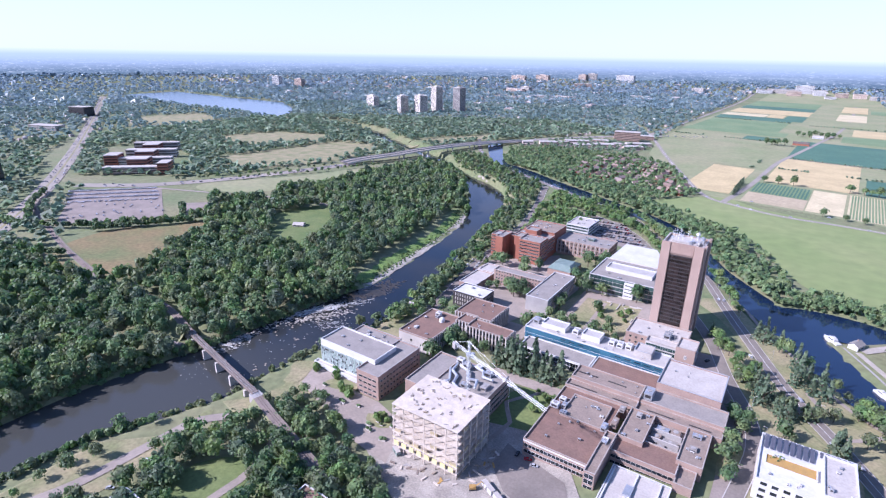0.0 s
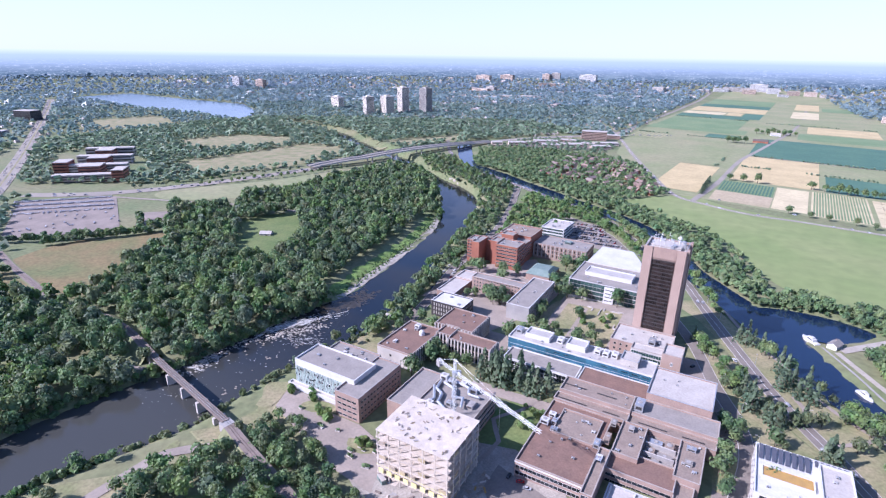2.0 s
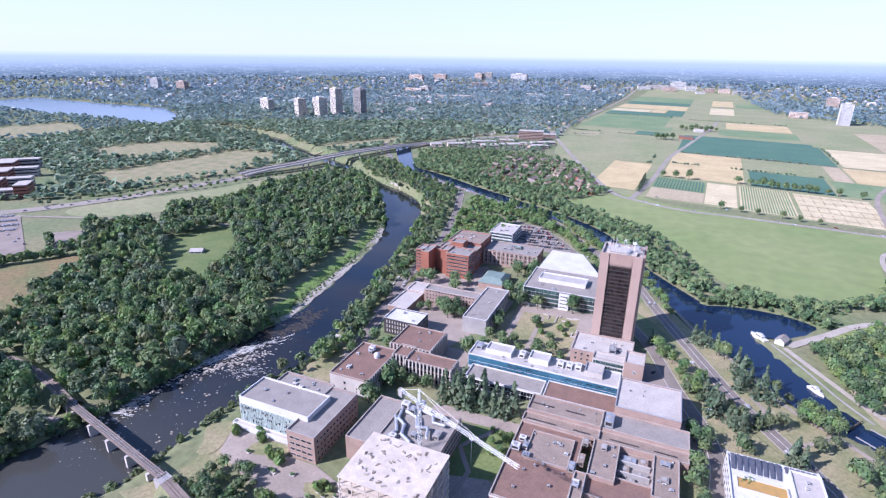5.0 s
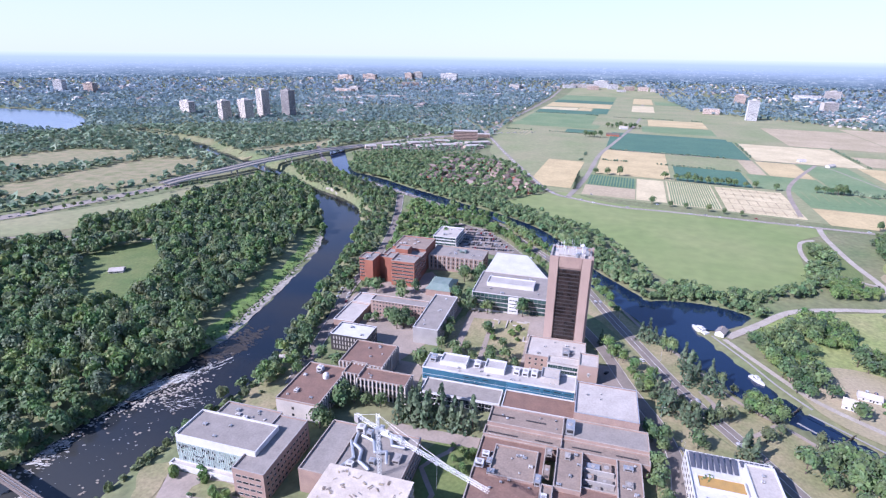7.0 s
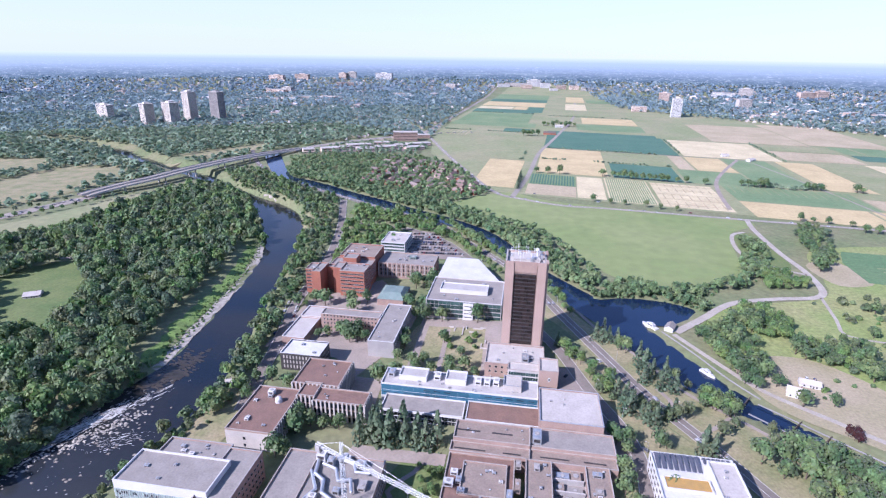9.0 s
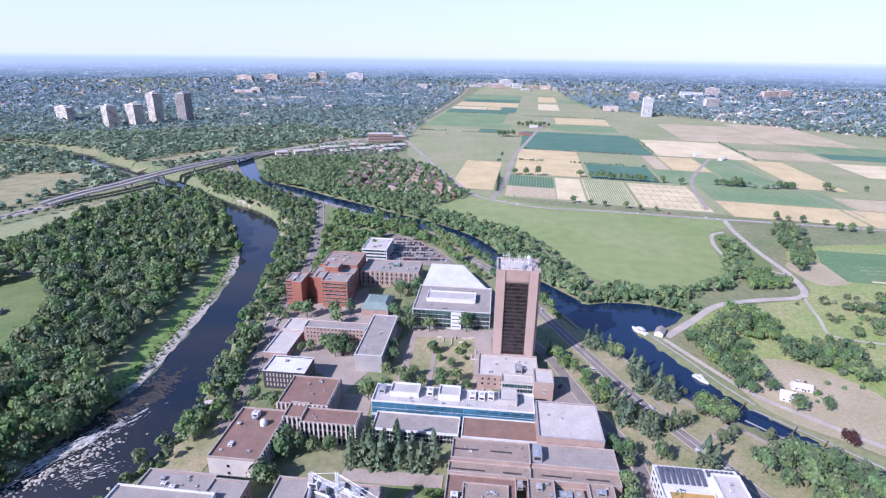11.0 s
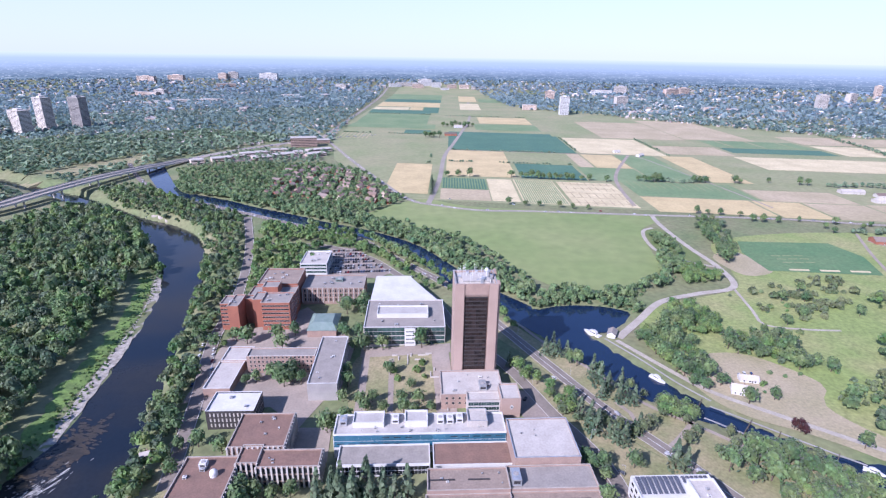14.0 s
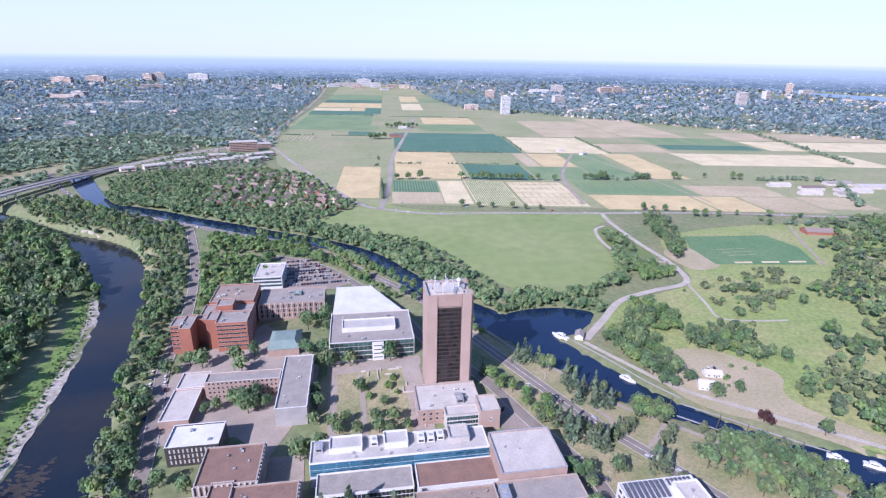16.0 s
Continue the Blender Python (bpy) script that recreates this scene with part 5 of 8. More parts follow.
B.block(-144, -39, 322, 341, 15.7, M_WHITE, M_WROOF, M_WHITE)
B.bands("s", (6.4, 10.8), 4.1, 1.9, M_BLUE, M_BLUE, 0.2, split=3, bay=7.5, depth=0.1)
B.bands("s", (14.95,), 0.45, 9, M_WHITE, M_WHITE, 0.0, bay=17)
B.bands("we", (6.6, 11.0), 3.8, 2.2, M_BLUE, M_WHITE, 0.4, split=2)
rb_ = random.Random(4)
me = window_mesh(4.2, 0.9, 3, 1, M_GLASS, M_BLUE)
for z in (8.3, 12.6):
    for k in range(15):
        if rb_.random() < 0.7:
            part("window", me, None, B.ob, at=face_pose("s", *B.last, 4 + k * 6.9, z) @ pose(0, -0.1, 0))
B.block(-133, -114, 329, 340, 18.5, M_WHITE, M_WROOF, M_WHITE, bottom=14)
B.block(-101, -87, 329, 340, 19.0, M_WHITE, M_WROOF, M_WHITE, bottom=14)
B.block(-62, -50, 328, 340, 19.5, M_LROOF, M_LROOF, M_METAL, bottom=14)
for k, (px, py) in enumerate(((-79, 334), (-73, 334), (-67, 335), (-107, 335), (-139, 334))):
    rooftop_unit(px, py, 10.6, 4.2, 6.5, 3.2, M_WHITE if k < 4 else M_METAL)
roof_vents(-140, -44, 324, 330, 10.5, 10, 41, (0.6, 1.4))
G1 = House("glass_lobby", -110, 310, -5, "low glazed lobby wing with grey roof")
G1.block(-140, -86, 305, 322, 8.5, M_WHITE, M_GROOF, M_WHITE).bands("sw", (1.0, 4.2), 3.0, 2.4, M_GLASS, M_WHITE, 0.3)
G2 = House("theatre_wing", -60, 307, -3, "low wing with brown gravel roof and white fascia")
G2.block(-84, -34, 302, 321, 8.0, M_WHITE, M_BROOF, M_WHITE, par=0.4).bands("s", (3.6,), 2.0, 2.4, M_GLASS, M_WHITE, 0.3)
F1 = House("gymnasium", -19, 316, -1.0, "plain brick hall with flat light grey roof")
F1.block(-38.5, -1, 295, 329, 16.5, M_BRICK, M_LROOF, M_METAL).windows("s", 5, 4, 1, 3.5, 5.0, 9.0, M_DARK, M_WHITE)

# ---- brown brick campus halls ----
H1 = House("arts_hall", -45, 281, -3.0, "brown brick hall with stepped flat roofs")
H1.block(-88, -44, 276, 292, 15.0, M_BRICK, M_TROOF).bands("s", (10.5,), 1.0, 3.0, M_GLASS, M_BRICK)
H1.block(-89, -44, 268, 276, 12.5, M_BRICK, M_TROOF).bands("s", (9.5,), 0.9, 3.0, M_GLASS, M_BRICK)
H1.block(-44, 4, 277, 294, 14.0, M_BRICK, M_GROOF).bands("s", (10.5,), 1.4, 4.0, M_WHITE, M_WHITE)
H1.block(-44, 4, 268, 277, 12.0, M_BRICK, M_TROOF)
H2 = House("workshop_hall", -72, 240, -4.0, "low brown hall with gravel roof and strip windows")
H2.block(-89, -52, 206, 268, 12.0, M_BRICK, M_BROOF).bands("s", (3.0, 7.0), 2.2, 2.5, M_GLASS, M_WHITE).bands("w", (3.0, 7.0), 2.2, 2.5, M_GLASS, M_WHITE)
H2.belt("sw", 10.4, 0.9, 0.2, M_WHITE)
H2.block(-80, -56, 238, 262, 12.6, M_BRICK, M_TROOF, bottom=10)
H3 = House("lecture_hall", -28, 246, -3.0, "brown brick hall round a sunken court")
H3.block(-46, -32, 238, 268, 12.5, M_BRICK, M_TROOF)
H3.block(-32, -14, 244, 268, 8.0, M_BRICK, M_GROOF)
H3.block(-14, -1, 236, 268, 12.5, M_BRICK, M_TROOF)
H3.block(-46, -12, 226, 244, 10.5, M_BRICK, M_BROOF).bands("s", (2.0, 6.0), 2.0, 2.5, M_GLASS, M_CONC)
H3.block(-12, -3, 222, 236, 9.0, M_BRICK, M_TROOF)
H4 = House("stair_link", -50, 224, -4.0, "narrow brick link with glazed stair and brown roof")
H4.block(-52, -46, 200, 238, 13.5, M_BRICK, M_TROOF).bands("s", (2, 6, 9.5), 2.8, 2.0, M_GLASS, M_WHITE)
# the white hall with solar panels
S = House("solar_hall", 42, 265, 0.0, "white hall with solar panels along its roof edge")
S.block(22, 65, 240, 281, 14.0, M_WHITE, M_GYMROOF, M_WHITE).windows("s", 3, 4, 3, 3, 2, 2).windows("w", 3, 4, 3, 3, 2, 2)
S.block(25, 48, 254, 263, 14.4, M_WHITE, M_OCHRE, M_WHITE, bottom=12, par=0.3)
S.block(50, 64, 242, 275, 17.0, M_WHITE, M_LROOF, M_WHITE, bottom=12)
big = Geo().face([(0, 0, 0.35), (2.1, 0, 0.35), (2.1, 11, 1.7), (0, 11, 1.7)]).box(0, 0.1, 10.8, 10.9, -0.8, 1.6).box(2.0, 2.1, 10.8, 10.9, -0.8, 1.6).mesh("solar_panel", M_SOLAR)
small = Geo().face([(0, 0, 0.35), (1.5, 0, 0.35), (1.5, 4, 1.2), (0, 4, 1.2)]).box(0, 1.5, 3.9, 4.0, -0.8, 1.1).mesh("solar_panel", M_SOLAR)
for k in range(8):
    part("solar_panel", big, None, S.ob, at=pose(-18.5 + k * 3.0, 3.5, 13.4))
for k in range(6):
    part("solar_panel", small, None, S.ob, at=pose(7 + k * 2.5, 10.8, 13.4))
roof_vents(26, 46, 244, 251, 13.2, 4, 43, (0.8, 1.6))
roof_vents(52, 62, 246, 272, 16.2, 5, 44, (1.0, 2.4))
AX = House("annex_hall", -26, 206, -2.0, "low hall with ribbed pale metal roof")
AX.block(-42, -12, 190, 221, 5.0, M_METAL, M_LROOF, M_WHITE)
for k in range(3):
    part("roof_rib", Geo().box(-15 + k * 12, -14.2 + k * 12, -15, 14, 4.2, 5.3), M_WHITE, AX.ob)
part("roof_hatch", Geo().box(-6, -2, -4, 4, 4.2, 5.6), M_METAL, AX.ob)
for x0, x1, y0, y1, nm in ((-240, -214, 38, 63, "boat_club"), (-168, -140, 92, 116, "rail_depot")):
    Z1 = House(nm, (x0 + x1) / 2, (y0 + y1) / 2, -6.5, "low hall with brown roof and white rim")
    Z1.block(x0, x1, y0, y1, 9.0, M_BRICK, M_BROOF, M_WHITE).windows("se", 2, 3.5, 2, 1.8, 1.6, 1.8)
# ---- the library by the river, the concrete frame under construction ----
L = House("river_library", -225, 222, -8.0, "white and pale green glass library with brick wing")
L.block(-255, -203, 211, 234, 22.0, M_WHITE, M_GROOF, M_WHITE)
lib_side = L.last
la = Geo().box(-0.62, 0.62, -0.18, 0.02, 0, 4.1, 0).box(0.5, 0.62, -0.4, 0.0, 0, 4.1, 1).mesh("glass_panel", M_PGLASS, M_WHITE)
lb = Geo().box(-0.62, 0.62, -0.18, 0.02, 0, 4.1, 0).box(-0.4, 0.35, -0.2, 0.0, 1.3, 2.9, 2).box(0.5, 0.62, -0.4, 0.0, 0, 4.1, 1).mesh("glass_panel", M_PGLASS, M_WHITE, M_GLASS)
lc = Geo().box(-0.62, 0.62, -0.18, 0.02, 0, 4.1, 0).box(-0.5, 0.45, -0.2, 0.0, 0.3, 1.5, 2).box(0.5, 0.62, -0.4, 0.0, 0, 4.1, 1).mesh("glass_panel", M_PGLASS, M_WHITE, M_GLASS)
lr = random.Random(31)
for side in "sw":
    n = span(side, *lib_side)
    count = int(n / 1.3)
    for r in range(3):
        for k in range(count):
            part("glass_panel", lr.choices((la, lb, lc), (5, 4, 2))[0], None, L.ob, at=face_pose(side, *lib_side, (k + 0.5) * n / count, 4.2 + r * 4.25))
L.block(-259, -214, 207, 211, 4.0, M_WHITE, M_LROOF, M_WHITE)
L.block(-210, -191, 200, 246, 19.5, M_BRICK, M_GROOF, M_CONC2)
L.windows("s", 2.5, 4.0, 4, 3.2, 1.5, 1.0, M_GLASS, M_CONC).windows("e", 2.5, 4.0, 4, 1.8, 1.6, 1.6, M_GLASS, M_CONC)
L.block(-248, -210, 231, 249, 19.0, M_BRICK, M_GROOF, M_CONC2)
roof_vents(-243, -214, 236, 247, 10.2, 9, 8)
roof_vents(-248, -208, 214, 231, 13.2, 3, 9)
C = House("concrete_frame", -131, 187, -6.0, "bare concrete building frame under construction with dusty top slab")
cx0, cx1, cy0, cy1 = -22.5, 21.5, -18.5, 16.5
for r in range(8):
    z = 0.2 + r * 4.6
    part("floor_slab", Geo().box(cx0, cx1, cy0, cy1, z - 0.3, z), M_NEWCONC, C.ob)
    if r < 7:
        for i in range(7):
            for j in range(6):
                if i in (0, 6) or j in (0, 5) or r < 2:
                    px, py = cx0 + 0.6 + i * (cx1 - cx0 - 1.2) / 6, cy0 + 0.6 + j * (cy1 - cy0 - 1.2) / 5
                    part("column", Geo().box(px - 0.22, px + 0.22, py - 0.22, py + 0.22, z, z + 4.3), M_NEWCONC, C.ob)
# inner walls added to stop the view through and darken the floors
part("core_wall", Geo().box(cx0 + 14, cx1 - 14, cy0 + 11, cy1 - 11, 0, 32.3).box(cx0 + 6.5, cx1 - 6.5, cy1 - 7.5, cy1 - 7.2, 0, 32.3), M_CONC2, C.ob, "grey inner walls added to darken the open floors")
pr = random.Random(77)
prop = Geo().tube((0, 0, 0), (0, 0, 4.3), 0.09, n=5).box(-0.2, 0.2, -0.2, 0.2, 4.1, 4.3).mesh("shoring_prop", M_SOIL)
for r in range(1, 7):
    for k in range(22):
        px, py = pr.choice(((pr.uniform(cx0 + 1, cx1 - 1), cy0 + pr.uniform(1.2, 6)), (cx1 - pr.uniform(1.2, 6), pr.uniform(cy0 + 1, cy1 - 1)), (cx0 + pr.uniform(1.2, 5), pr.uniform(cy0 + 1, cy1 - 1))))
        part("shoring_prop", prop, None, C.ob, at=pose(px, py, 0.2 + r * 4.6))
for r in range(7):
    z = 0.2 + r * 4.6
    for side in range(2):
        for k in range(7 if side == 0 else 5):
            if pr.random() < (0.25 if r < 5 else 0.1):
                a = cx0 + 1.5 + k * 6.2 if side == 0 else cy0 + 1.5 + k * 6.2
                g = Geo().box(a, a + 4.2, cy0 + 0.5, cy0 + 0.6, z, z + 2.4) if side == 0 else Geo().box(cx1 - 0.6, cx1 - 0.5, a, a + 4.2, z, z + 2.4)
                part("infill_panel", g, pr.choice((M_SOIL, M_CONC2, M_PLOUGH)), C.ob)
C2 = House("engineering_hall", -150, 237, -5.0, "brick hall with grey roof crowded with silver ducts")
C2.block(-178, -160, 212, 254, 14.0, M_BRICK, M_GROOF)
C2.block(-160, -122, 206, 252, 15.5, M_BRICK, M_GROOF).bands("e", (2, 6, 10), 2.0, 2.5, M_GLASS, M_CONC)

# ---- the brown-roofed science hall ----
U = House("science_hall", -190, 305, -7.0, "concrete-ribbed science hall with brown gravel roofs")
rib = dict(pitch=3.0, w=1.0, d=0.95, mat=M_CONC)
U.block(-226, -196, 266, 311, 13.5, M_BRICK, M_BROOF).windows("e", 0.6, 4.3, 3, 1.9, 3.4, 1.1, M_GLASS, M_DARK, margin=0.0).piers("e", -3, 13.4, **rib)
part("stone_front", Geo().box(*U.last[:2], U.last[2] - 0.25, U.last[2] + 0.1, -4, 12.4), M_CONC, U.ob, "pale stone end wall")
part("window", window_mesh(1.6, 1.8, 1, 1, M_GLASS, M_DARK), None, U.ob, at=face_pose("s", *U.last, 12, 7) @ pose(0, -0.25, 0))
part("window", window_mesh(1.6, 1.8, 1, 1, M_GLASS, M_DARK), None, U.ob, at=face_pose("s", *U.last, 12, 2) @ pose(0, -0.25, 0))
U.block(-205, -172, 316, 347, 15.5, M_BRICK, M_BROOF).windows("e", 0.6, 4.8, 3, 1.9, 3.6, 1.1, M_GLASS, M_DARK, margin=0.0).piers("es", -3, 15.4, **rib)
U.block(-196, -184, 303, 318, 15.5, M_BRICK, M_BROOF).windows("s", 0.6, 4.8, 3, 1.9, 3.6, 1.1, M_GLASS, M_DARK, margin=0.0).piers("s", -3, 15.4, **rib)
U.block(-184, -149, 300, 314, 15.0, M_BRICK, M_BROOF).windows("se", 0.6, 4.8, 3, 1.9, 3.6, 1.1, M_GLASS, M_DARK, margin=0.0).piers("se", -3, 14.9, **rib)
part("dome", Geo().tube((-16, -8, 12.7), (-16, -8, 14.5), 2.3, n=14).dome((-16, -8, 14.5), 2.3, 1.0, 14, 5), M_WHITE, U.ob, "small white observatory dome")
W = House("white_roof_hall", -216, 368, -7.0, "dark panelled hall with white roof")
W.block(-231, -200, 352, 373, 14.0, M_DARK, M_GYMROOF, M_WHITE).windows("sew", 1.5, 4.0, 3, 1.1, 2.8, 1.4, M_CONC, M_DARK)
V = House("lecture_block", -188, 420, -6.0, "L-shaped brick block with grey roofs")
V.block(-224, -172, 417, 429, 14.0, M_BRICK, M_GROOF, M_CONC).windows("s", 1.0, 3.6, 4, 1.4, 1.8, 1.6)
V.block(-171, -150, 380, 446, 14.0, M_CONC2, M_GROOF, M_WHITE).windows("e", 2, 4.0, 3, 1.6, 1.8, 1.5)
LB = House("low_terrace_hall", -235, 410, -7.0, "low hall with pale terrace roofs")
LB.block(-247, -228, 388, 424, 6.5, M_BRICK, M_LROOF, M_WHITE).block(-246, -226, 424, 444, 7.5, M_BRICK, M_LROOF, M_WHITE)
R = House("red_brick_hall", -238, 520, -6.0, "stepped red brick hall with ribbon windows")
R.block(-267, -258, 488, 505, 24.0, M_RED, M_GROOF).bands("s", (3, 6.6, 10.2, 13.8, 17.4, 21), 1.5, 3, M_GLASS, M_CONC, 0.4).bands("w", (3, 6.6, 10.2, 13.8, 17.4, 21), 1.5, 3, M_GLASS, M_CONC, 0.6)
R.block(-258, -249, 481, 505, 25.0, M_RED, M_GROOF)
R.block(-249, -240, 500, 508, 23.0, M_RED, M_GROOF)
R.block(-240, -231, 492, 508, 26.0, M_RED, M_GROOF)
R.block(-231, -206, 486, 508, 25.5, M_RED, M_GROOF).bands("s", (3, 6.8, 10.6, 14.4, 18.2, 21.6), 1.6, 2.5, M_GLASS, M_CONC, 0.8).bands("e", (3, 6.8, 10.6, 14.4, 18.2, 21.6), 1.6, 2.5, M_GLASS, M_CONC, 0.8)
R.block(-249, -207, 508, 530, 22.0, M_RED, M_GROOF).bands("ew", (6, 10, 14, 18), 1.6, 2.5, M_GLASS, M_CONC)
R.block(-236, -222, 512, 526, 29.0, M_RED, M_GROOF, bottom=20)
R.block(-246, -208, 530, 568, 24.5, M_RED, M_TROOF).bands("s", (19,), 1.6, 2.5, M_GLASS, M_CONC)
K = House("physics_hall", -176, 552, -5.0, "long brick hall with tall narrow bays")
K.block(-206, -146, 537, 570, 15.5, M_BRICK, M_GROOF).piers("s", 0, 15.2, 5.0, 0.7, 0.5, M_CONC).windows("se", 1.4, 4.6, 3, 1.5, 3.4, 1.0, M_GLASS, M_BRICK)
N = House("canal_hall", -104, 476, -4.0, "white-roofed hall with green glass front")
N.block(-138, -70, 452, 504, 17.0, M_CONC, M_GROOF, M_WHITE).bands("sw", (0.8, 5.0, 9.2, 13.0), 3.6, 3.4, M_GGLASS, M_CONC2, 0.5)
N.block(-128, -84, 470, 486, 20.0, M_WHITE, M_WROOF, M_WHITE, bottom=15)
part("stair_tower", Geo().box(0, 9, -26, -22.5, 0, 16), M_WHITE, N.ob)
for k in range(4):
    part("window", window_mesh(7.0, 1.0, 3, 1, M_GLASS, M_WHITE), None, N.ob, at=pose(4.5, -26, 2.6 + k * 3.5))
g = Geo()
g.prism([(-137 + 104, 505 - 476), (-73 + 104, 505 - 476), (-102 + 104, 566 - 476), (-135 + 104, 566 - 476)], -2, 14)
part("wall", g, M_CONC, N.ob)
part("roof", Geo().prism([(-137.3 + 104, 504.7 - 476), (-72.5 + 104, 504.7 - 476), (-101.7 + 104, 566.4 - 476), (-135.4 + 104, 566.4 - 476)], 14, 14.5), M_GYMROOF, N.ob)
D = House("copper_roof_hall", -177, 487, -5.0, "low pavilion with green copper roof")
D.block(-189, -164, 471, 503, 5.0, M_BRICK, M_COPPER)
part("hip_roof", Geo().face([(-12.5, -16.5, 5), (13.5, -16.5, 5), (9, -8, 9), (-8, -8, 9)]).face([(13.5, -16.5, 5), (13.5, 16.5, 5), (9, 8, 9), (9, -8, 9)]).face([(13.5, 16.5, 5), (-12.5, 16.5, 5), (-8, 8, 9), (9, 8, 9)]).face([(-12.5, 16.5, 5), (-12.5, -16.5, 5), (-8, -8, 9), (-8, 8, 9)]).face([(-8, -8, 9), (9, -8, 9), (9, 8, 9), (-8, 8, 9)]), M_COPPER, D.ob)
Q = House("glass_stair_hall", -207, 625, -5.0, "small white and glass hall beside a car park")
Q.block(-222, -193, 605, 645, 14.0, M_WHITE, M_LROOF, M_WHITE).bands("se", (3, 7, 10.6), 2.4, 2, M_GGLASS, M_WHITE)

# slots, skylights and hatches on the brown roofs
for px, py, w, d, z in ((-80, 284, 14, 0.9, 14.2), (-60, 284, 12, 0.9, 14.2), (-78, 271, 18, 0.8, 11.7), (-54, 271, 10, 0.8, 11.7), (-30, 272, 16, 0.8, 11.2), (-8, 272, 12, 0.8, 11.2)):
    part("skylight", Geo().box(px - w / 2 + 45, px + w / 2 + 45, py - d / 2 - 281, py + d / 2 - 281, z - 0.1, z + 0.35), M_DARK, H1.ob, "dark glazed roof slot")
r = random.Random(61)
for px, py, w, d, hh, z in ((-26, 262, 7, 4, 2.6, 4.2), (-19, 262, 5, 6, 3.2, 4.2), (-28, 254, 5, 5, 2.0, 4.2), (-20, 252, 8, 3, 2.6, 4.2), (-24, 247, 4, 3, 1.6, 4.2), (-50, 262, 3, 5, 2.4, 8.7), (-40, 262, 3, 4, 2.2, 8.7), (-8, 262, 5, 3, 1.8, 8.7), (-8, 250, 4, 4, 1.4, 8.7)):
    rooftop_unit(px, py, z, w, d, hh, r.choice((M_CONC2, M_TROOF, M_GROOF, M_METAL)))
for px0, px1, py in ((-31, -15, 258), (-31, -15, 249.5)):
    sc = thing("screen_wall", ((px0 + px1) / 2, py, 4.2), "grey screen wall across a sunken roof", "wall", "roof screens")
    part("panel", Geo().box(-8, 8, -0.2, 0.2, 0, 3.4), M_CONC2, sc)
    part("coping", Geo().box(-8.1, 8.1, -0.3, 0.3, 3.4, 3.6), M_CONC, sc)

# ---- the crane, ducts and site things ----
def lattice(g, p, q, w, h, bays, t=0.14, up=(0, 0, 1)):
    """A square truss from p to q: four chords with posts and diagonals."""
    p, q = Vector(p), Vector(q)
    a = (q - p).normalized()
    up = Vector(up)
    s = a.cross(up).normalized()
    u = s.cross(a).normalized()
    c = [(s * w / 2 * i + u * h / 2 * j) for i, j in ((-1, -1), (1, -1), (1, 1), (-1, 1))]
    for k in c:
        g.tube(p + k, q + k, t, n=4)
    for b in range(bays):
        f0, f1 = p.lerp(q, b / bays), p.lerp(q, (b + 1) / bays)
        for i in range(4):
            g.tube(f0 + c[i], f1 + c[(i + 1) % 4], t * 0.7, n=3)
            g.tube(f0 + c[i], f0 + c[(i + 1) % 4], t * 0.7, n=3)
    return g


CR = thing("tower_crane", (-134, 219, -5), "white lattice tower crane with a long slewed jib", "crane")
part("mast", lattice(Geo(), (0, 0, 0), (0, 0, 44), 1.8, 1.8, 20, 0.11, up=(0, 1, 0)), M_STEEL, CR)
part("footing", Geo().box(-3, 3, -3, 3, -1, 0.6), M_NEWCONC, CR)
jd = Vector((61, -27, 0)).normalized()
part("jib", lattice(Geo(), jd * 1.5 + Vector((0, 0, 45)), jd * 68 + Vector((0, 0, 48)), 1.3, 1.5, 40, 0.085), M_STEEL, CR)
part("counter_jib", lattice(Geo(), -jd * 1.0 + Vector((0, 0, 45)), -jd * 17 + Vector((0, 0, 45)), 1.4, 1.1, 9, 0.1), M_STEEL, CR)
part("counterweight", Geo().box(-16.5, -13.5, -1.4, 1.4, 41.5, 45.5), M_CONC2, CR, at=pose(0, 0, 0, 0, 0, math.degrees(math.atan2(jd.y, jd.x))))
part("apex", lattice(Geo(), (0, 0, 46), (0, 0, 53.5), 1.2, 1.2, 3, 0.15, up=(0, 1, 0)), M_STEEL, CR)
part("cab", Geo().box(0.4, 2.6, 1.2, 3.0, 42.8, 45.2), M_WHITE, CR)
part("turntable", Geo().tube((0, 0, 43.6), (0, 0, 45.2), 1.7, n=12), M_METAL, CR)
for f, hgt in ((22, 46.9), (48, 48)):
    part("pendant_line", Geo().tube((0, 0, 53.4), jd * f + Vector((0, 0, hgt)), 0.09, n=4), M_STEEL, CR)
part("pendant_line", Geo().tube((0, 0, 53.4), -jd * 15 + Vector((0, 0, 45.8)), 0.09, n=4), M_STEEL, CR)
part("trolley", Geo().box(38, 40, -0.9, 0.9, 45.4, 46.0), M_METAL, CR, at=pose(0, 0, 0, 0, 0, math.degrees(math.atan2(jd.y, jd.x))))
part("hoist_rope", Geo().tube(jd * 39 + Vector((0, 0, 45.4)), jd * 39 + Vector((0, 0, 30)), 0.06, n=4), M_METAL, CR)


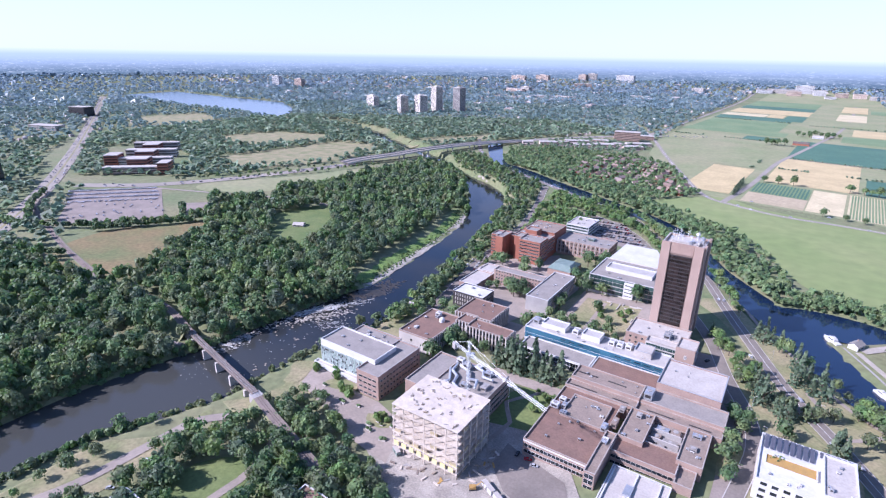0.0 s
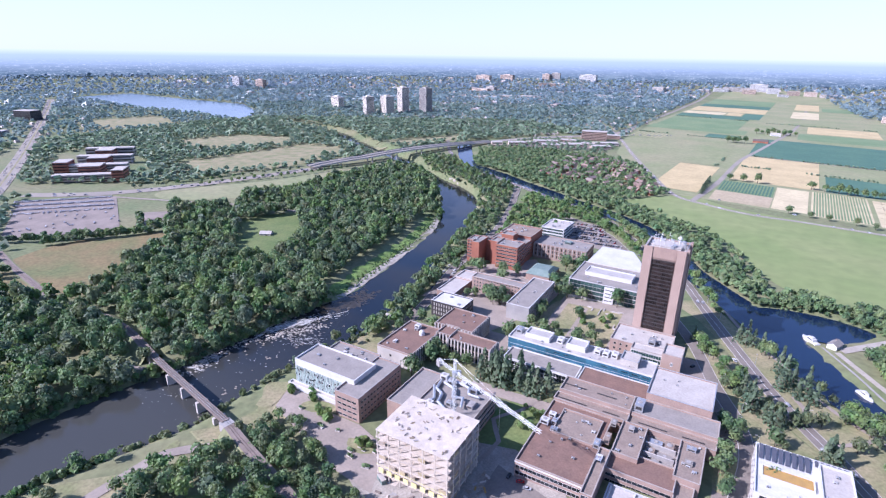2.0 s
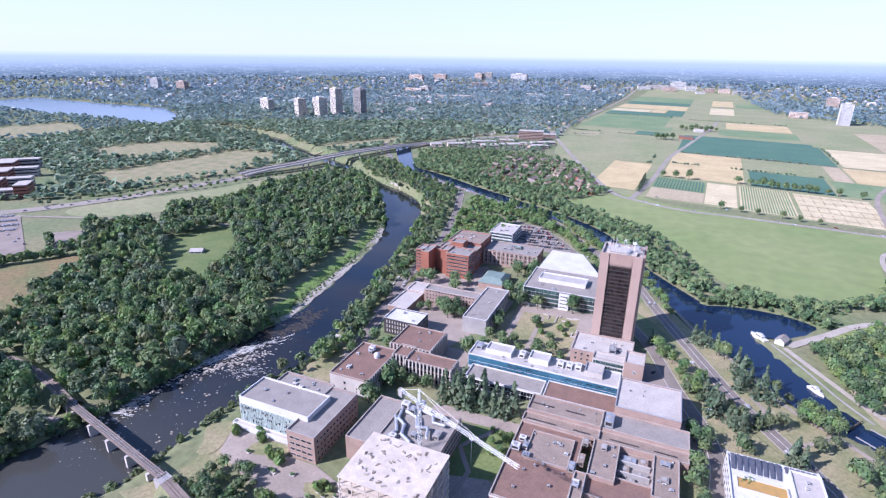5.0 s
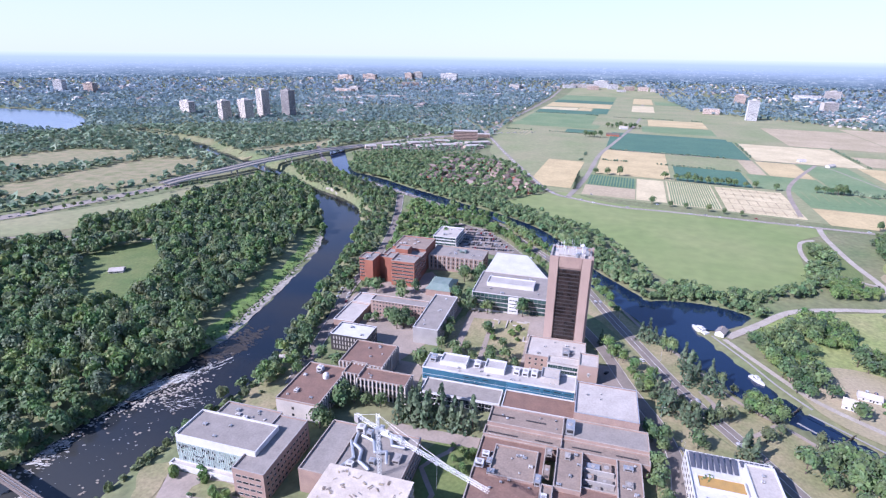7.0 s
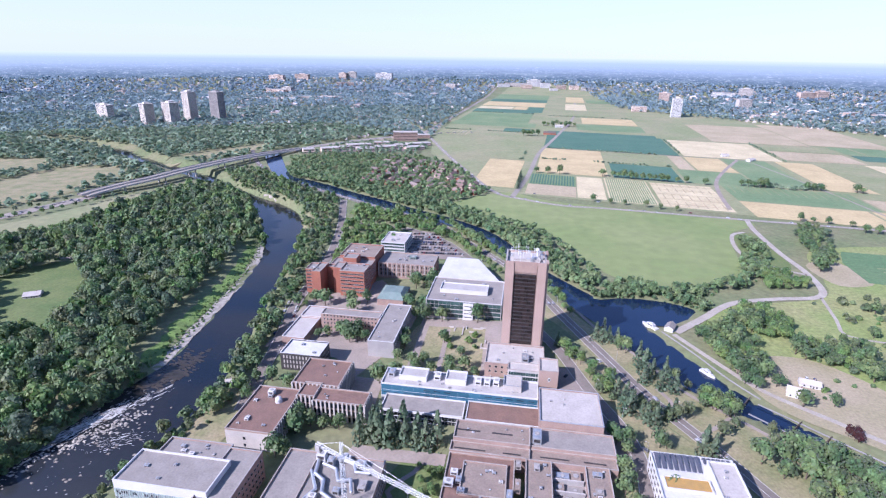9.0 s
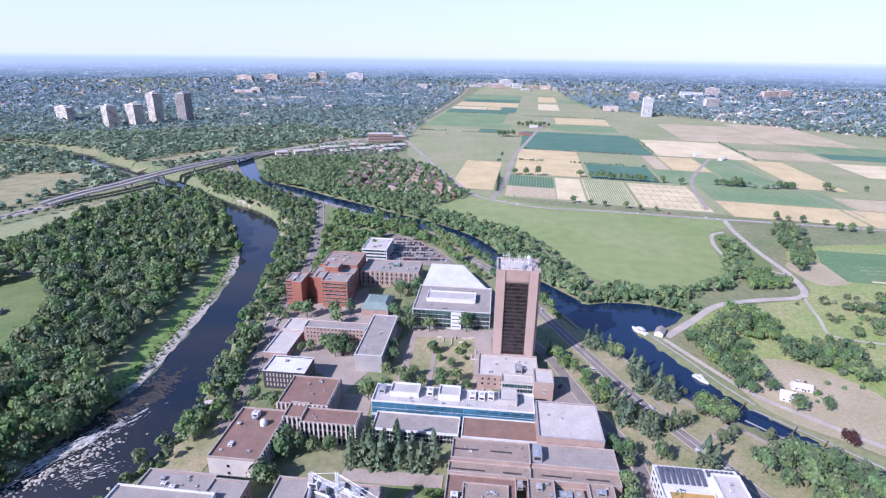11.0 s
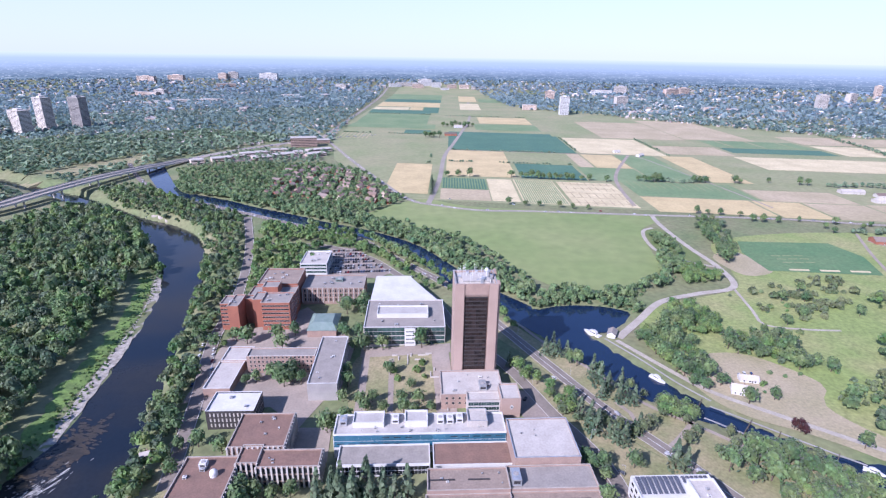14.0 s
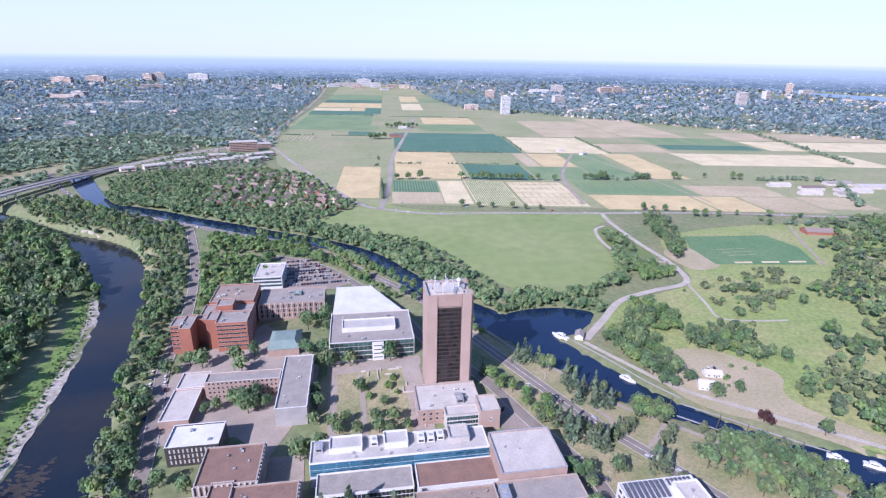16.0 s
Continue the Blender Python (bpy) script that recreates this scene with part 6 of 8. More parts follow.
def duct(pts, r, z):
    """A bent silver air duct on legs over a roof."""
    d = thing("air_duct", (pts[0][0], pts[0][1], z), "silver insulated air duct winding over a flat roof", "duct", "roof ducts")
    q = [Vector((x - pts[0][0], y - pts[0][1], h)) for x, y, h in pts]
    g = Geo()
    for a, b in zip(q, q[1:]):
        g.tube(a, b, r, n=10).dome(b, r, 1.0, 10, 3)
    part("pipe", g, M_METAL, d)
    for a in q:
        part("leg", Geo().box(a.x - 0.12, a.x + 0.12, a.y - 0.12, a.y + 0.12, 0, max(a.z, 0.1)), M_CONC2, d)


dz = 9.6
for pts, rad in (([(-158, 246, 1.5), (-156, 236, 1.5), (-150, 232, 1.5), (-148, 224, 1.5), (-141, 220, 1.5)], 1.0), ([(-154, 242, 3), (-146, 240, 2.4), (-142, 232, 2.4), (-136, 234, 2.4), (-133, 226, 2.4)], 0.9),
                 ([(-159, 238, 1.2), (-152, 226, 1.2), (-156, 218, 1.2)], 0.9), ([(-148, 248, 2.0), (-138, 246, 2.0), (-135, 240, 2.0), (-128, 240, 2.0)], 0.9), ([(-146, 216, 1.3), (-138, 213, 1.3)], 0.8)):
    duct(pts, rad, dz)
for px, py, w, d, hh, m in ((-157, 248, 5, 4, 4.5, M_WHITE), (-150, 244, 3.5, 3.5, 5.5, M_METAL), (-143, 249, 4, 3, 3, M_WHITE), (-152, 221, 4, 3, 2.5, M_WHITE), (-141, 226, 3.5, 3, 3, M_METAL), (-134, 246, 5, 4, 3.2, M_METAL), (-129, 232, 4, 6, 2.4, M_CONC2), (-127, 216, 5, 3, 2, M_DARK)):
    rooftop_unit(px, py, dz, w, d, hh, m)
for px, py, w, d, hh, m in ((-84, 252, 4, 3, 2.6, M_WHITE), (-86, 244, 5, 4, 3.0, M_WHITE), (-81, 247, 3, 4, 2.2, M_METAL), (-79, 240, 4, 3, 2.0, M_METAL), (-54, 240, 3, 6, 3.0, M_METAL), (-50, 247, 3, 7, 3.6, M_TROOF), (-50, 229, 3, 5, 2.4, M_WHITE)):
    rooftop_unit(px, py, 7.6, w, d, hh, m)
roof_vents(-82, -56, 212, 262, 7.7, 16, 21, (0.7, 1.6))
roof_vents(-45, -33, 240, 266, 8.6, 5, 22, (0.8, 1.6))
roof_vents(-30, -16, 246, 266, 4.4, 8, 23, (0.8, 1.8))
roof_vents(-12, -3, 240, 266, 8.6, 5, 24, (0.8, 1.6))
roof_vents(-84, -46, 278, 290, 11.3, 5, 25, (0.7, 1.3))
rooftop_unit(-40, 284, 10.2, 5, 9, 4.5, M_METAL, label="pale blue-grey cooling unit on a flat roof")
roof_vents(-222, -201, 272, 306, 5.7, 7, 26, (1.0, 2.0))
roof_vents(-200, -177, 320, 343, 7.7, 5, 27, (0.9, 1.8))
roof_vents(-182, -155, 303, 311, 7.2, 3, 28, (0.8, 1.4))
rooftop_unit(-214, 304, 5.7, 4, 4, 3.4, M_WHITE)
roof_vents(-226, -206, 356, 369, 6.2, 2, 29, (1.4, 2.4))
roof_vents(-167, -155, 386, 440, 7.2, 5, 30, (0.8, 1.5))
roof_vents(-262, -252, 487, 502, 18.3, 4, 31, (1.0, 2.2))
roof_vents(-228, -209, 489, 505, 18.8, 5, 32, (1.0, 2.2))
roof_vents(-242, -212, 512, 560, 17.9, 10, 33, (1.0, 2.4))
roof_vents(-200, -150, 541, 566, 9.8, 10, 34, (1.0, 2.4))
rooftop_unit(-172, 556, 9.8, 7, 6, 2.5, M_COPPER, label="green weathered copper roof housing")
roof_vents(-132, -76, 456, 500, 12.3, 12, 35, (1.0, 2.6))
roof_vents(-218, -197, 610, 640, 8.3, 5, 36, (1.2, 2.6))
roof_vents(-34, -5, 300, 326, 14.7, 3, 37, (0.6, 1.0))
# piles and formwork on the frame's top slab and about the yard
r = random.Random(11)
for k in range(46):
    px, py = r.uniform(-150, -113), r.uniform(171, 201)
    st = thing("timber_stack", (px, py, 26.4), "stack of formwork timber on a dusty slab", "timber stack", "formwork on the slab", turn=r.uniform(0, 180))
    for j in range(r.randint(2, 4)):
        part("board", Geo().box(-r.uniform(0.4, 1.5), r.uniform(0.4, 1.5), -0.6 + j * 0.35, -0.3 + j * 0.35, j * 0.05, 0.15 + j * 0.12), r.choice((M_SOIL, M_CONC2, M_BALLAST, M_CONC, M_PLOUGH)), st)
for r0 in range(1, 7):
    z = -5.8 + r0 * 4.6
    gl = thing("guard_rail", (-131, 187, z), "thin site guard rail round a bare slab", "rail", "site guard rails")
    for zz in (0.55, 1.05):
        for a in ((cx0, cx1, cy0 - 0.04, cy0 + 0.04), (cx1 - 0.04, cx1 + 0.04, cy0, cy1)):
            part("rail", Geo().box(*a, zz, zz + 0.09), M_YELLOW if r0 == 2 else M_NEWCONC, gl)
for k in range(8):
    part("sheathing_panel", Geo().box(cx0 + 1.2 + k * 5.3, cx0 + 4.4 + k * 5.3, cy0 + 0.1, cy0 + 0.3, 5.0, 8.2), M_YELLOW, C.ob)
for k in range(34):
    px, py = r.choice(((r.uniform(-150, -108), r.uniform(160, 167)), (r.uniform(-106, -98), r.uniform(170, 200))))
    st = thing("timber_stack", (px, py, lz(px, py) + 0.3), "loose building timber lying in a yard", "timber stack", "timber in the yard", turn=r.uniform(0, 180))
    part("board", Geo().box(-r.uniform(1, 2.6), r.uniform(1, 2.6), -0.5, 0.5, 0, r.uniform(0.2, 0.9)), r.choice((M_SOIL, M_OCHRE, M_CONC2, M_BALLAST, M_NEWCONC)), st)
for px, py, w, d, m, lab in ((-92, 172, 9, 2.6, M_WHITE, "white site office cabin"), (-84, 168, 6, 2.6, M_WHITE, "white site office cabin"), (-78, 166, 4, 2.5, M_METAL, "grey storage container"), (-150, 168, 6, 2.5, M_COPPER, "green storage container"), (-74, 163, 3, 2, M_COPPER, "green storage container")):
    cb = thing("site_cabin", (px, py, lz(px, py) + 0.3), lab + " on gravel", "cabin", turn=-28)
    part("body", Geo().box(-w / 2, w / 2, -d / 2, d / 2, 0.2, 2.8), m, cb)
    part("roof", Geo().box(-w / 2 - 0.1, w / 2 + 0.1, -d / 2 - 0.1, d / 2 + 0.1, 2.8, 2.95), M_LROOF, cb)
    part("door", Geo().box(-0.45, 0.45, -d / 2 - 0.06, -d / 2 + 0.02, 0.25, 2.3), M_DARK, cb)
ex = thing("excavator", (-99, 168, lz(-99, 168) + 0.3), "yellow tracked excavator parked on gravel", "excavator", turn=35)
part("track", Geo().box(-2, 2, -1.5, -0.9, 0, 0.9), M_DARK, ex)
part("track", Geo().box(-2, 2, 0.9, 1.5, 0, 0.9), M_DARK, ex)
part("cab", Geo().box(-1.8, 1.6, -1.3, 1.3, 0.9, 2.0).box(0.2, 1.6, -1.3, 0, 2.0, 3.0), M_OCHRE, ex)
part("boom", Geo().tube((1.5, 0.4, 1.8), (4.5, 0.4, 4.5), 0.3, 0.25, n=4).tube((4.5, 0.4, 4.5), (7, 0.4, 2.0), 0.25, 0.18, n=4), M_OCHRE, ex)
part("bucket", Geo().box(6.6, 7.6, -0.2, 1.0, 1.2, 2.0), M_DARK, ex)

# ---- the railway and its bridge ----
rail = spline(RAIL, 6)


def embankment(pts, top=6.5, foot=19.0):
    """A gravel-topped earth bank that carries the track at the bridge's height and falls to the land away from it."""
    line = np.array(pts)
    d = np.gradient(line, axis=0)
    d /= np.linalg.norm(d, axis=1, keepdims=True)
    side = np.stack([-d[:, 1], d[:, 0]], 1)
    far = np.minimum(np.hypot(line[:, 0] + 364, line[:, 1] - 176), np.hypot(line[:, 0] + 258, line[:, 1] - 154))
    z0 = land(line[:, 0], line[:, 1])
    z1 = z0 + 0.6 + np.clip(-1.0 - z0 - 0.6, 0, None) * (1 - smooth(20, 190, far))
    n = len(line)
    rows = [np.c_[line + side * o, h] for o, h in ((foot / 2, z0 - 0.6), (top / 2, z1), (-top / 2, z1), (-foot / 2, z0 - 0.6))]
    for name, a, b, mat, label in (("rail_bed", 1, 2, M_BALLAST, "brown gravel railway bed"), ("rail_bank", 0, 1, M_GROUND, "grassy side of the railway bank"), ("rail_bank", 2, 3, M_GROUND, "grassy side of the railway bank")):
        mesh = bpy.data.meshes.new(name)
        mesh.from_pydata(np.concatenate([rows[a], rows[b]]).tolist(), [], [(i, n + i, n + i + 1, i + 1) for i in range(n - 1)])
        mesh.materials.append(mat)
        tagged(new(name, mesh), label, "railway", kind="structure")
    for o in (-0.75, 0.75):
        ribbon_at = np.c_[line + side * o, z1 + 0.12]
        g = Geo()
        for p, q in zip(ribbon_at, ribbon_at[1:]):
            g.tube(p, q, 0.12, n=4)
        setting("rail_track", g, M_RUST, "rusty steel rail on gravel", "railway")


embankment([tuple(q[:2]) for q in rail[(rail[:, 0] < -366)]])
embankment([tuple(q[:2]) for q in rail[rail[:, 0] > -256]])
ra, rb = Vector((-366, 176, 0)), Vector((-258, 154, 0))
rt = math.degrees(math.atan2(rb.y - ra.y, rb.x - ra.x))
RB = thing("railway_bridge", (ra.x, ra.y, -7.4), "dark steel railway girder bridge on concrete piers", "bridge", turn=rt)
ln = (rb - ra).length
for s in (-1.7, 1.5):
    part("girder", Geo().box(0, ln, s, s + 0.25, 4.2, 6.2), M_RUST, RB)
part("deck", Geo().box(0, ln, -2.4, 2.4, 6.2, 6.5), M_BALLAST, RB)
for s in (-0.8, 0.7):
    part("rail", Geo().box(-4, ln + 4, s, s + 0.12, 6.62, 6.8), M_METAL, RB)
for k in range(54):
    part("sleeper", Geo().box(k * 2.04, k * 2.04 + 0.3, -1.6, 1.6, 6.5, 6.64), M_BARK, RB)
for k in range(5):
    px = 8 + k * 23
    part("pier", Geo().prism([(px - 1.1, -3.4), (px + 1.1, -3.4), (px + 1.1, 3.4), (px, 4.6), (px - 1.1, 3.4)], -6.5, 4.2), M_CONC, RB)
part("abutment", Geo().box(-5, 2, -3.5, 3.5, -6, 6), M_CONC2, RB)
part("abutment", Geo().box(ln - 2, ln + 5, -3.5, 3.5, -6, 6), M_CONC2, RB)

# ---- the twin highway bridge over river and canal ----
hb = spline([(-748, 745), (-735, 790), (-705, 855), (-651, 1043), (-611, 1172), (-590, 1245)], 20)
HB = thing("highway_bridge", (-660, 1010, 0), "long pale concrete twin highway bridge", "bridge")
d = np.gradient(hb, axis=0)
d /= np.linalg.norm(d, axis=1, keepdims=True)
nrm = np.stack([-d[:, 1], d[:, 0]], 1)
hz = 1.0 + 11.0 * np.sin(np.linspace(0.12, math.pi - 0.1, len(hb)))
for off in (-9, 9):
    g, gr = Geo(), Geo()
    for i in range(len(hb) - 1):
        a, b = hb[i] - (-660, 1010), hb[i + 1] - (-660, 1010)
        l0, r0, l1, r1 = a + nrm[i] * (off + 6), a + nrm[i] * (off - 6), b + nrm[i + 1] * (off + 6), b + nrm[i + 1] * (off - 6)
        for za, zb in ((0, 0), (-1.6, -1.6)):
            g.face([(*r0, hz[i] + za), (*r1, hz[i + 1] + zb), (*l1, hz[i + 1] + zb), (*l0, hz[i] + za)])
        for e0, e1 in ((l0, l1), (r0, r1)):
            gr.face([(*e0, hz[i] - 1.7), (*e1, hz[i + 1] - 1.7), (*e1, hz[i + 1] + 1.1), (*e0, hz[i] + 1.1)])
    part("deck", g, M_HIGHWAY, HB)
    part("parapet", gr, M_CONC, HB)
    for i in range(3, len(hb) - 3, 3):
        c = hb[i] - (-660, 1010) + nrm[i] * off
        part("pier", Geo().tube((*c, -14), (*c, hz[i] - 1.6), 1.3, n=8), M_CONC, HB)

# ---- locks, boats and huts by the canal ----
for px, py, t in ((100, 356, -40), (122, 334, -45), (134, 322, -45), (157, 301, -45)):
    gt = thing("lock_gate", (px, py, 0), "dark timber canal lock gate with balance beam", "lock gate", "lock gates", turn=t)
    part("gate_leaf", Geo().box(-0.3, 0.3, -6, 6, -1.5, 2.0), M_BARK, gt)
    part("balance_beam", Geo().box(-0.25, 0.25, -9.5, -3, 2.0, 2.5), M_BARK, gt)
    part("balance_beam", Geo().box(-0.25, 0.25, 3, 9.5, 2.0, 2.5), M_BARK, gt)
for off in (-8.5, 8.5):
    ribbon("lock_wall", [(103 + off * 0.6, 350 + off * 0.7), (122 + off * 0.65, 333 + off * 0.7), (157 + off * 0.65, 301 + off * 0.7), (168 + off * 0.65, 292 + off * 0.7)], 1.6, 0, M_CONC2, "grey stone lock wall", "wall", z=1.7)
ribbon("quay", [(66, 450), (84, 416), (98, 385), (112, 362)], 1.8, 0, M_CONC2, "grey stone quay edge", "quay", z=1.7)


def boat(x, y, turn, s=1.0):
    b = thing("motor_boat", (x, y, CANAL_Z), "white cabin cruiser moored on the canal", "boat", "moored boats", turn=turn)
    hull = [(-5, -1.6), (2, -1.7), (4.5, -0.9), (6.2, 0), (4.5, 0.9), (2, 1.7), (-5, 1.6)]
    part("hull", Geo().prism([(a * s, c * s) for a, c in hull], -0.3, 1.2 * s), M_WHITE, b)
    part("cabin", Geo().prism([(a * s, c * s) for a, c in ((-2.5, -1.2), (1.6, -1.2), (2.8, 0), (1.6, 1.2), (-2.5, 1.2))], 1.2 * s, 2.5 * s), M_WHITE, b)
    part("cabin_window", Geo().box(-2 * s, 1.4 * s, -1.26 * s, 1.26 * s, 1.7 * s, 2.2 * s), M_GLASS, b)
    part("flybridge", Geo().box(-1.5 * s, 0.6 * s, -0.9 * s, 0.9 * s, 2.5 * s, 3.1 * s), M_WHITE, b)


boat(59, 459, 125, 1.5), boat(86, 391, -58, 1.15), boat(174, 294, -40, 1.0), boat(191, 284, -40, 1.15)


def gable_house(name, x, y, w, d, h, turn, wall, roof, label, group="", rise=2.2, base=None):
    o = thing(name, (x, y, gz(x, y) - 0.3 if base is None else base), label, "house", group, turn=turn)
    part("wall", Geo().box(-w / 2, w / 2, -d / 2, d / 2, 0, h).face([(-w / 2, -d / 2, h), (-w / 2, d / 2, h), (-w / 2, 0, h + rise)]).face([(w / 2, d / 2, h), (w / 2, -d / 2, h), (w / 2, 0, h + rise)]), wall, o)
    e = 0.5
    g = Geo()
    for s in (-1, 1):
        lo, hi = (s * (d / 2 + e), h - e * rise / (d / 2)), (0, h + rise)
        q = [(-w / 2 - e, *lo), (w / 2 + e, *lo), (w / 2 + e, *hi), (-w / 2 - e, *hi)]
        g.face(q if s < 0 else q[::-1])
        g.face([(a, b, c + 0.22) for a, b, c in (q if s < 0 else q[::-1])])
    part("roof", g, roof, o)
    part("chimney", Geo().box(w * 0.2, w * 0.2 + 0.8, 0.4, 1.2, h, h + rise + 1.0), M_BRICK, o)
    for s in (-0.28, 0.02, 0.3):
        part("window", window_mesh(1.2, 1.3, 1, 1, M_GLASS, M_WHITE), None, o, at=pose(s * w, -d / 2, 1.2))
    part("door", Geo().box(w * 0.12, w * 0.12 + 0.95, -d / 2 - 0.06, -d / 2 + 0.02, 0.1, 2.2), M_DARK, o)
    return o


gable_house("boathouse", 74, 455, 10, 7, 3.8, 62, M_WHITE, M_GROOF, "white boathouse with grey gable roof on the quay")
gable_house("river_hut", -260, 328, 5, 4, 3.2, 20, M_WHITE, M_LROOF, "small white hut on the river bank", rise=1.2)
gable_house("lock_house", 138, 372, 11, 9, 3.8, -22, M_WHITE, M_LROOF, "white lock house with pale roof", rise=3)
gable_house("shed", 153, 386, 13, 7, 3.0, -14, M_WHITE, M_LROOF, "low white shed beside a car park")
gable_house("cottage", 110, 420, 13, 7, 3.4, -20, M_WHITE, M_GROOF, "white cottage half hidden by trees")
gable_house("field_station", 530, 690, 46, 18, 4.5, -12, M_RED, M_SHINGLE, "long low red barn with dull red roof", rise=4)
gable_house("farmhouse", 5, 1640, 36, 14, 5.5, -6, M_RED, M_SHINGLE, "red brick farm office with red roof", rise=4)
gable_house("barn", 40, 1820, 26, 12, 4.5, 10, M_WHITE, M_LROOF, "white farm barn among trees", rise=4)
gable_house("barn", 445, 1320, 22, 10, 4.0, 40, M_WHITE, M_LROOF, "white farm barn beside a track", rise=3)
gable_house("barn", 405, 1370, 16, 9, 4.0, 10, M_WHITE, M_LROOF, "white farm barn beside a track", rise=3)
gable_house("park_pavilion", -520, 425, 14, 12, 3.0, 30, M_CONC, M_LROOF, "round-eaved grey park pavilion on a lawn", rise=2)
for px, py, w, d, t, m in ((690, 960, 40, 16, -8, M_LROOF), (735, 930, 44, 14, -8, M_SHINGLE), (800, 905, 60, 24, -8, M_LROOF), (700, 895, 40, 14, -8, M_LROOF), (870, 930, 70, 26, -8, M_WROOF), (820, 960, 50, 18, -8, M_GROOF), (940, 890, 60, 22, -8, M_LROOF), (760, 880, 36, 16, -8, M_GROOF)):
    gable_house("farm_shed", px, py, w, d, 5.0, t, M_CONC, m, "long pale research farm shed", "research farm sheds", rise=3.0)
# the neighbourhood between canal and farm
r = random.Random(5)
spots = []
for i in range(9):
    for j in range(8):
        px, py = -345 + i * 25 + r.uniform(-5, 5), 912 + j * 29 - (i - 4) * 7 + r.uniform(-5, 5)
        if off_line(canal_line, np.array([px]), np.array([py]))[0] > 48 and px < np.interp(py, (905, 1036, 1250), (-106, -162, -242)) - 24:
            spots.append((px, py))
for px, py in spots:
    gable_house("terrace_house", px, py, r.uniform(13, 20), r.uniform(9, 11), 5.5, r.choice((-35, 55)) + r.uniform(-8, 8), r.choice((M_SIDING, M_RED, M_BRICK)), M_SHINGLE, "brick house with brown shingle roof among trees", "terrace houses", rise=3.2)

# ---- towers and blocks in the distance ----
def far_block(name, x, y, w, d, h, wall, label, floors, turn=0.0, base=None, group="", glass=M_GLASS):
    z = gz(x, y) - 1 if base is None else base
    o = thing(name, (x, y, z), label, "tower block" if h > 30 else "building", group, turn=turn)
    part("wall", Geo().box(-w / 2, w / 2, -d / 2, d / 2, 0, h), wall, o)
    part("roof", Geo().box(-w / 2 - 0.3, w / 2 + 0.3, -d / 2 - 0.3, d / 2 + 0.3, h, h + 1.0), M_LROOF, o)
    if h > 30:
        part("penthouse", Geo().box(-w * 0.2, w * 0.2, -d * 0.25, d * 0.25, h + 1, h + 5), wall, o)
    me = Geo().box(-w / 2 + 1, w / 2 - 1, -0.2, 0.1, 0, h / floors * 0.34).mesh("window_band", glass)
    me2 = Geo().box(-d / 2 + 1, d / 2 - 1, -0.2, 0.1, 0, h / floors * 0.34).mesh("window_band", glass)
    for k in range(floors):
        z = (k + 0.35) * h / floors
        part("window_band", me, None, o, at=pose(0, -d / 2, z))
        part("window_band", me2, None, o, at=pose(w / 2, 0, z, 0, 0, 90))
    return o


M_CREAM = material("cream_concrete", (0.60, 0.545, 0.475), (0.52, 0.47, 0.41), 0.05, 1.0, 0.85, spread=0.08)
far_block("apartment_block", -1478, 1669, 90, 22, 46, M_CREAM, "pale cream apartment slab above distant trees", 14, -30)
far_block("apartment_block", -1252, 1579, 36, 30, 62, M_CREAM, "pale cream apartment tower above trees", 19, -30)
far_block("apartment_block", -1184, 1600, 54, 30, 66, M_CREAM, "pale cream apartment tower above trees", 20, -30)
far_block("apartment_block", -1182, 1700, 44, 28, 92, M_CREAM, "tall cream apartment tower above trees", 28, -30)
far_block("apartment_block", -1100, 1730, 36, 32, 92, M_CONC2, "tall dark apartment tower above trees", 28, -12)
far_block("apartment_block", 501, 2254, 36, 26, 72, M_WHITE, "tall white apartment tower beside the farm", 22, -5)
far_block("office_block", -380, 1425, 64, 26, 24, M_BRICK, "dark brick office block beside the highway", 6, 12)
far_block("office_block", -360, 1480, 70, 20, 10, M_BRICK, "low brick office beside the highway", 3, 12)
for px, py, w, d, hh, t in ((-470, 1300, 60, 22, 8, 30), (-440, 1255, 40, 30, 7, 30), (-500, 1270, 36, 20, 6, 30), (-370, 1330, 34, 20, 6, 12), (-420, 1340, 44, 18, 9, 12), (-560, 1200, 26, 20, 10, 30), (-400, 1290, 50, 26, 7, 30), (-330, 1300, 46, 26, 7, 30), (-520, 1230, 40, 22, 9, 30), (-330, 1350, 60, 22, 8, 30)):
    far_block("shop_hall", px, py, w, d, hh, M_SIDING, "low pale-roofed shop hall among trees", 2, t, group="shop halls")
for px, py, w, d, hh, m in ((-985, 456, 104, 18, 13, M_SIDING), (-1045, 507, 96, 18, 15, M_CONC), (-1110, 556, 96, 18, 17, M_CONC), (-1180, 606, 90, 18, 18, M_CONC2)):
    far_block("school_block", px, py, w, d, hh, m, "long low institute slab with window bands", 3, 44.5, group="institute slabs")
for px, py, w in ((-1018, 482, 34), (-1082, 530, 34), (-950, 492, 18), (-1150, 580, 30), (-1090, 470, 24)):
    far_block("school_block", px, py, w, 34, 21, M_RED, "red brick institute block between slabs", 4, 44.5, group="institute cores")
far_block("office_block", -1090, 270, 34, 30, 46, M_GGLASS, "dark glass office tower beside a road", 13, 20)
far_block("office_block", -1060, 240, 60, 30, 10, M_WHITE, "low white office podium beside a tower", 3, 20)
far_block("office_block", -1700, 590, 90, 30, 14, M_CONC, "pale office slab near the highway", 4, 20)
far_block("office_block", -1980, 800, 60, 40, 30, M_DARK, "dark glass office block near the highway", 9, 20)
far_block("hospital_block", -45, 3770, 90, 40, 42, M_WHITE, "large white hospital block at the farm's end", 10)
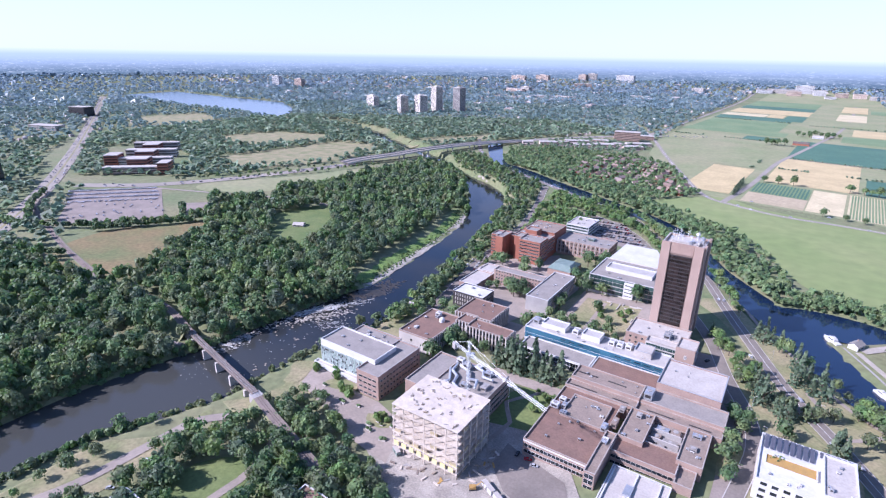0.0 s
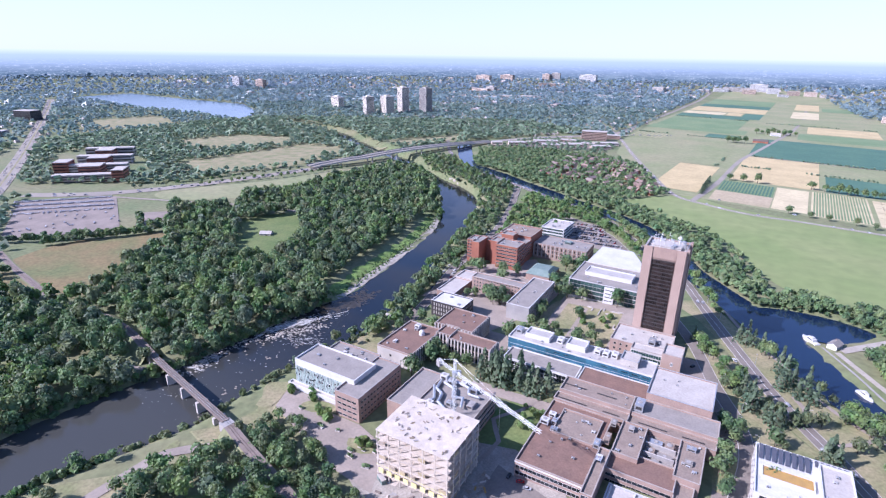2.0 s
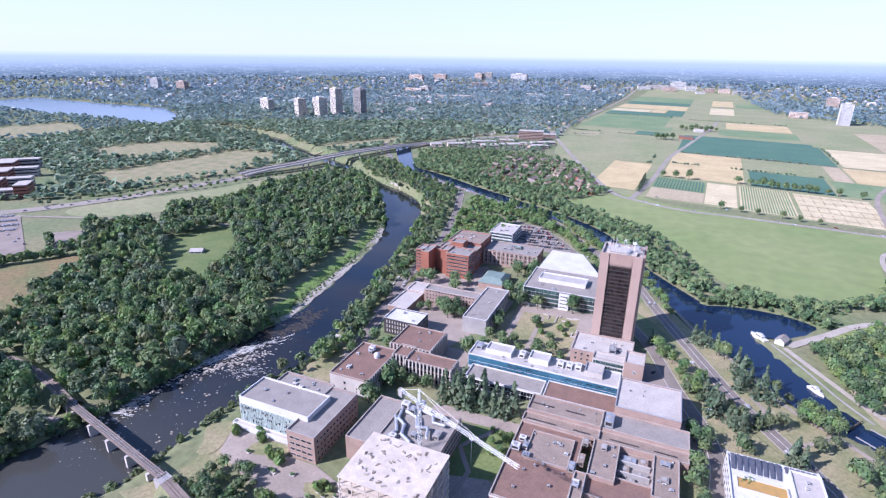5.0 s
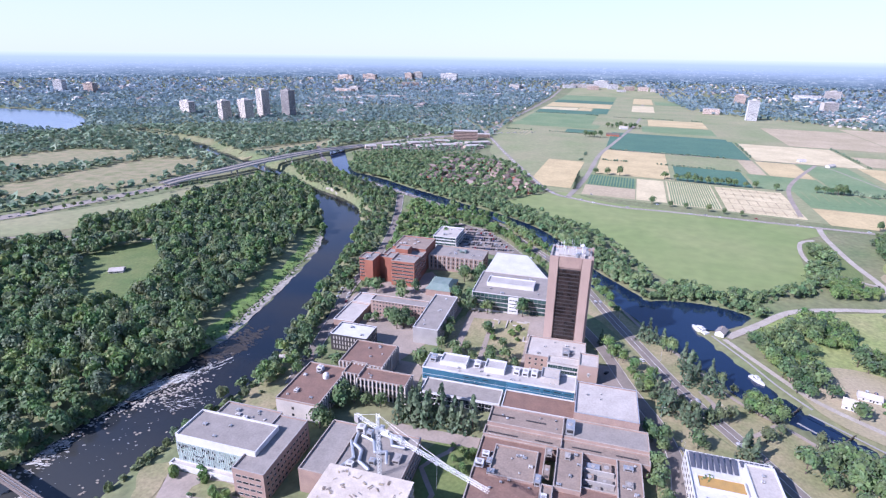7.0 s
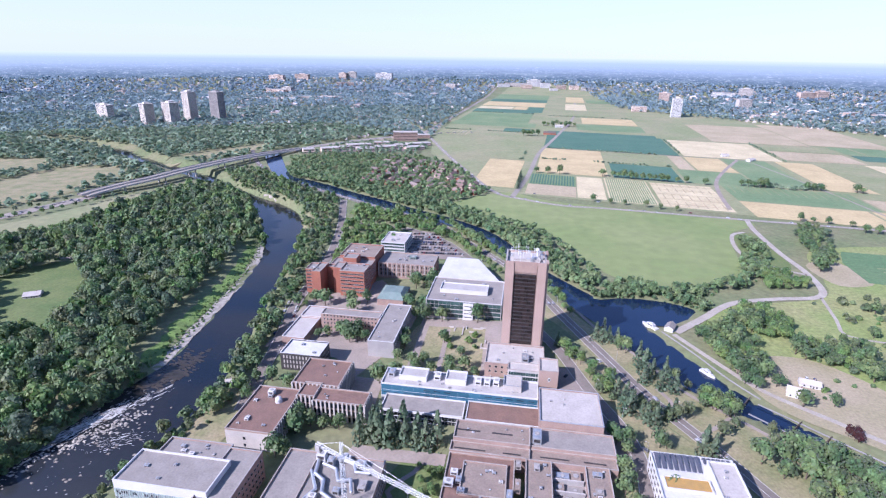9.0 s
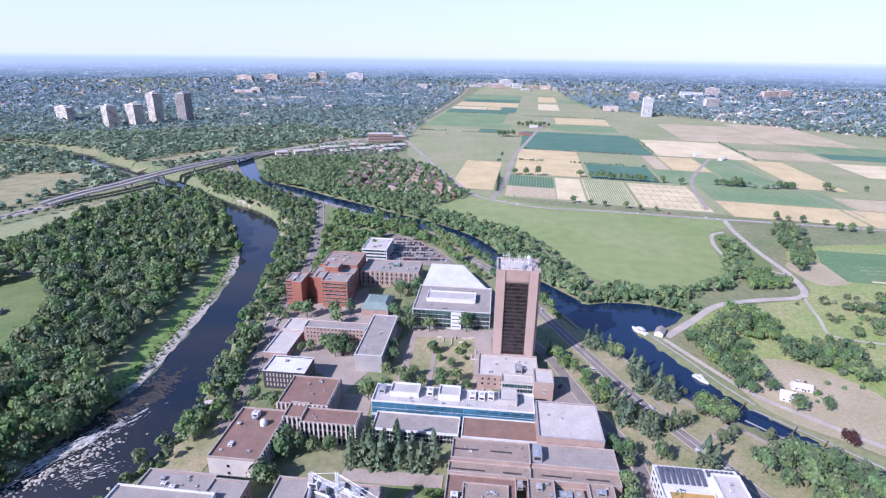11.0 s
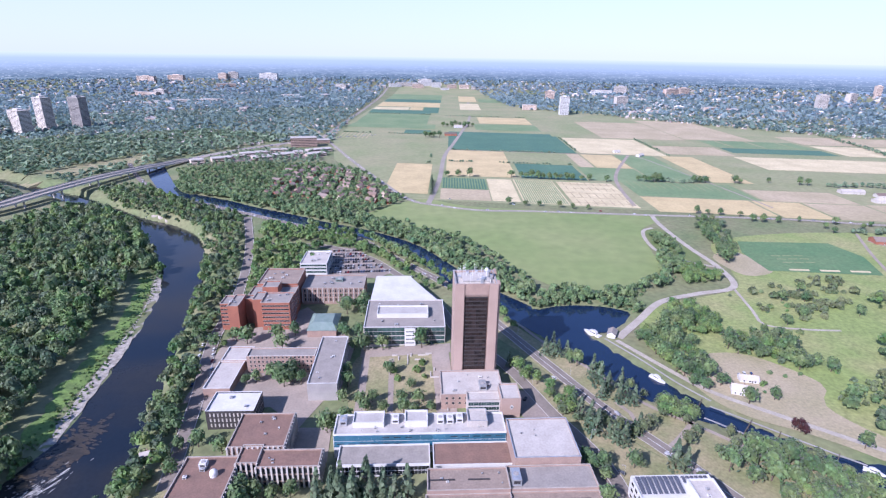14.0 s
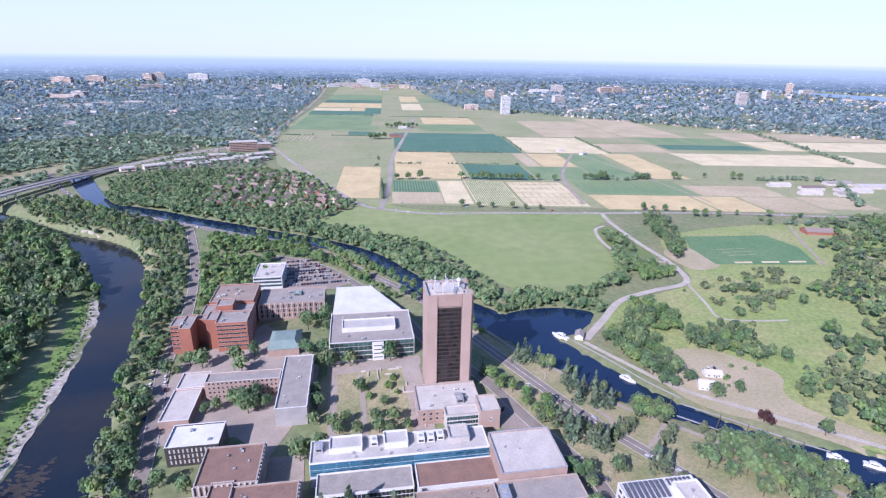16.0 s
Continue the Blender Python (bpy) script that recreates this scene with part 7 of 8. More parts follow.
far_block("hospital_block", -150, 3740, 160, 40, 22, M_CONC, "wide pale hospital wing", 6)
far_block("hospital_block", 130, 3650, 60, 30, 24, M_SIDING, "red brick block at the farm's end", 7)
far_block("hospital_block", 210, 3640, 60, 30, 24, M_SIDING, "red brick block at the farm's end", 7)
for px, py, w, hh in ((400, 2450, 60, 22), (1819, 2571, 46, 70), (2125, 2774, 46, 56), (2471, 3023, 30, 60), (2524, 2950, 80, 30), (1250, 2500, 60, 16), (2100, 2150, 120, 12), (900, 2700, 60, 44), (620, 3000, 50, 48), (1000, 3300, 120, 30), (1120, 3320, 70, 50), (1400, 3250, 90, 40), (1480, 3260, 60, 44), (-560, 3500, 70, 30), (-1757, 3560, 110, 36), (-1610, 3640, 100, 40), (-1370, 3790, 60, 44), (-1310, 3810, 60, 52), (-1090, 3850, 120, 48), (-1240, 3440, 110, 26), (-1461, 2922, 120, 22), (-1400, 2940, 60, 34), (-1152, 2655, 150, 12), (-1060, 2680, 90, 14), (-1230, 2600, 110, 9), (-760, 3000, 100, 14), (-2700, 2200, 50, 60), (-2560, 2250, 60, 50)):
    far_block("distant_block", px, py, w, 30, hh, r.choice((M_WHITE, M_CONC, M_CONC, M_SIDING)), "pale distant block above the tree line", max(3, int(hh / 4)), r.uniform(-20, 20), group="distant blocks")

for px, py, w, hh, m in ((-240, 3700, 80, 20, M_WHITE), (-330, 3640, 70, 14, M_CONC), (30, 3700, 60, 30, M_WHITE), (290, 3600, 80, 16, M_CONC), (-90, 3640, 70, 26, M_SIDING), (80, 3560, 50, 12, M_WHITE)):
    far_block("hospital_block", px, py, w, 32, hh, m, "pale hospital block at the farm's end", max(3, int(hh / 4)), r.uniform(-10, 10), group="hospital blocks")

# ---- suburb roofs under the trees ----
def suburb(spots, size, name, label):
    """Hip-roofed houses, walls and roofs, as two meshes."""
    n = len(spots)
    w, d = rng.uniform(5, 8, n) * size, rng.uniform(4, 6, n) * size
    a = np.round(rng.uniform(0, 2, n)) * math.pi / 2 + 0.15 + rng.normal(0, 0.08, n)
    h, rise = rng.uniform(4.5, 6.5, n) * size ** 0.5, rng.uniform(1.8, 3.0, n) * size ** 0.5
    z = ground_z(spots[:, 0], spots[:, 1])

    def pt(x, y, zz):
        return np.stack([spots[:, 0] + x * np.cos(a) - y * np.sin(a), spots[:, 1] + x * np.sin(a) + y * np.cos(a), z + zz], -1)
    c = [(-1, -1), (1, -1), (1, 1), (-1, 1)]
    lo = [pt(i * w, j * d, np.full(n, -0.5)) for i, j in c]
    hi = [pt(i * w, j * d, h) for i, j in c]
    ra, rb = pt(-w * 0.5, 0 * d, h + rise), pt(w * 0.5, 0 * d, h + rise)
    walls = np.concatenate([np.stack([lo[k], lo[(k + 1) % 4], hi[(k + 1) % 4], hi[k]], 1) for k in range(4)])
    roofs = np.concatenate([np.stack([hi[0], hi[1], rb, ra], 1), np.stack([hi[2], hi[3], ra, rb], 1), np.stack([hi[1], hi[2], rb, (rb + hi[2]) / 2], 1), np.stack([hi[3], hi[0], ra, (ra + hi[0]) / 2], 1)])
    tagged(new(name + "_walls", raw_mesh(name, walls.reshape(-1, 3), 4, M_SUBWALL)), label + ", pale walls", "houses", kind="stuff")
    tagged(new(name + "_roofs", raw_mesh(name, roofs.reshape(-1, 3), 4, M_SUBROOF)), label + ", light roofs", "houses", kind="stuff")


M_SUBWALL = material("suburb_walls", (0.50, 0.45, 0.40), (0.36, 0.29, 0.25), 0.02, 1.0, 0.8, island=0.3)
M_SUBROOF = material("suburb_roofs", (0.56, 0.52, 0.50), (0.30, 0.26, 0.24), 0.02, 1.0, 0.8, island=0.7)
for d0, d1, step, size in ((1450, 2300, 30, 0.72), (2300, 3200, 38, 0.85), (3200, 4040, 50, 1.1)):
    q = scatter([(-4800, 300), (4600, 300), (4600, 4930), (-4800, 4930)], step, 0.3)
    dd = np.hypot(q[:, 0] + 50, q[:, 1] - 30)
    q = q[(dd > d0) & (dd < d1)]
    q = clear(q, 8.0, polys=[LAKE, FARM_EDGE, FAR_RIVER, FAR_BRANCH] + OPEN)
    west = (q[:, 1] > 1330 + 0.25 * np.abs(q[:, 0] + 400)) & (q[:, 0] < -330)
    east = (q[:, 0] > 700) & (q[:, 1] > 1500)
    back = (q[:, 1] > 3500) & (q[:, 0] < 700)
    south = (q[:, 0] < -1500) & (q[:, 1] < 950) & (rng.uniform(0, 1, len(q)) < 0.5)
    q = q[(west | east | back | south)]
    patch = np.array([noise.noise(Vector((x * 0.0022, y * 0.0022, 9.1))) for x, y in q])
    q = q[rng.uniform(0, 1, len(q)) < 0.6 + 0.6 * patch]
    suburb(q, size, "suburb_houses", "distant suburban houses among trees")
q = scatter([(-3200, 1900), (-420, 1900), (-420, 4700), (-3600, 4700)], 290, 0.5)
q = q[np.hypot(q[:, 0], q[:, 1]) < 4000]
suburb(clear(np.concatenate([q, scatter([(800, 2300), (3000, 2300), (2600, 3000), (800, 3700)], 210, 0.5)]), 10, polys=[FARM_EDGE, LAKE, FAR_RIVER, FAR_BRANCH]), 3.2, "shopping_sheds", "distant flat shopping sheds")

# ---- the hazy distance: a glowing painted band ----
def haze_backdrop():
    m = bpy.data.materials.new("glowing_hazy_distance")
    m.use_nodes = True
    n, l = m.node_tree.nodes, m.node_tree.links
    n.remove(n["Principled BSDF"])
    em = n.new("ShaderNodeEmission")
    geo = n.new("ShaderNodeNewGeometry")
    sep = n.new("ShaderNodeSeparateXYZ")
    l.new(geo.outputs["Position"], sep.inputs[0])
    def streaks(size, detail, low, high):
        """Noise drawn out along the horizon, cut between two values."""
        scale, tex, cut = n.new("ShaderNodeMapping"), n.new("ShaderNodeTexNoise"), n.new("ShaderNodeMapRange")
        scale.inputs["Scale"].default_value = size
        tex.inputs["Scale"].default_value, tex.inputs["Detail"].default_value = 1.0, detail
        cut.inputs["From Min"].default_value, cut.inputs["From Max"].default_value = low, high
        l.new(geo.outputs["Position"], scale.inputs["Vector"])
        l.new(scale.outputs[0], tex.inputs["Vector"])
        l.new(tex.outputs["Fac"], cut.inputs["Value"])
        return cut.outputs[0]

    def blend(factor, a, b):
        mix = n.new("ShaderNodeMix")
        mix.data_type = "RGBA"
        l.new(factor, mix.inputs["Factor"])
        for value, socket in ((a, mix.inputs["A"]), (b, mix.inputs["B"])):
            if isinstance(value, tuple):
                socket.default_value = (*value, 1)
            else:
                l.new(value, socket)
        return mix.outputs["Result"]

    # haze painted into the glow, paler towards the band's top edge
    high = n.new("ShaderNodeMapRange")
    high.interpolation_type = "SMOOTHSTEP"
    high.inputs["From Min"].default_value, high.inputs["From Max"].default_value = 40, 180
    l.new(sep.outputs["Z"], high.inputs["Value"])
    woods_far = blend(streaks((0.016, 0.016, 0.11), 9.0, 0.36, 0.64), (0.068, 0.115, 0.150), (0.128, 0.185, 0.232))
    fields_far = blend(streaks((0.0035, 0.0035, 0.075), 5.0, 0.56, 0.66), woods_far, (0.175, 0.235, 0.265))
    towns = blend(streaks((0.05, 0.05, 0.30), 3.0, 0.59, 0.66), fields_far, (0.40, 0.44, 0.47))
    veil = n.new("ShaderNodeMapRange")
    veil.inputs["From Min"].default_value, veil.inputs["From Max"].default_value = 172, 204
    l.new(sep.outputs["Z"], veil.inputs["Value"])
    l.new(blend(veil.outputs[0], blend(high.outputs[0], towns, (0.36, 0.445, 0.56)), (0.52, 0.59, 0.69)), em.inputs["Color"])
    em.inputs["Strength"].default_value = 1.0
    l.new(em.outputs[0], n["Material Output"].inputs["Surface"])
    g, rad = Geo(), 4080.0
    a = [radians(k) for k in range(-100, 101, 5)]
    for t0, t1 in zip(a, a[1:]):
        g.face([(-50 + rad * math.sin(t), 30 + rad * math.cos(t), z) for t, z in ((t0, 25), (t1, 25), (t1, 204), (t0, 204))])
    setting("backdrop", g, m, "glowing backdrop band painted as hazy blue distance", "backdrop")


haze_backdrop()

# ---- single trees ----
def tree_proto(kind, x, y, label, group):
    leaf, quads, size = {"broad": (M_LEAF, BROAD, 12), "light": (M_LEAF2, BROAD, 11), "willow": (M_WILLOW, BROAD, 12), "pine": (M_PINE, PINES, 15), "red": (M_REDLEAF, BROAD, 9), "bush": (M_LEAF2, BUSH, 4)}[kind]
    out = []
    for k, q in enumerate(quads[:4]):
        t = thing("bush" if kind == "bush" else "tree", (x, y, -300 - 20 * k), label, "bush" if kind == "bush" else "tree", group)
        part("crown", raw_mesh("crown", q.reshape(-1, 3), 4, leaf), None, t)
        g = Geo().tube((0, 0, -0.5), (0.1, 0.05, size * 0.45), 0.34, 0.2, n=7).tube((0.1, 0.05, size * 0.4), (1.6, 0.7, size * 0.62), 0.16, 0.06, n=5).tube((0.1, 0.05, size * 0.38), (-1.4, 1.0, size * 0.6), 0.15, 0.06, n=5).tube((0.1, 0.05, size * 0.45), (0.2, -1.2, size * 0.7), 0.15, 0.05, n=5)
        part("trunk", g, M_BARK, t)
        out.append(t)
    return out


PROTO = {}
tr = random.Random(17)


def plant(kind, label, group, spots, scale=(0.75, 1.1)):
    """Trees of one kind at the spots: the first four are built, the rest are copies of them."""
    key = (kind, label, group)
    for i, (x, y) in enumerate(spots):
        s = 1.45 * tr.uniform(*scale)
        m = pose(x, y, gz(x, y) - 0.1, 0, 0, tr.uniform(0, 360)) @ Matrix.Diagonal((s, s, s * tr.uniform(0.9, 1.15), 1))
        if key not in PROTO:
            PROTO[key] = tree_proto(kind, 0, 0, label, group)
            PROTO[key].append(0)
        made = PROTO[key][-1]
        if made < 4:
            PROTO[key][made].matrix_basis = m
            PROTO[key][-1] += 1
        else:
            base = PROTO[key][tr.randrange(4)]
            c = base.copy()
            scene.collection.objects.link(c)
            c.matrix_basis = m
            for child in base.children:
                k = child.copy()
                scene.collection.objects.link(k)
                k.parent = c


def row(line, gap, jitter=2.0, side=0.0):
    pts = spline(line, 4)
    out, acc = [], 0.0
    for a, b in zip(pts, pts[1:]):
        acc += float(np.hypot(*(b - a)[:2]))
        if acc > gap:
            acc = 0.0
            d = (b - a)[:2] / max(1e-6, np.hypot(*(b - a)[:2]))
            out.append((float(b[0] - d[1] * side + tr.uniform(-jitter, jitter)), float(b[1] + d[0] * side + tr.uniform(-jitter, jitter))))
    return out


plant("broad", "leafy green shade tree in a dry grass court", "court trees", [(-114, 409), (-125, 376), (-129, 366), (-105, 375), (-92, 370), (-84, 362), (-98, 389), (-96, 358), (-117, 362), (-133, 372), (-103, 362)], (0.5, 0.85))
plant("broad", "green tree between campus halls", "campus trees", [(-187, 402), (-214, 405), (-221, 402), (-182, 341), (-148, 352), (-147, 410), (-249, 468), (-159, 474), (-262, 456), (-145, 395), (-146, 378), (-144, 468), (-155, 470), (-140, 345), (-152, 345), (-180, 402), (-192, 398), (-190, 293), (-183, 292), (-174, 291), (-164, 292), (-190, 284), (-193, 262), (-188, 264)], (0.6, 1.05))
plant("broad", "full green tree in a paved court", "hall court trees", [(-196, 402), (-189, 409), (-203, 408), (-206, 452), (-213, 466), (-150, 520), (-142, 505), (-144, 524), (-146, 448), (-200, 474), (-160, 514), (-137, 446), (-238, 462), (-90, 446), (-122, 446)], (0.75, 1.1))
plant("broad", "dark green tree on the river bank", "bank trees", [(-214, 329), (-231, 336), (-242, 334), (-250, 350), (-246, 322), (-238, 312), (-252, 305), (-258, 360), (-261, 375), (-264, 395), (-262, 410)], (0.6, 0.95))
plant("light", "bright yellow-green young tree beside the drive", "young trees", [(-17, 406), (-14, 391), (-6, 386), (2, 378), (3, 359), (12, 366), (-10, 398), (-1, 369), (8, 352)], (0.5, 0.8))
plant("pine", "dark pointed conifer beside the drive", "drive conifers", [(9, 425), (14, 423), (19, 424), (25, 421), (36, 390), (39, 382), (44, 378), (52, 376), (51, 364), (55, 358), (-22, 412), (20, 330), (30, 322)], (0.6, 0.9))
plant("pine", "blue-green spruce among the drive trees", "drive spruces", [(15, 348), (20, 342), (24, 339), (30, 326), (34, 319), (27, 327), (37, 324), (43, 328), (48, 331), (57, 299), (62, 297), (60, 305), (12, 356), (40, 371), (46, 362), (36, 367), (17, 335)], (0.55, 0.85))
plant("broad", "leafy tree beside a brick hall", "hall side trees", [(8, 299), (14, 300), (13, 291), (7, 259), (10, 268), (12, 251), (8, 275), (10, 244), (6, 306), (30, 262), (33, 300)], (0.5, 0.75))
plant("light", "broad bright green tree beside the lock", "lock side trees", [(71, 348), (76, 345), (82, 345), (87, 342), (74, 354), (79, 351), (86, 349)], (0.6, 0.8))
plant("willow", "grey-green tree on dry grass beside the drive", "drive trees", [(4, 350), (11, 343), (18, 336), (29, 337), (35, 331), (44, 327), (50, 329), (71, 354), (66, 368), (71, 346), (82, 338), (84, 327), (104, 325), (102, 315), (37, 300), (89, 310), (66, 288), (62, 300), (30, 345), (58, 335), (74, 318)], (0.4, 0.68))
plant("broad", "rounded green tree near the canal", "canal trees", [(80, 350), (84, 346), (88, 340), (78, 344), (60, 378), (44, 398), (30, 408), (25, 412)], (0.5, 0.8))
plant("broad", "leafy tree lining the canal quay", "quay trees", [(98, 439), (101, 430), (102, 416), (108, 405), (107, 392), (108, 380), (114, 376), (122, 441), (129, 398), (119, 456), (94, 446), (116, 430), (124, 425), (112, 440), (121, 408), (118, 395), (130, 412), (104, 398), (99, 424), (112, 418), (106, 446), (126, 448), (134, 436), (116, 388), (124, 390)], (0.6, 0.95))
plant("broad", "spreading tree on arboretum grass", "arboretum trees", [(130, 476), (143, 480), (142, 462), (158, 464), (168, 468), (163, 431), (167, 423), (182, 428), (186, 418), (212, 424), (202, 399), (225, 396), (129, 380), (137, 358), (158, 362), (290, 518), (322, 487), (212, 359), (183, 312), (148, 470), (136, 470), (152, 478), (176, 425), (194, 432), (240, 470), (262, 482), (268, 520), (300, 540)], (0.6, 0.95))
plant("red", "dark red copper beech on dry grass", "beech", [(153, 328), (155, 331), (151, 331), (154, 326)], (0.45, 0.5))
plant("broad", "dense tree above the locks", "lock trees", [(110, 310), (117, 304), (124, 298), (131, 291), (138, 285), (141, 279), (147, 273), (108, 288), (118, 283), (128, 277), (137, 268), (157, 268), (100, 300), (96, 286), (106, 272), (120, 265), (150, 255), (165, 258), (88, 296), (112, 296)], (0.7, 1.0))
plant("broad", "tall tree in a clump beside the lane", "lane clump", [(291, 702), (290, 690), (280, 660), (273, 638), (269, 622), (306, 745), (300, 728), (296, 715), (285, 675), (280, 648)], (0.8, 1.1))
plant("broad", "single tree along the farm road", "farm road trees", [(399, 784), (413, 782), (435, 780), (487, 752), (483, 731), (543, 752), (52, 876), (78, 870), (100, 866), (130, 858), (150, 851), (173, 848), (336, 826), (351, 822), (369, 819), (396, 812), (470, 785), (515, 770), (560, 760)], (0.5, 0.8))
plant("broad", "dark field tree in a row between plots", "field row trees", [(-36, 1079), (-14, 1079), (9, 1076), (90, 1074), (109, 1072), (118, 1070), (128, 1066), (140, 1062), (150, 1062), (162, 1060), (174, 1058), (183, 1057), (195, 1054), (204, 1051), (222, 1051), (237, 1050), (268, 1041), (333, 1049), (343, 1043), (352, 1041), (361, 1039), (369, 1037), (437, 1038), (448, 1036), (460, 1036), (517, 1034), (525, 1030), (587, 1040), (635, 1020), (650, 1018)], (0.7, 1.1))
plant("broad", "tree round the farm office", "farm office trees", [(-9, 1844), (5, 1846), (19, 1846), (33, 1845), (47, 1847), (62, 1850), (76, 1848), (-70, 1594), (-58, 1594), (-46, 1594), (-30, 1595), (-52, 1606), (90, 1850), (60, 1830), (20, 1830)], (0.8, 1.2))
plant("pine", "tall dark conifer in a dense grove", "conifer grove", [(x + tr.uniform(-1.5, 1.5), y + tr.uniform(-1.5, 1.5)) for x in range(-148, -92, 7) for y in (283, 291) if not (x > -112 and y > 288)], (0.8, 1.2))
plant("pine", "dark clipped hedge conifer at a field corner", "field hedge", [(-70 + 0.3 * k, 938 + 8 * k) for k in range(14)], (0.55, 0.65))
woods("trees_lot_hedge", np.concatenate([np.repeat(spline(line, 6.0), 2, axis=0) for line in ([(-880, 190), (-800, 208), (-752, 232), (-700, 278), (-655, 328), (-636, 380)], [(-955, 300), (-880, 255), (-790, 218)], [(-655, 345), (-700, 372)], [(-650, 395), (-668, 440), (-700, 470)], [(-720, 150), (-660, 176), (-640, 196)], [(-700, 255), (-672, 300), (-640, 352)])]), BROAD_MID, M_LEAF, "dark hedge trees round the large car park", (0.6, 1.15))
woods("trees_highway", row([(-830, 540), (-750, 700), (-715, 800)], 13, 4, -22) + row([(-860, 440), (-790, 590), (-745, 720)], 15, 4, 20), BROAD_LOW, M_LEAF, "trees in the verge beside the highway", (0.6, 0.95))
woods("trees_roadside", row([(-246, 300), (-260, 381), (-281, 466), (-290, 557), (-313, 681)], 11, 2, 3) + row([(-262, 440), (-268, 530), (-290, 670)], 15, 2, -6), BROAD, M_LEAF, "trees lining the campus river drive", (0.45, 0.75))
plant("light", "green tree between drive and canal", "canal drive trees", row([(-254, 763), (-175, 720), (-136, 671), (-104, 630), (-55, 558), (-16, 466)], 10, 2, 9) + row([(-216, 694), (-188, 680), (-148, 650), (-116, 605), (-84, 551)], 10, 2, 9), (0.45, 0.8))
plant("light", "bright garden bush beside a path", "garden bushes", [(-100, 262), (-96, 258), (-103, 254), (-97, 250), (-101, 245), (-95, 246), (-106, 266), (-93, 262)], (0.25, 0.45))
plant("bush", "low rounded shrub in a planted bed", "plaza shrubs", [(-214, 196), (-218, 194), (-210, 192), (-222, 197), (-176, 188), (-172, 186), (-178, 184), (-232, 203), (-236, 206), (-240, 210), (-255, 205), (-252, 202), (-108, 400), (-112, 412), (-118, 420), (-94, 410), (-88, 402), (-90, 420)], (0.6, 1.0))

# ---- low walls and planters about the court ----
wr = random.Random(71)
for k in range(16):
    px, py = wr.choice(((wr.uniform(-84, -70), wr.uniform(398, 434)), (wr.uniform(-112, -84), wr.uniform(424, 436)), (wr.uniform(-74, -69), wr.uniform(356, 390))))
    wl = thing("low_wall", (px, py, lz(px, py) + 0.2), "low pale concrete garden wall on paving", "wall", "court walls", turn=wr.choice((0, 90)))
    ln_ = wr.uniform(3, 9)
    part("wall_body", Geo().box(-ln_ / 2, ln_ / 2, -0.35, 0.35, 0, 0.9), M_CONC, wl)
    part("coping", Geo().box(-ln_ / 2 - 0.1, ln_ / 2 + 0.1, -0.45, 0.45, 0.9, 1.05), M_LROOF, wl)
for k in range(14):
    px, py = wr.choice(((wr.uniform(-248, -196), wr.uniform(184, 198)), (wr.uniform(-190, -160), wr.uniform(170, 188))))
    pl = thing("planter", (px, py, lz(px, py) + 0.2), "square concrete planter on a paved forecourt", "planter", "forecourt planters", turn=wr.uniform(-20, 20))
    a = wr.uniform(1.0, 2.4)
    part("box", Geo().box(-a, a, -a * 0.6, a * 0.6, 0, 0.8), M_CONC, pl)
    part("planting", raw_mesh("planting", BUSH[k % 4].reshape(-1, 3) * np.array([0.45 * a, 0.3 * a, 0.4]) + np.array([0, 0, 0.6]), 4, M_LEAF), None, pl)
lp = Geo().tube((0, 0, 0), (0, 0, 8.5), 0.12, 0.08, n=6).tube((0, 0, 8.4), (1.6, 0, 8.9), 0.07, n=5).mesh("pole", M_METAL)
lh = Geo().box(1.3, 2.3, -0.18, 0.18, 8.75, 9.0).mesh("lamp_head", M_LROOF)
for px, py in row(ROADS["canal_drive"][0][6:14], 32, 0, 6.2) + row(ROADS["campus_drive"][0][:7], 30, 0, 5.6) + row(ROADS["river_drive"][0], 32, 0, -6.0):
    sl = thing("street_lamp", (px, py, gz(px, py)), "tall grey street lamp beside the drive", "street lamp", "street lamps", turn=wr.uniform(0, 360))
    part("pole", lp, None, sl)
    part("lamp_head", lh, None, sl)

# ---- rapids: foam streaks and rocks ----
def ragged(n, cx, cy, sx, sy, lx, ly, z, turn, seed):
    """Loose ragged patches lying on the water."""
    r = np.random.default_rng(seed)
    c = np.stack([cx + r.normal(0, sx, n), cy + r.normal(0, sy, n)], 1)
    ca, sa = math.cos(radians(turn)), math.sin(radians(turn))
    rot = np.array([[ca, sa], [-sa, ca]])
    c = (c - (cx, cy)) @ rot + (cx, cy)
    a = r.uniform(0, 2 * math.pi, n)[:, None] * 0 + np.linspace(0, 2 * math.pi, 6, endpoint=False)[None]
    rad = r.uniform(0.4, 1.2, (n, 6))
    s = r.lognormal(0, 0.5, (n, 1))
    x, y = np.cos(a) * rad * lx * s, np.sin(a) * rad * ly * s
    p = np.stack([x, y], -1) @ rot + c[:, None]
    return np.concatenate([p, z + r.uniform(0, 0.15, (n, 6, 1))], -1).reshape(-1, 3)


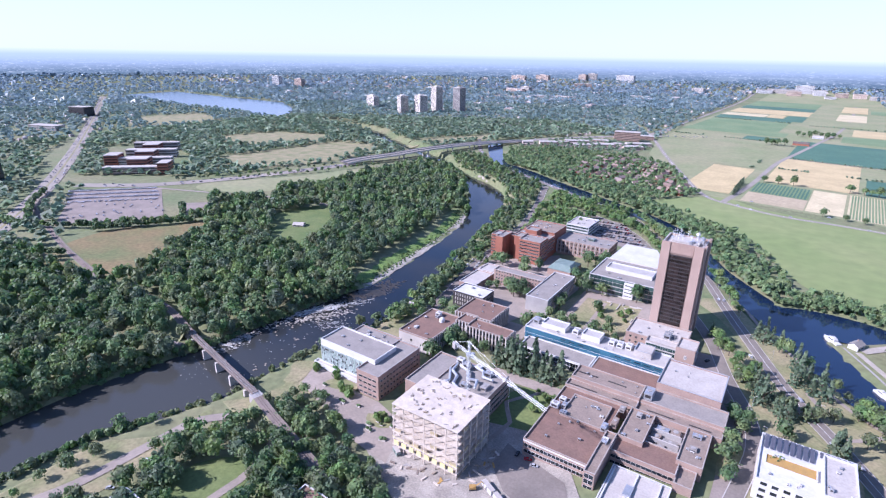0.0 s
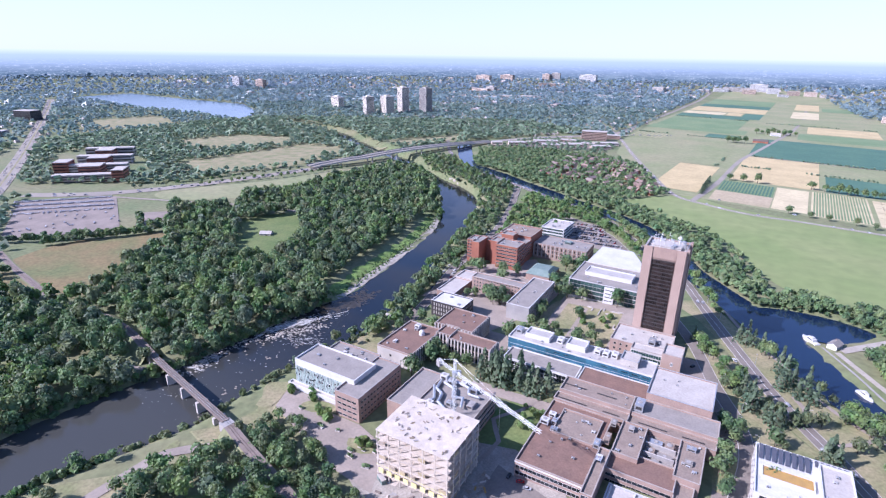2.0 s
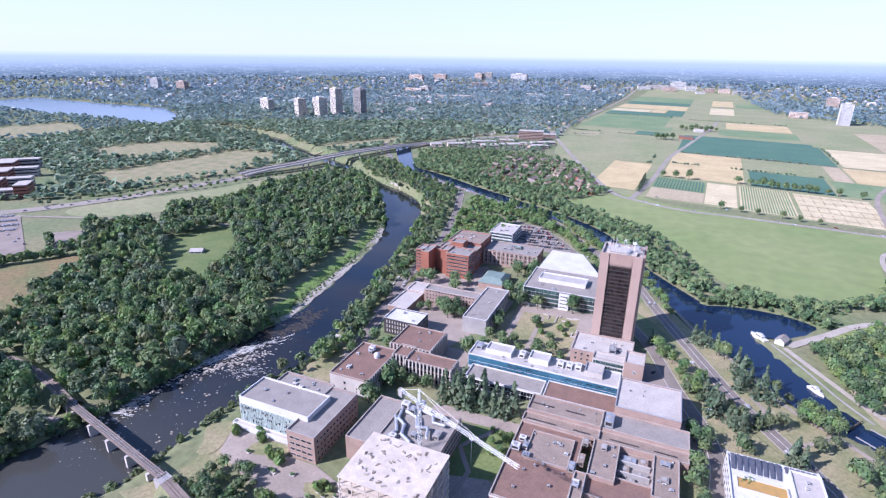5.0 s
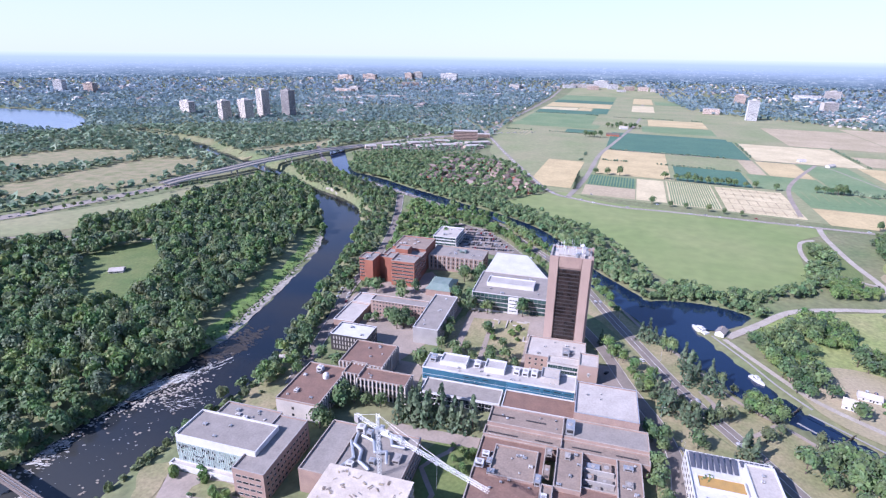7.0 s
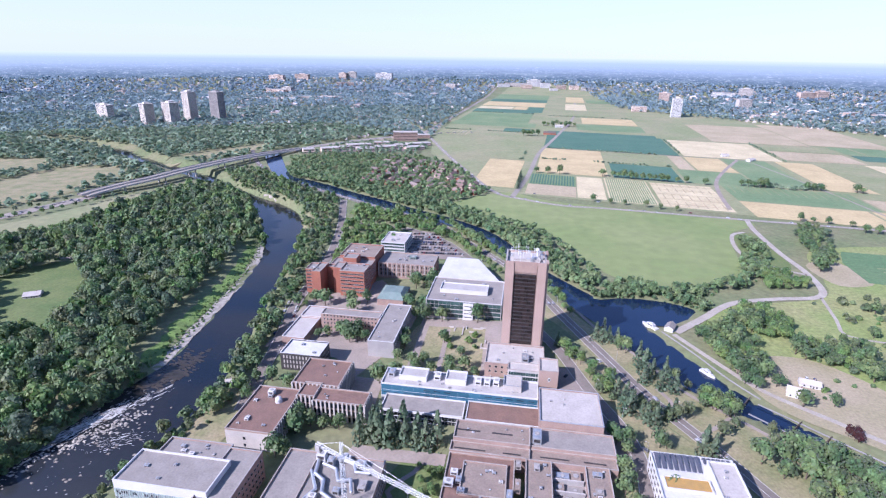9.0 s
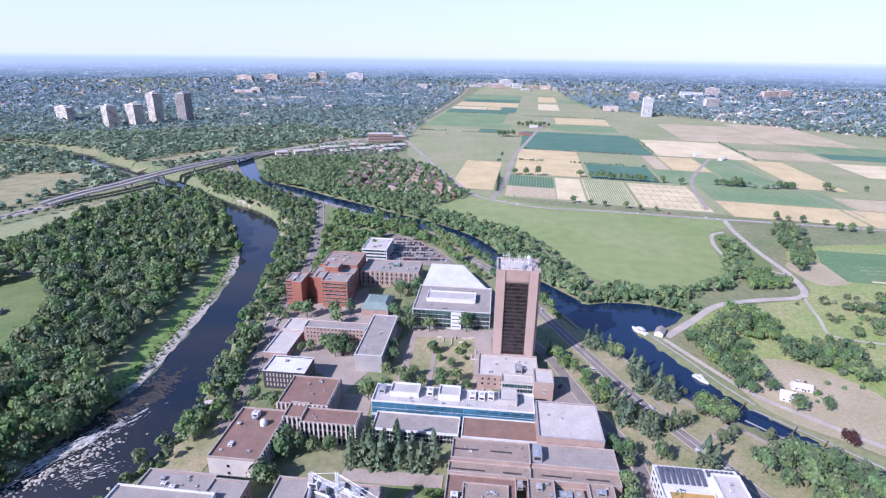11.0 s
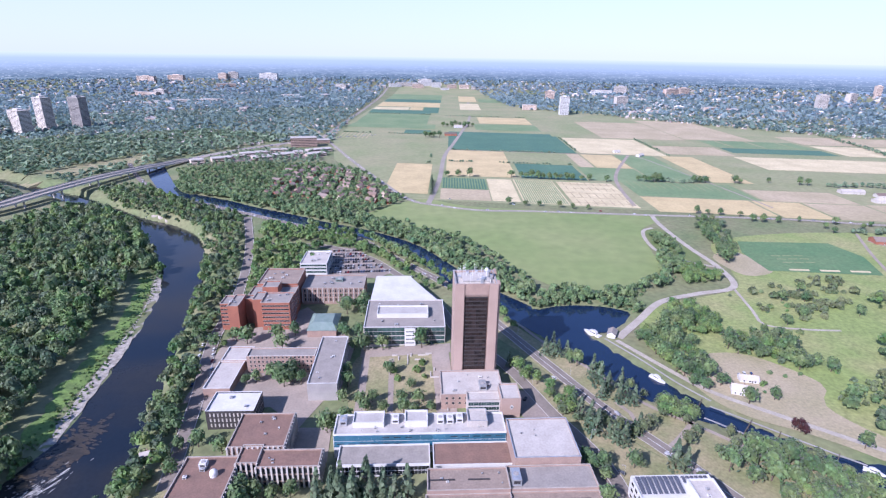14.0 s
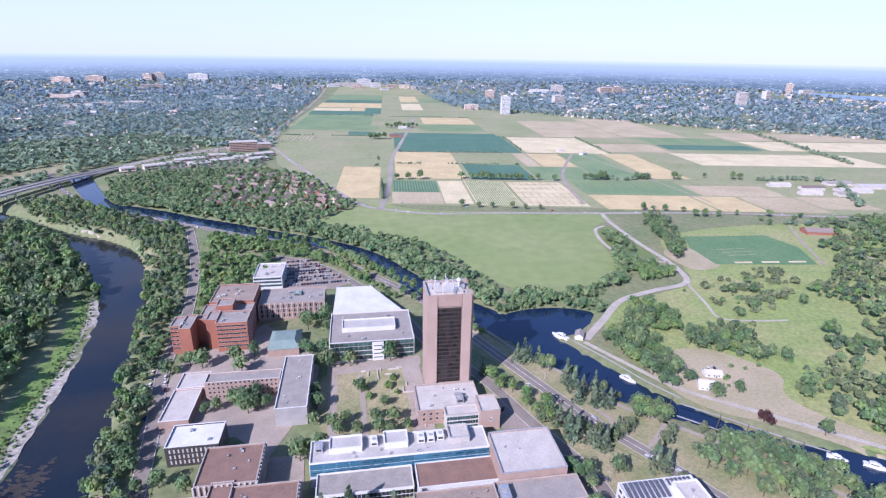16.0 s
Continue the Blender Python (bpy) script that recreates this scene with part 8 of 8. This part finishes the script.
foam = np.concatenate([ragged(800, -330, 272, 22, 3.4, 1.5, 0.2, WATER_Z + 0.12, 62, 1), ragged(320, -322, 284, 16, 2.4, 1.2, 0.16, WATER_Z + 0.12, 60, 8), ragged(140, -300, 262, 9, 4, 0.9, 0.16, WATER_Z + 0.12, 30, 2), ragged(220, -340, 200, 5, 9, 0.9, 0.2, WATER_Z + 0.12, 20, 3), ragged(70, -322, 162, 11, 10, 0.4, 0.16, WATER_Z + 0.12, 30, 4), ragged(50, -314, 228, 12, 18, 0.4, 0.14, WATER_Z + 0.12, 50, 5)])
tagged(new("foam", raw_mesh("foam", foam, 6, M_FOAM)), "white foam streaks on river rapids", "foam", kind="stuff")


def rocks(name, spots, size, mat, label):
    out = []
    for x, y, z in spots:
        g = np.array([(-1, -1, -0.4), (1, -1, -0.4), (1, 1, -0.4), (-1, 1, -0.4), (-0.6, -0.7, 0.6), (0.7, -0.6, 0.5), (0.6, 0.7, 0.7), (-0.7, 0.6, 0.5)]) * rng.uniform(0.5, 1.3, (8, 3)) * rng.uniform(*size) * (1.3, 1, 0.6) + (x, y, z)
        for q in ((4, 5, 6, 7), (0, 1, 5, 4), (1, 2, 6, 5), (2, 3, 7, 6), (3, 0, 4, 7)):
            out.append(g[list(q)])
    tagged(new(name, raw_mesh(name, np.concatenate(out), 4, mat)), label, "rocks", kind="stuff")


spots = [(-320 + rng.normal(0, 18), 270 + rng.normal(0, 22), WATER_Z) for _ in range(160)] + [(-345 + rng.normal(0, 6), 205 + rng.normal(0, 16), WATER_Z) for _ in range(80)] + [(-292 + rng.normal(0, 4), 170 + rng.normal(0, 25), WATER_Z) for _ in range(20)]
ledge = [(-340 + k * 0.42 + rng.normal(0, 3.2), 232 + k * 0.62 + rng.normal(0, 3.2), WATER_Z + 0.1) for k in range(0, 90) for _ in range(2)] + [(-341 + rng.normal(0, 4), 196 + rng.normal(0, 12), WATER_Z + 0.1) for _ in range(60)]
rocks("rock_ledges", ledge, (0.35, 1.0), M_LEDGE, "pale limestone ledges along the rapids")
rocks("river_rocks", spots, (0.35, 1.0), M_ROCK, "brown wet rocks in shallow rapids")
M_SHOAL = material("submerged_weed", (0.060, 0.046, 0.030), (0.035, 0.030, 0.022), 0.15, 0.8, 0.35, spread=0.3)
tagged(new("shoal", raw_mesh("shoal", np.concatenate([ragged(420, -313, 342, 5.5, 13, 1.7, 0.8, WATER_Z + 0.05, -8, 9), ragged(160, -322, 322, 7, 6, 1.3, 0.6, WATER_Z + 0.05, 30, 10)]), 6, M_SHOAL)), "brown weedy shoals showing through shallow water", "shoals", kind="stuff")

# ---- cars ----
CAR_PAINT = [material("car_paint_" + n, c, [v * 0.9 for v in c], 1.0, 5.0, 0.25, metal=0.2, spread=0.04) for n, c in (("white", (0.75, 0.75, 0.75)), ("silver", (0.45, 0.46, 0.48)), ("black", (0.02, 0.02, 0.025)), ("blue", (0.04, 0.08, 0.2)), ("red", (0.35, 0.02, 0.03)), ("grey", (0.15, 0.15, 0.16)))]
CAR_WORDS = ["white", "silver", "black", "dark blue", "red", "grey"]
body = Geo().prism([(-2.2, -0.86), (2.0, -0.86), (2.3, -0.6), (2.3, 0.6), (2.0, 0.86), (-2.2, 0.86)], 0.3, 0.85)
cabin = Geo()
lo = [(-1.8, -0.8, 0.85), (1.2, -0.8, 0.85), (1.2, 0.8, 0.85), (-1.8, 0.8, 0.85)]
hi = [(-1.25, -0.66, 1.42), (0.45, -0.66, 1.42), (0.45, 0.66, 1.42), (-1.25, 0.66, 1.42)]
for k in range(4):
    cabin.face([lo[k], lo[(k + 1) % 4], hi[(k + 1) % 4], hi[k]])
wheel_mesh = Geo().tube((0, -0.12, 0), (0, 0.12, 0), 0.33, n=10).mesh("wheel", M_DARK)
roof_geo = Geo().box(-1.3, 0.5, -0.68, 0.68, 1.42, 1.47)
cabin_mesh = cabin.mesh("cabin_glass", M_GLASS)
CAR_MESH = [(body.mesh("body", m), roof_geo.mesh("roof_panel", m)) for m in CAR_PAINT]
cr = random.Random(23)


def car(x, y, turn, group="parked cars", k=None):
    k = cr.choices(range(6), (4, 4, 5, 3, 1, 4))[0] if k is None else k
    c = thing("car", (x, y, gz(x, y) + 0.5), CAR_WORDS[k] + " car parked on asphalt", "car", group, turn=turn)
    b = part("body", CAR_MESH[k][0], None, c)
    part("cabin_glass", cabin_mesh, None, b)
    part("roof_panel", CAR_MESH[k][1], None, b)
    for wx in (-1.4, 1.4):
        for wy in (-0.8, 0.8):
            part("wheel", wheel_mesh, None, c, at=pose(wx, wy, 0.33))


for j in range(8):
    for i in range(26):
        px, py = -197 + i * 2.9 - j * 1.0, 612 + j * 8.6 + (2.0 if j % 2 else 0.0) + i * 0.15
        if px < -122 - max(0, (py - 615)) * 0.72 and cr.random() < 0.85:
            car(px, py, 85 + cr.choice((0, 180)), "cars in the campus car park")
for a, b in row([(-252, 381), (-272, 466), (-280, 557), (-304, 681)], 9, 0.5, 3.2):
    if cr.random() < 0.65:
        car(a, b, 95 if b < 560 else 108, "cars along the river drive")
for a, b in row([(-252, 400), (-270, 466), (-278, 557), (-302, 681)], 9, 0.5, -4.6):
    if cr.random() < 0.6:
        car(a, b, 95 if b < 560 else 108, "cars along the river drive")
for a, b, t, k in ((-18, 368, 60, 2), (-84, 203, 20, 4), (-91, 204, 90, 2), (-79, 200, 15, 1), (150, 392, 70, 1), (155, 394, 70, 0), (160, 393, 70, 3), (-258, 62, 40, 1), (-270, 50, 40, 0), (-262, 84, 30, 0), (-33, 218, 20, 1), (-30, 214, 20, 0), (-38, 216, 20, 2), (24, 296, 130, 5), (8, 392, 120, 0), (-100, 596, 125, 0), (-180, 690, 140, 2), (60, 875, -12, 0), (190, 838, -12, 4), (320, 815, -8, 0), (-40, 908, -20, 1)):
    car(a, b, t, "cars about the place", k)
out_b = []
box = np.array([[(-2.2, -.9, .2), (2.2, -.9, .2), (2.2, -.9, .9), (-2.2, -.9, .9)], [(2.2, -.9, .2), (2.2, .9, .2), (2.2, .9, .9), (2.2, -.9, .9)], [(2.2, .9, .2), (-2.2, .9, .2), (-2.2, .9, .9), (2.2, .9, .9)], [(-2.2, -.9, .9), (2.2, -.9, .9), (2.2, .9, .9), (-2.2, .9, .9)], [(-1.6, -.7, 1.45), (.6, -.7, 1.45), (.6, .7, 1.45), (-1.6, .7, 1.45)], [(-2, -.8, .9), (1.2, -.8, .9), (.6, -.7, 1.45), (-1.6, -.7, 1.45)], [(1.2, -.8, .9), (1.2, .8, .9), (.6, .7, 1.45), (.6, -.7, 1.45)]])
def far_car(x, y, turn, z):
    q = box.reshape(-1, 3)
    a = radians(turn)
    out_b.append(np.stack([q[:, 0] * math.cos(a) - q[:, 1] * math.sin(a) + x, q[:, 0] * math.sin(a) + q[:, 1] * math.cos(a) + y, q[:, 2] + z], 1))


# double rows of cars on the upper half of the large lot
for j in range(8):
    f = (j // 2 * 2 + (0.34 if j % 2 else 0.0) + 0.3) / 8.0
    for i in range(44):
        g = (i + 0.5) / 44
        px, py = -938 + 82 * g + 88 * f, 325 + 97 * g - 43 * f
        if rng.uniform() < (0.92 if j < 6 else 0.6):
            far_car(px, py, -26 + rng.normal(0, 3), gz(px, py) + 0.5)
for k in range(26):
    g, f = rng.uniform(0, 1), rng.uniform(1.0, 1.7)
    px, py = -938 + 82 * g + 88 * f, 325 + 97 * g - 43 * f
    if inside(CAR_LOT, [(px, py)])[0]:
        far_car(px, py, -26, gz(px, py) + 0.5)
for name, gap, sides in (("riverside_drive", 15, (-9.5, -5.5, 5.5, 9.5)), ("heron_drive", 26, (-8, -3.5, 3.5, 8)), ("heron_drive_west", 18, (-8, -3.5, 3.5, 8)), ("farm_drive", 45, (-2.2, 2.2)), ("farm_boundary_road", 30, (-3, 3)), ("canal_drive", 60, (-2.2, 2.2))):
    for side in sides:
        line = row(ROADS[name][0], gap, 0.3, side)
        for (ax, ay), (bx, by) in zip(line, line[1:]):
            if cr.random() < 0.45:
                t = cr.random()
                px, py = ax + (bx - ax) * t, ay + (by - ay) * t
                far_car(px, py, math.degrees(math.atan2(by - ay, bx - ax)), gz(px, py) + 0.6)
for x0, x1, y0, y1, n in ((-500, -340, 1240, 1350, 90),):
    for k in range(n):
        px, py = cr.uniform(x0, x1), cr.uniform(y0, y1)
        if cr.random() < 0.6:
            far_car(px, py, 30 + cr.choice((0, 90)), gz(px, py) + 0.4)
if out_b:
    tagged(new("parked_cars", raw_mesh("parked_cars", np.concatenate(out_b), 4, material("far_car_paint", (0.45, 0.45, 0.47), (0.12, 0.12, 0.14), 0.25, 3.0, 0.35, island=0.4))), "many small cars on distant lots and roads", "cars", kind="stuff")
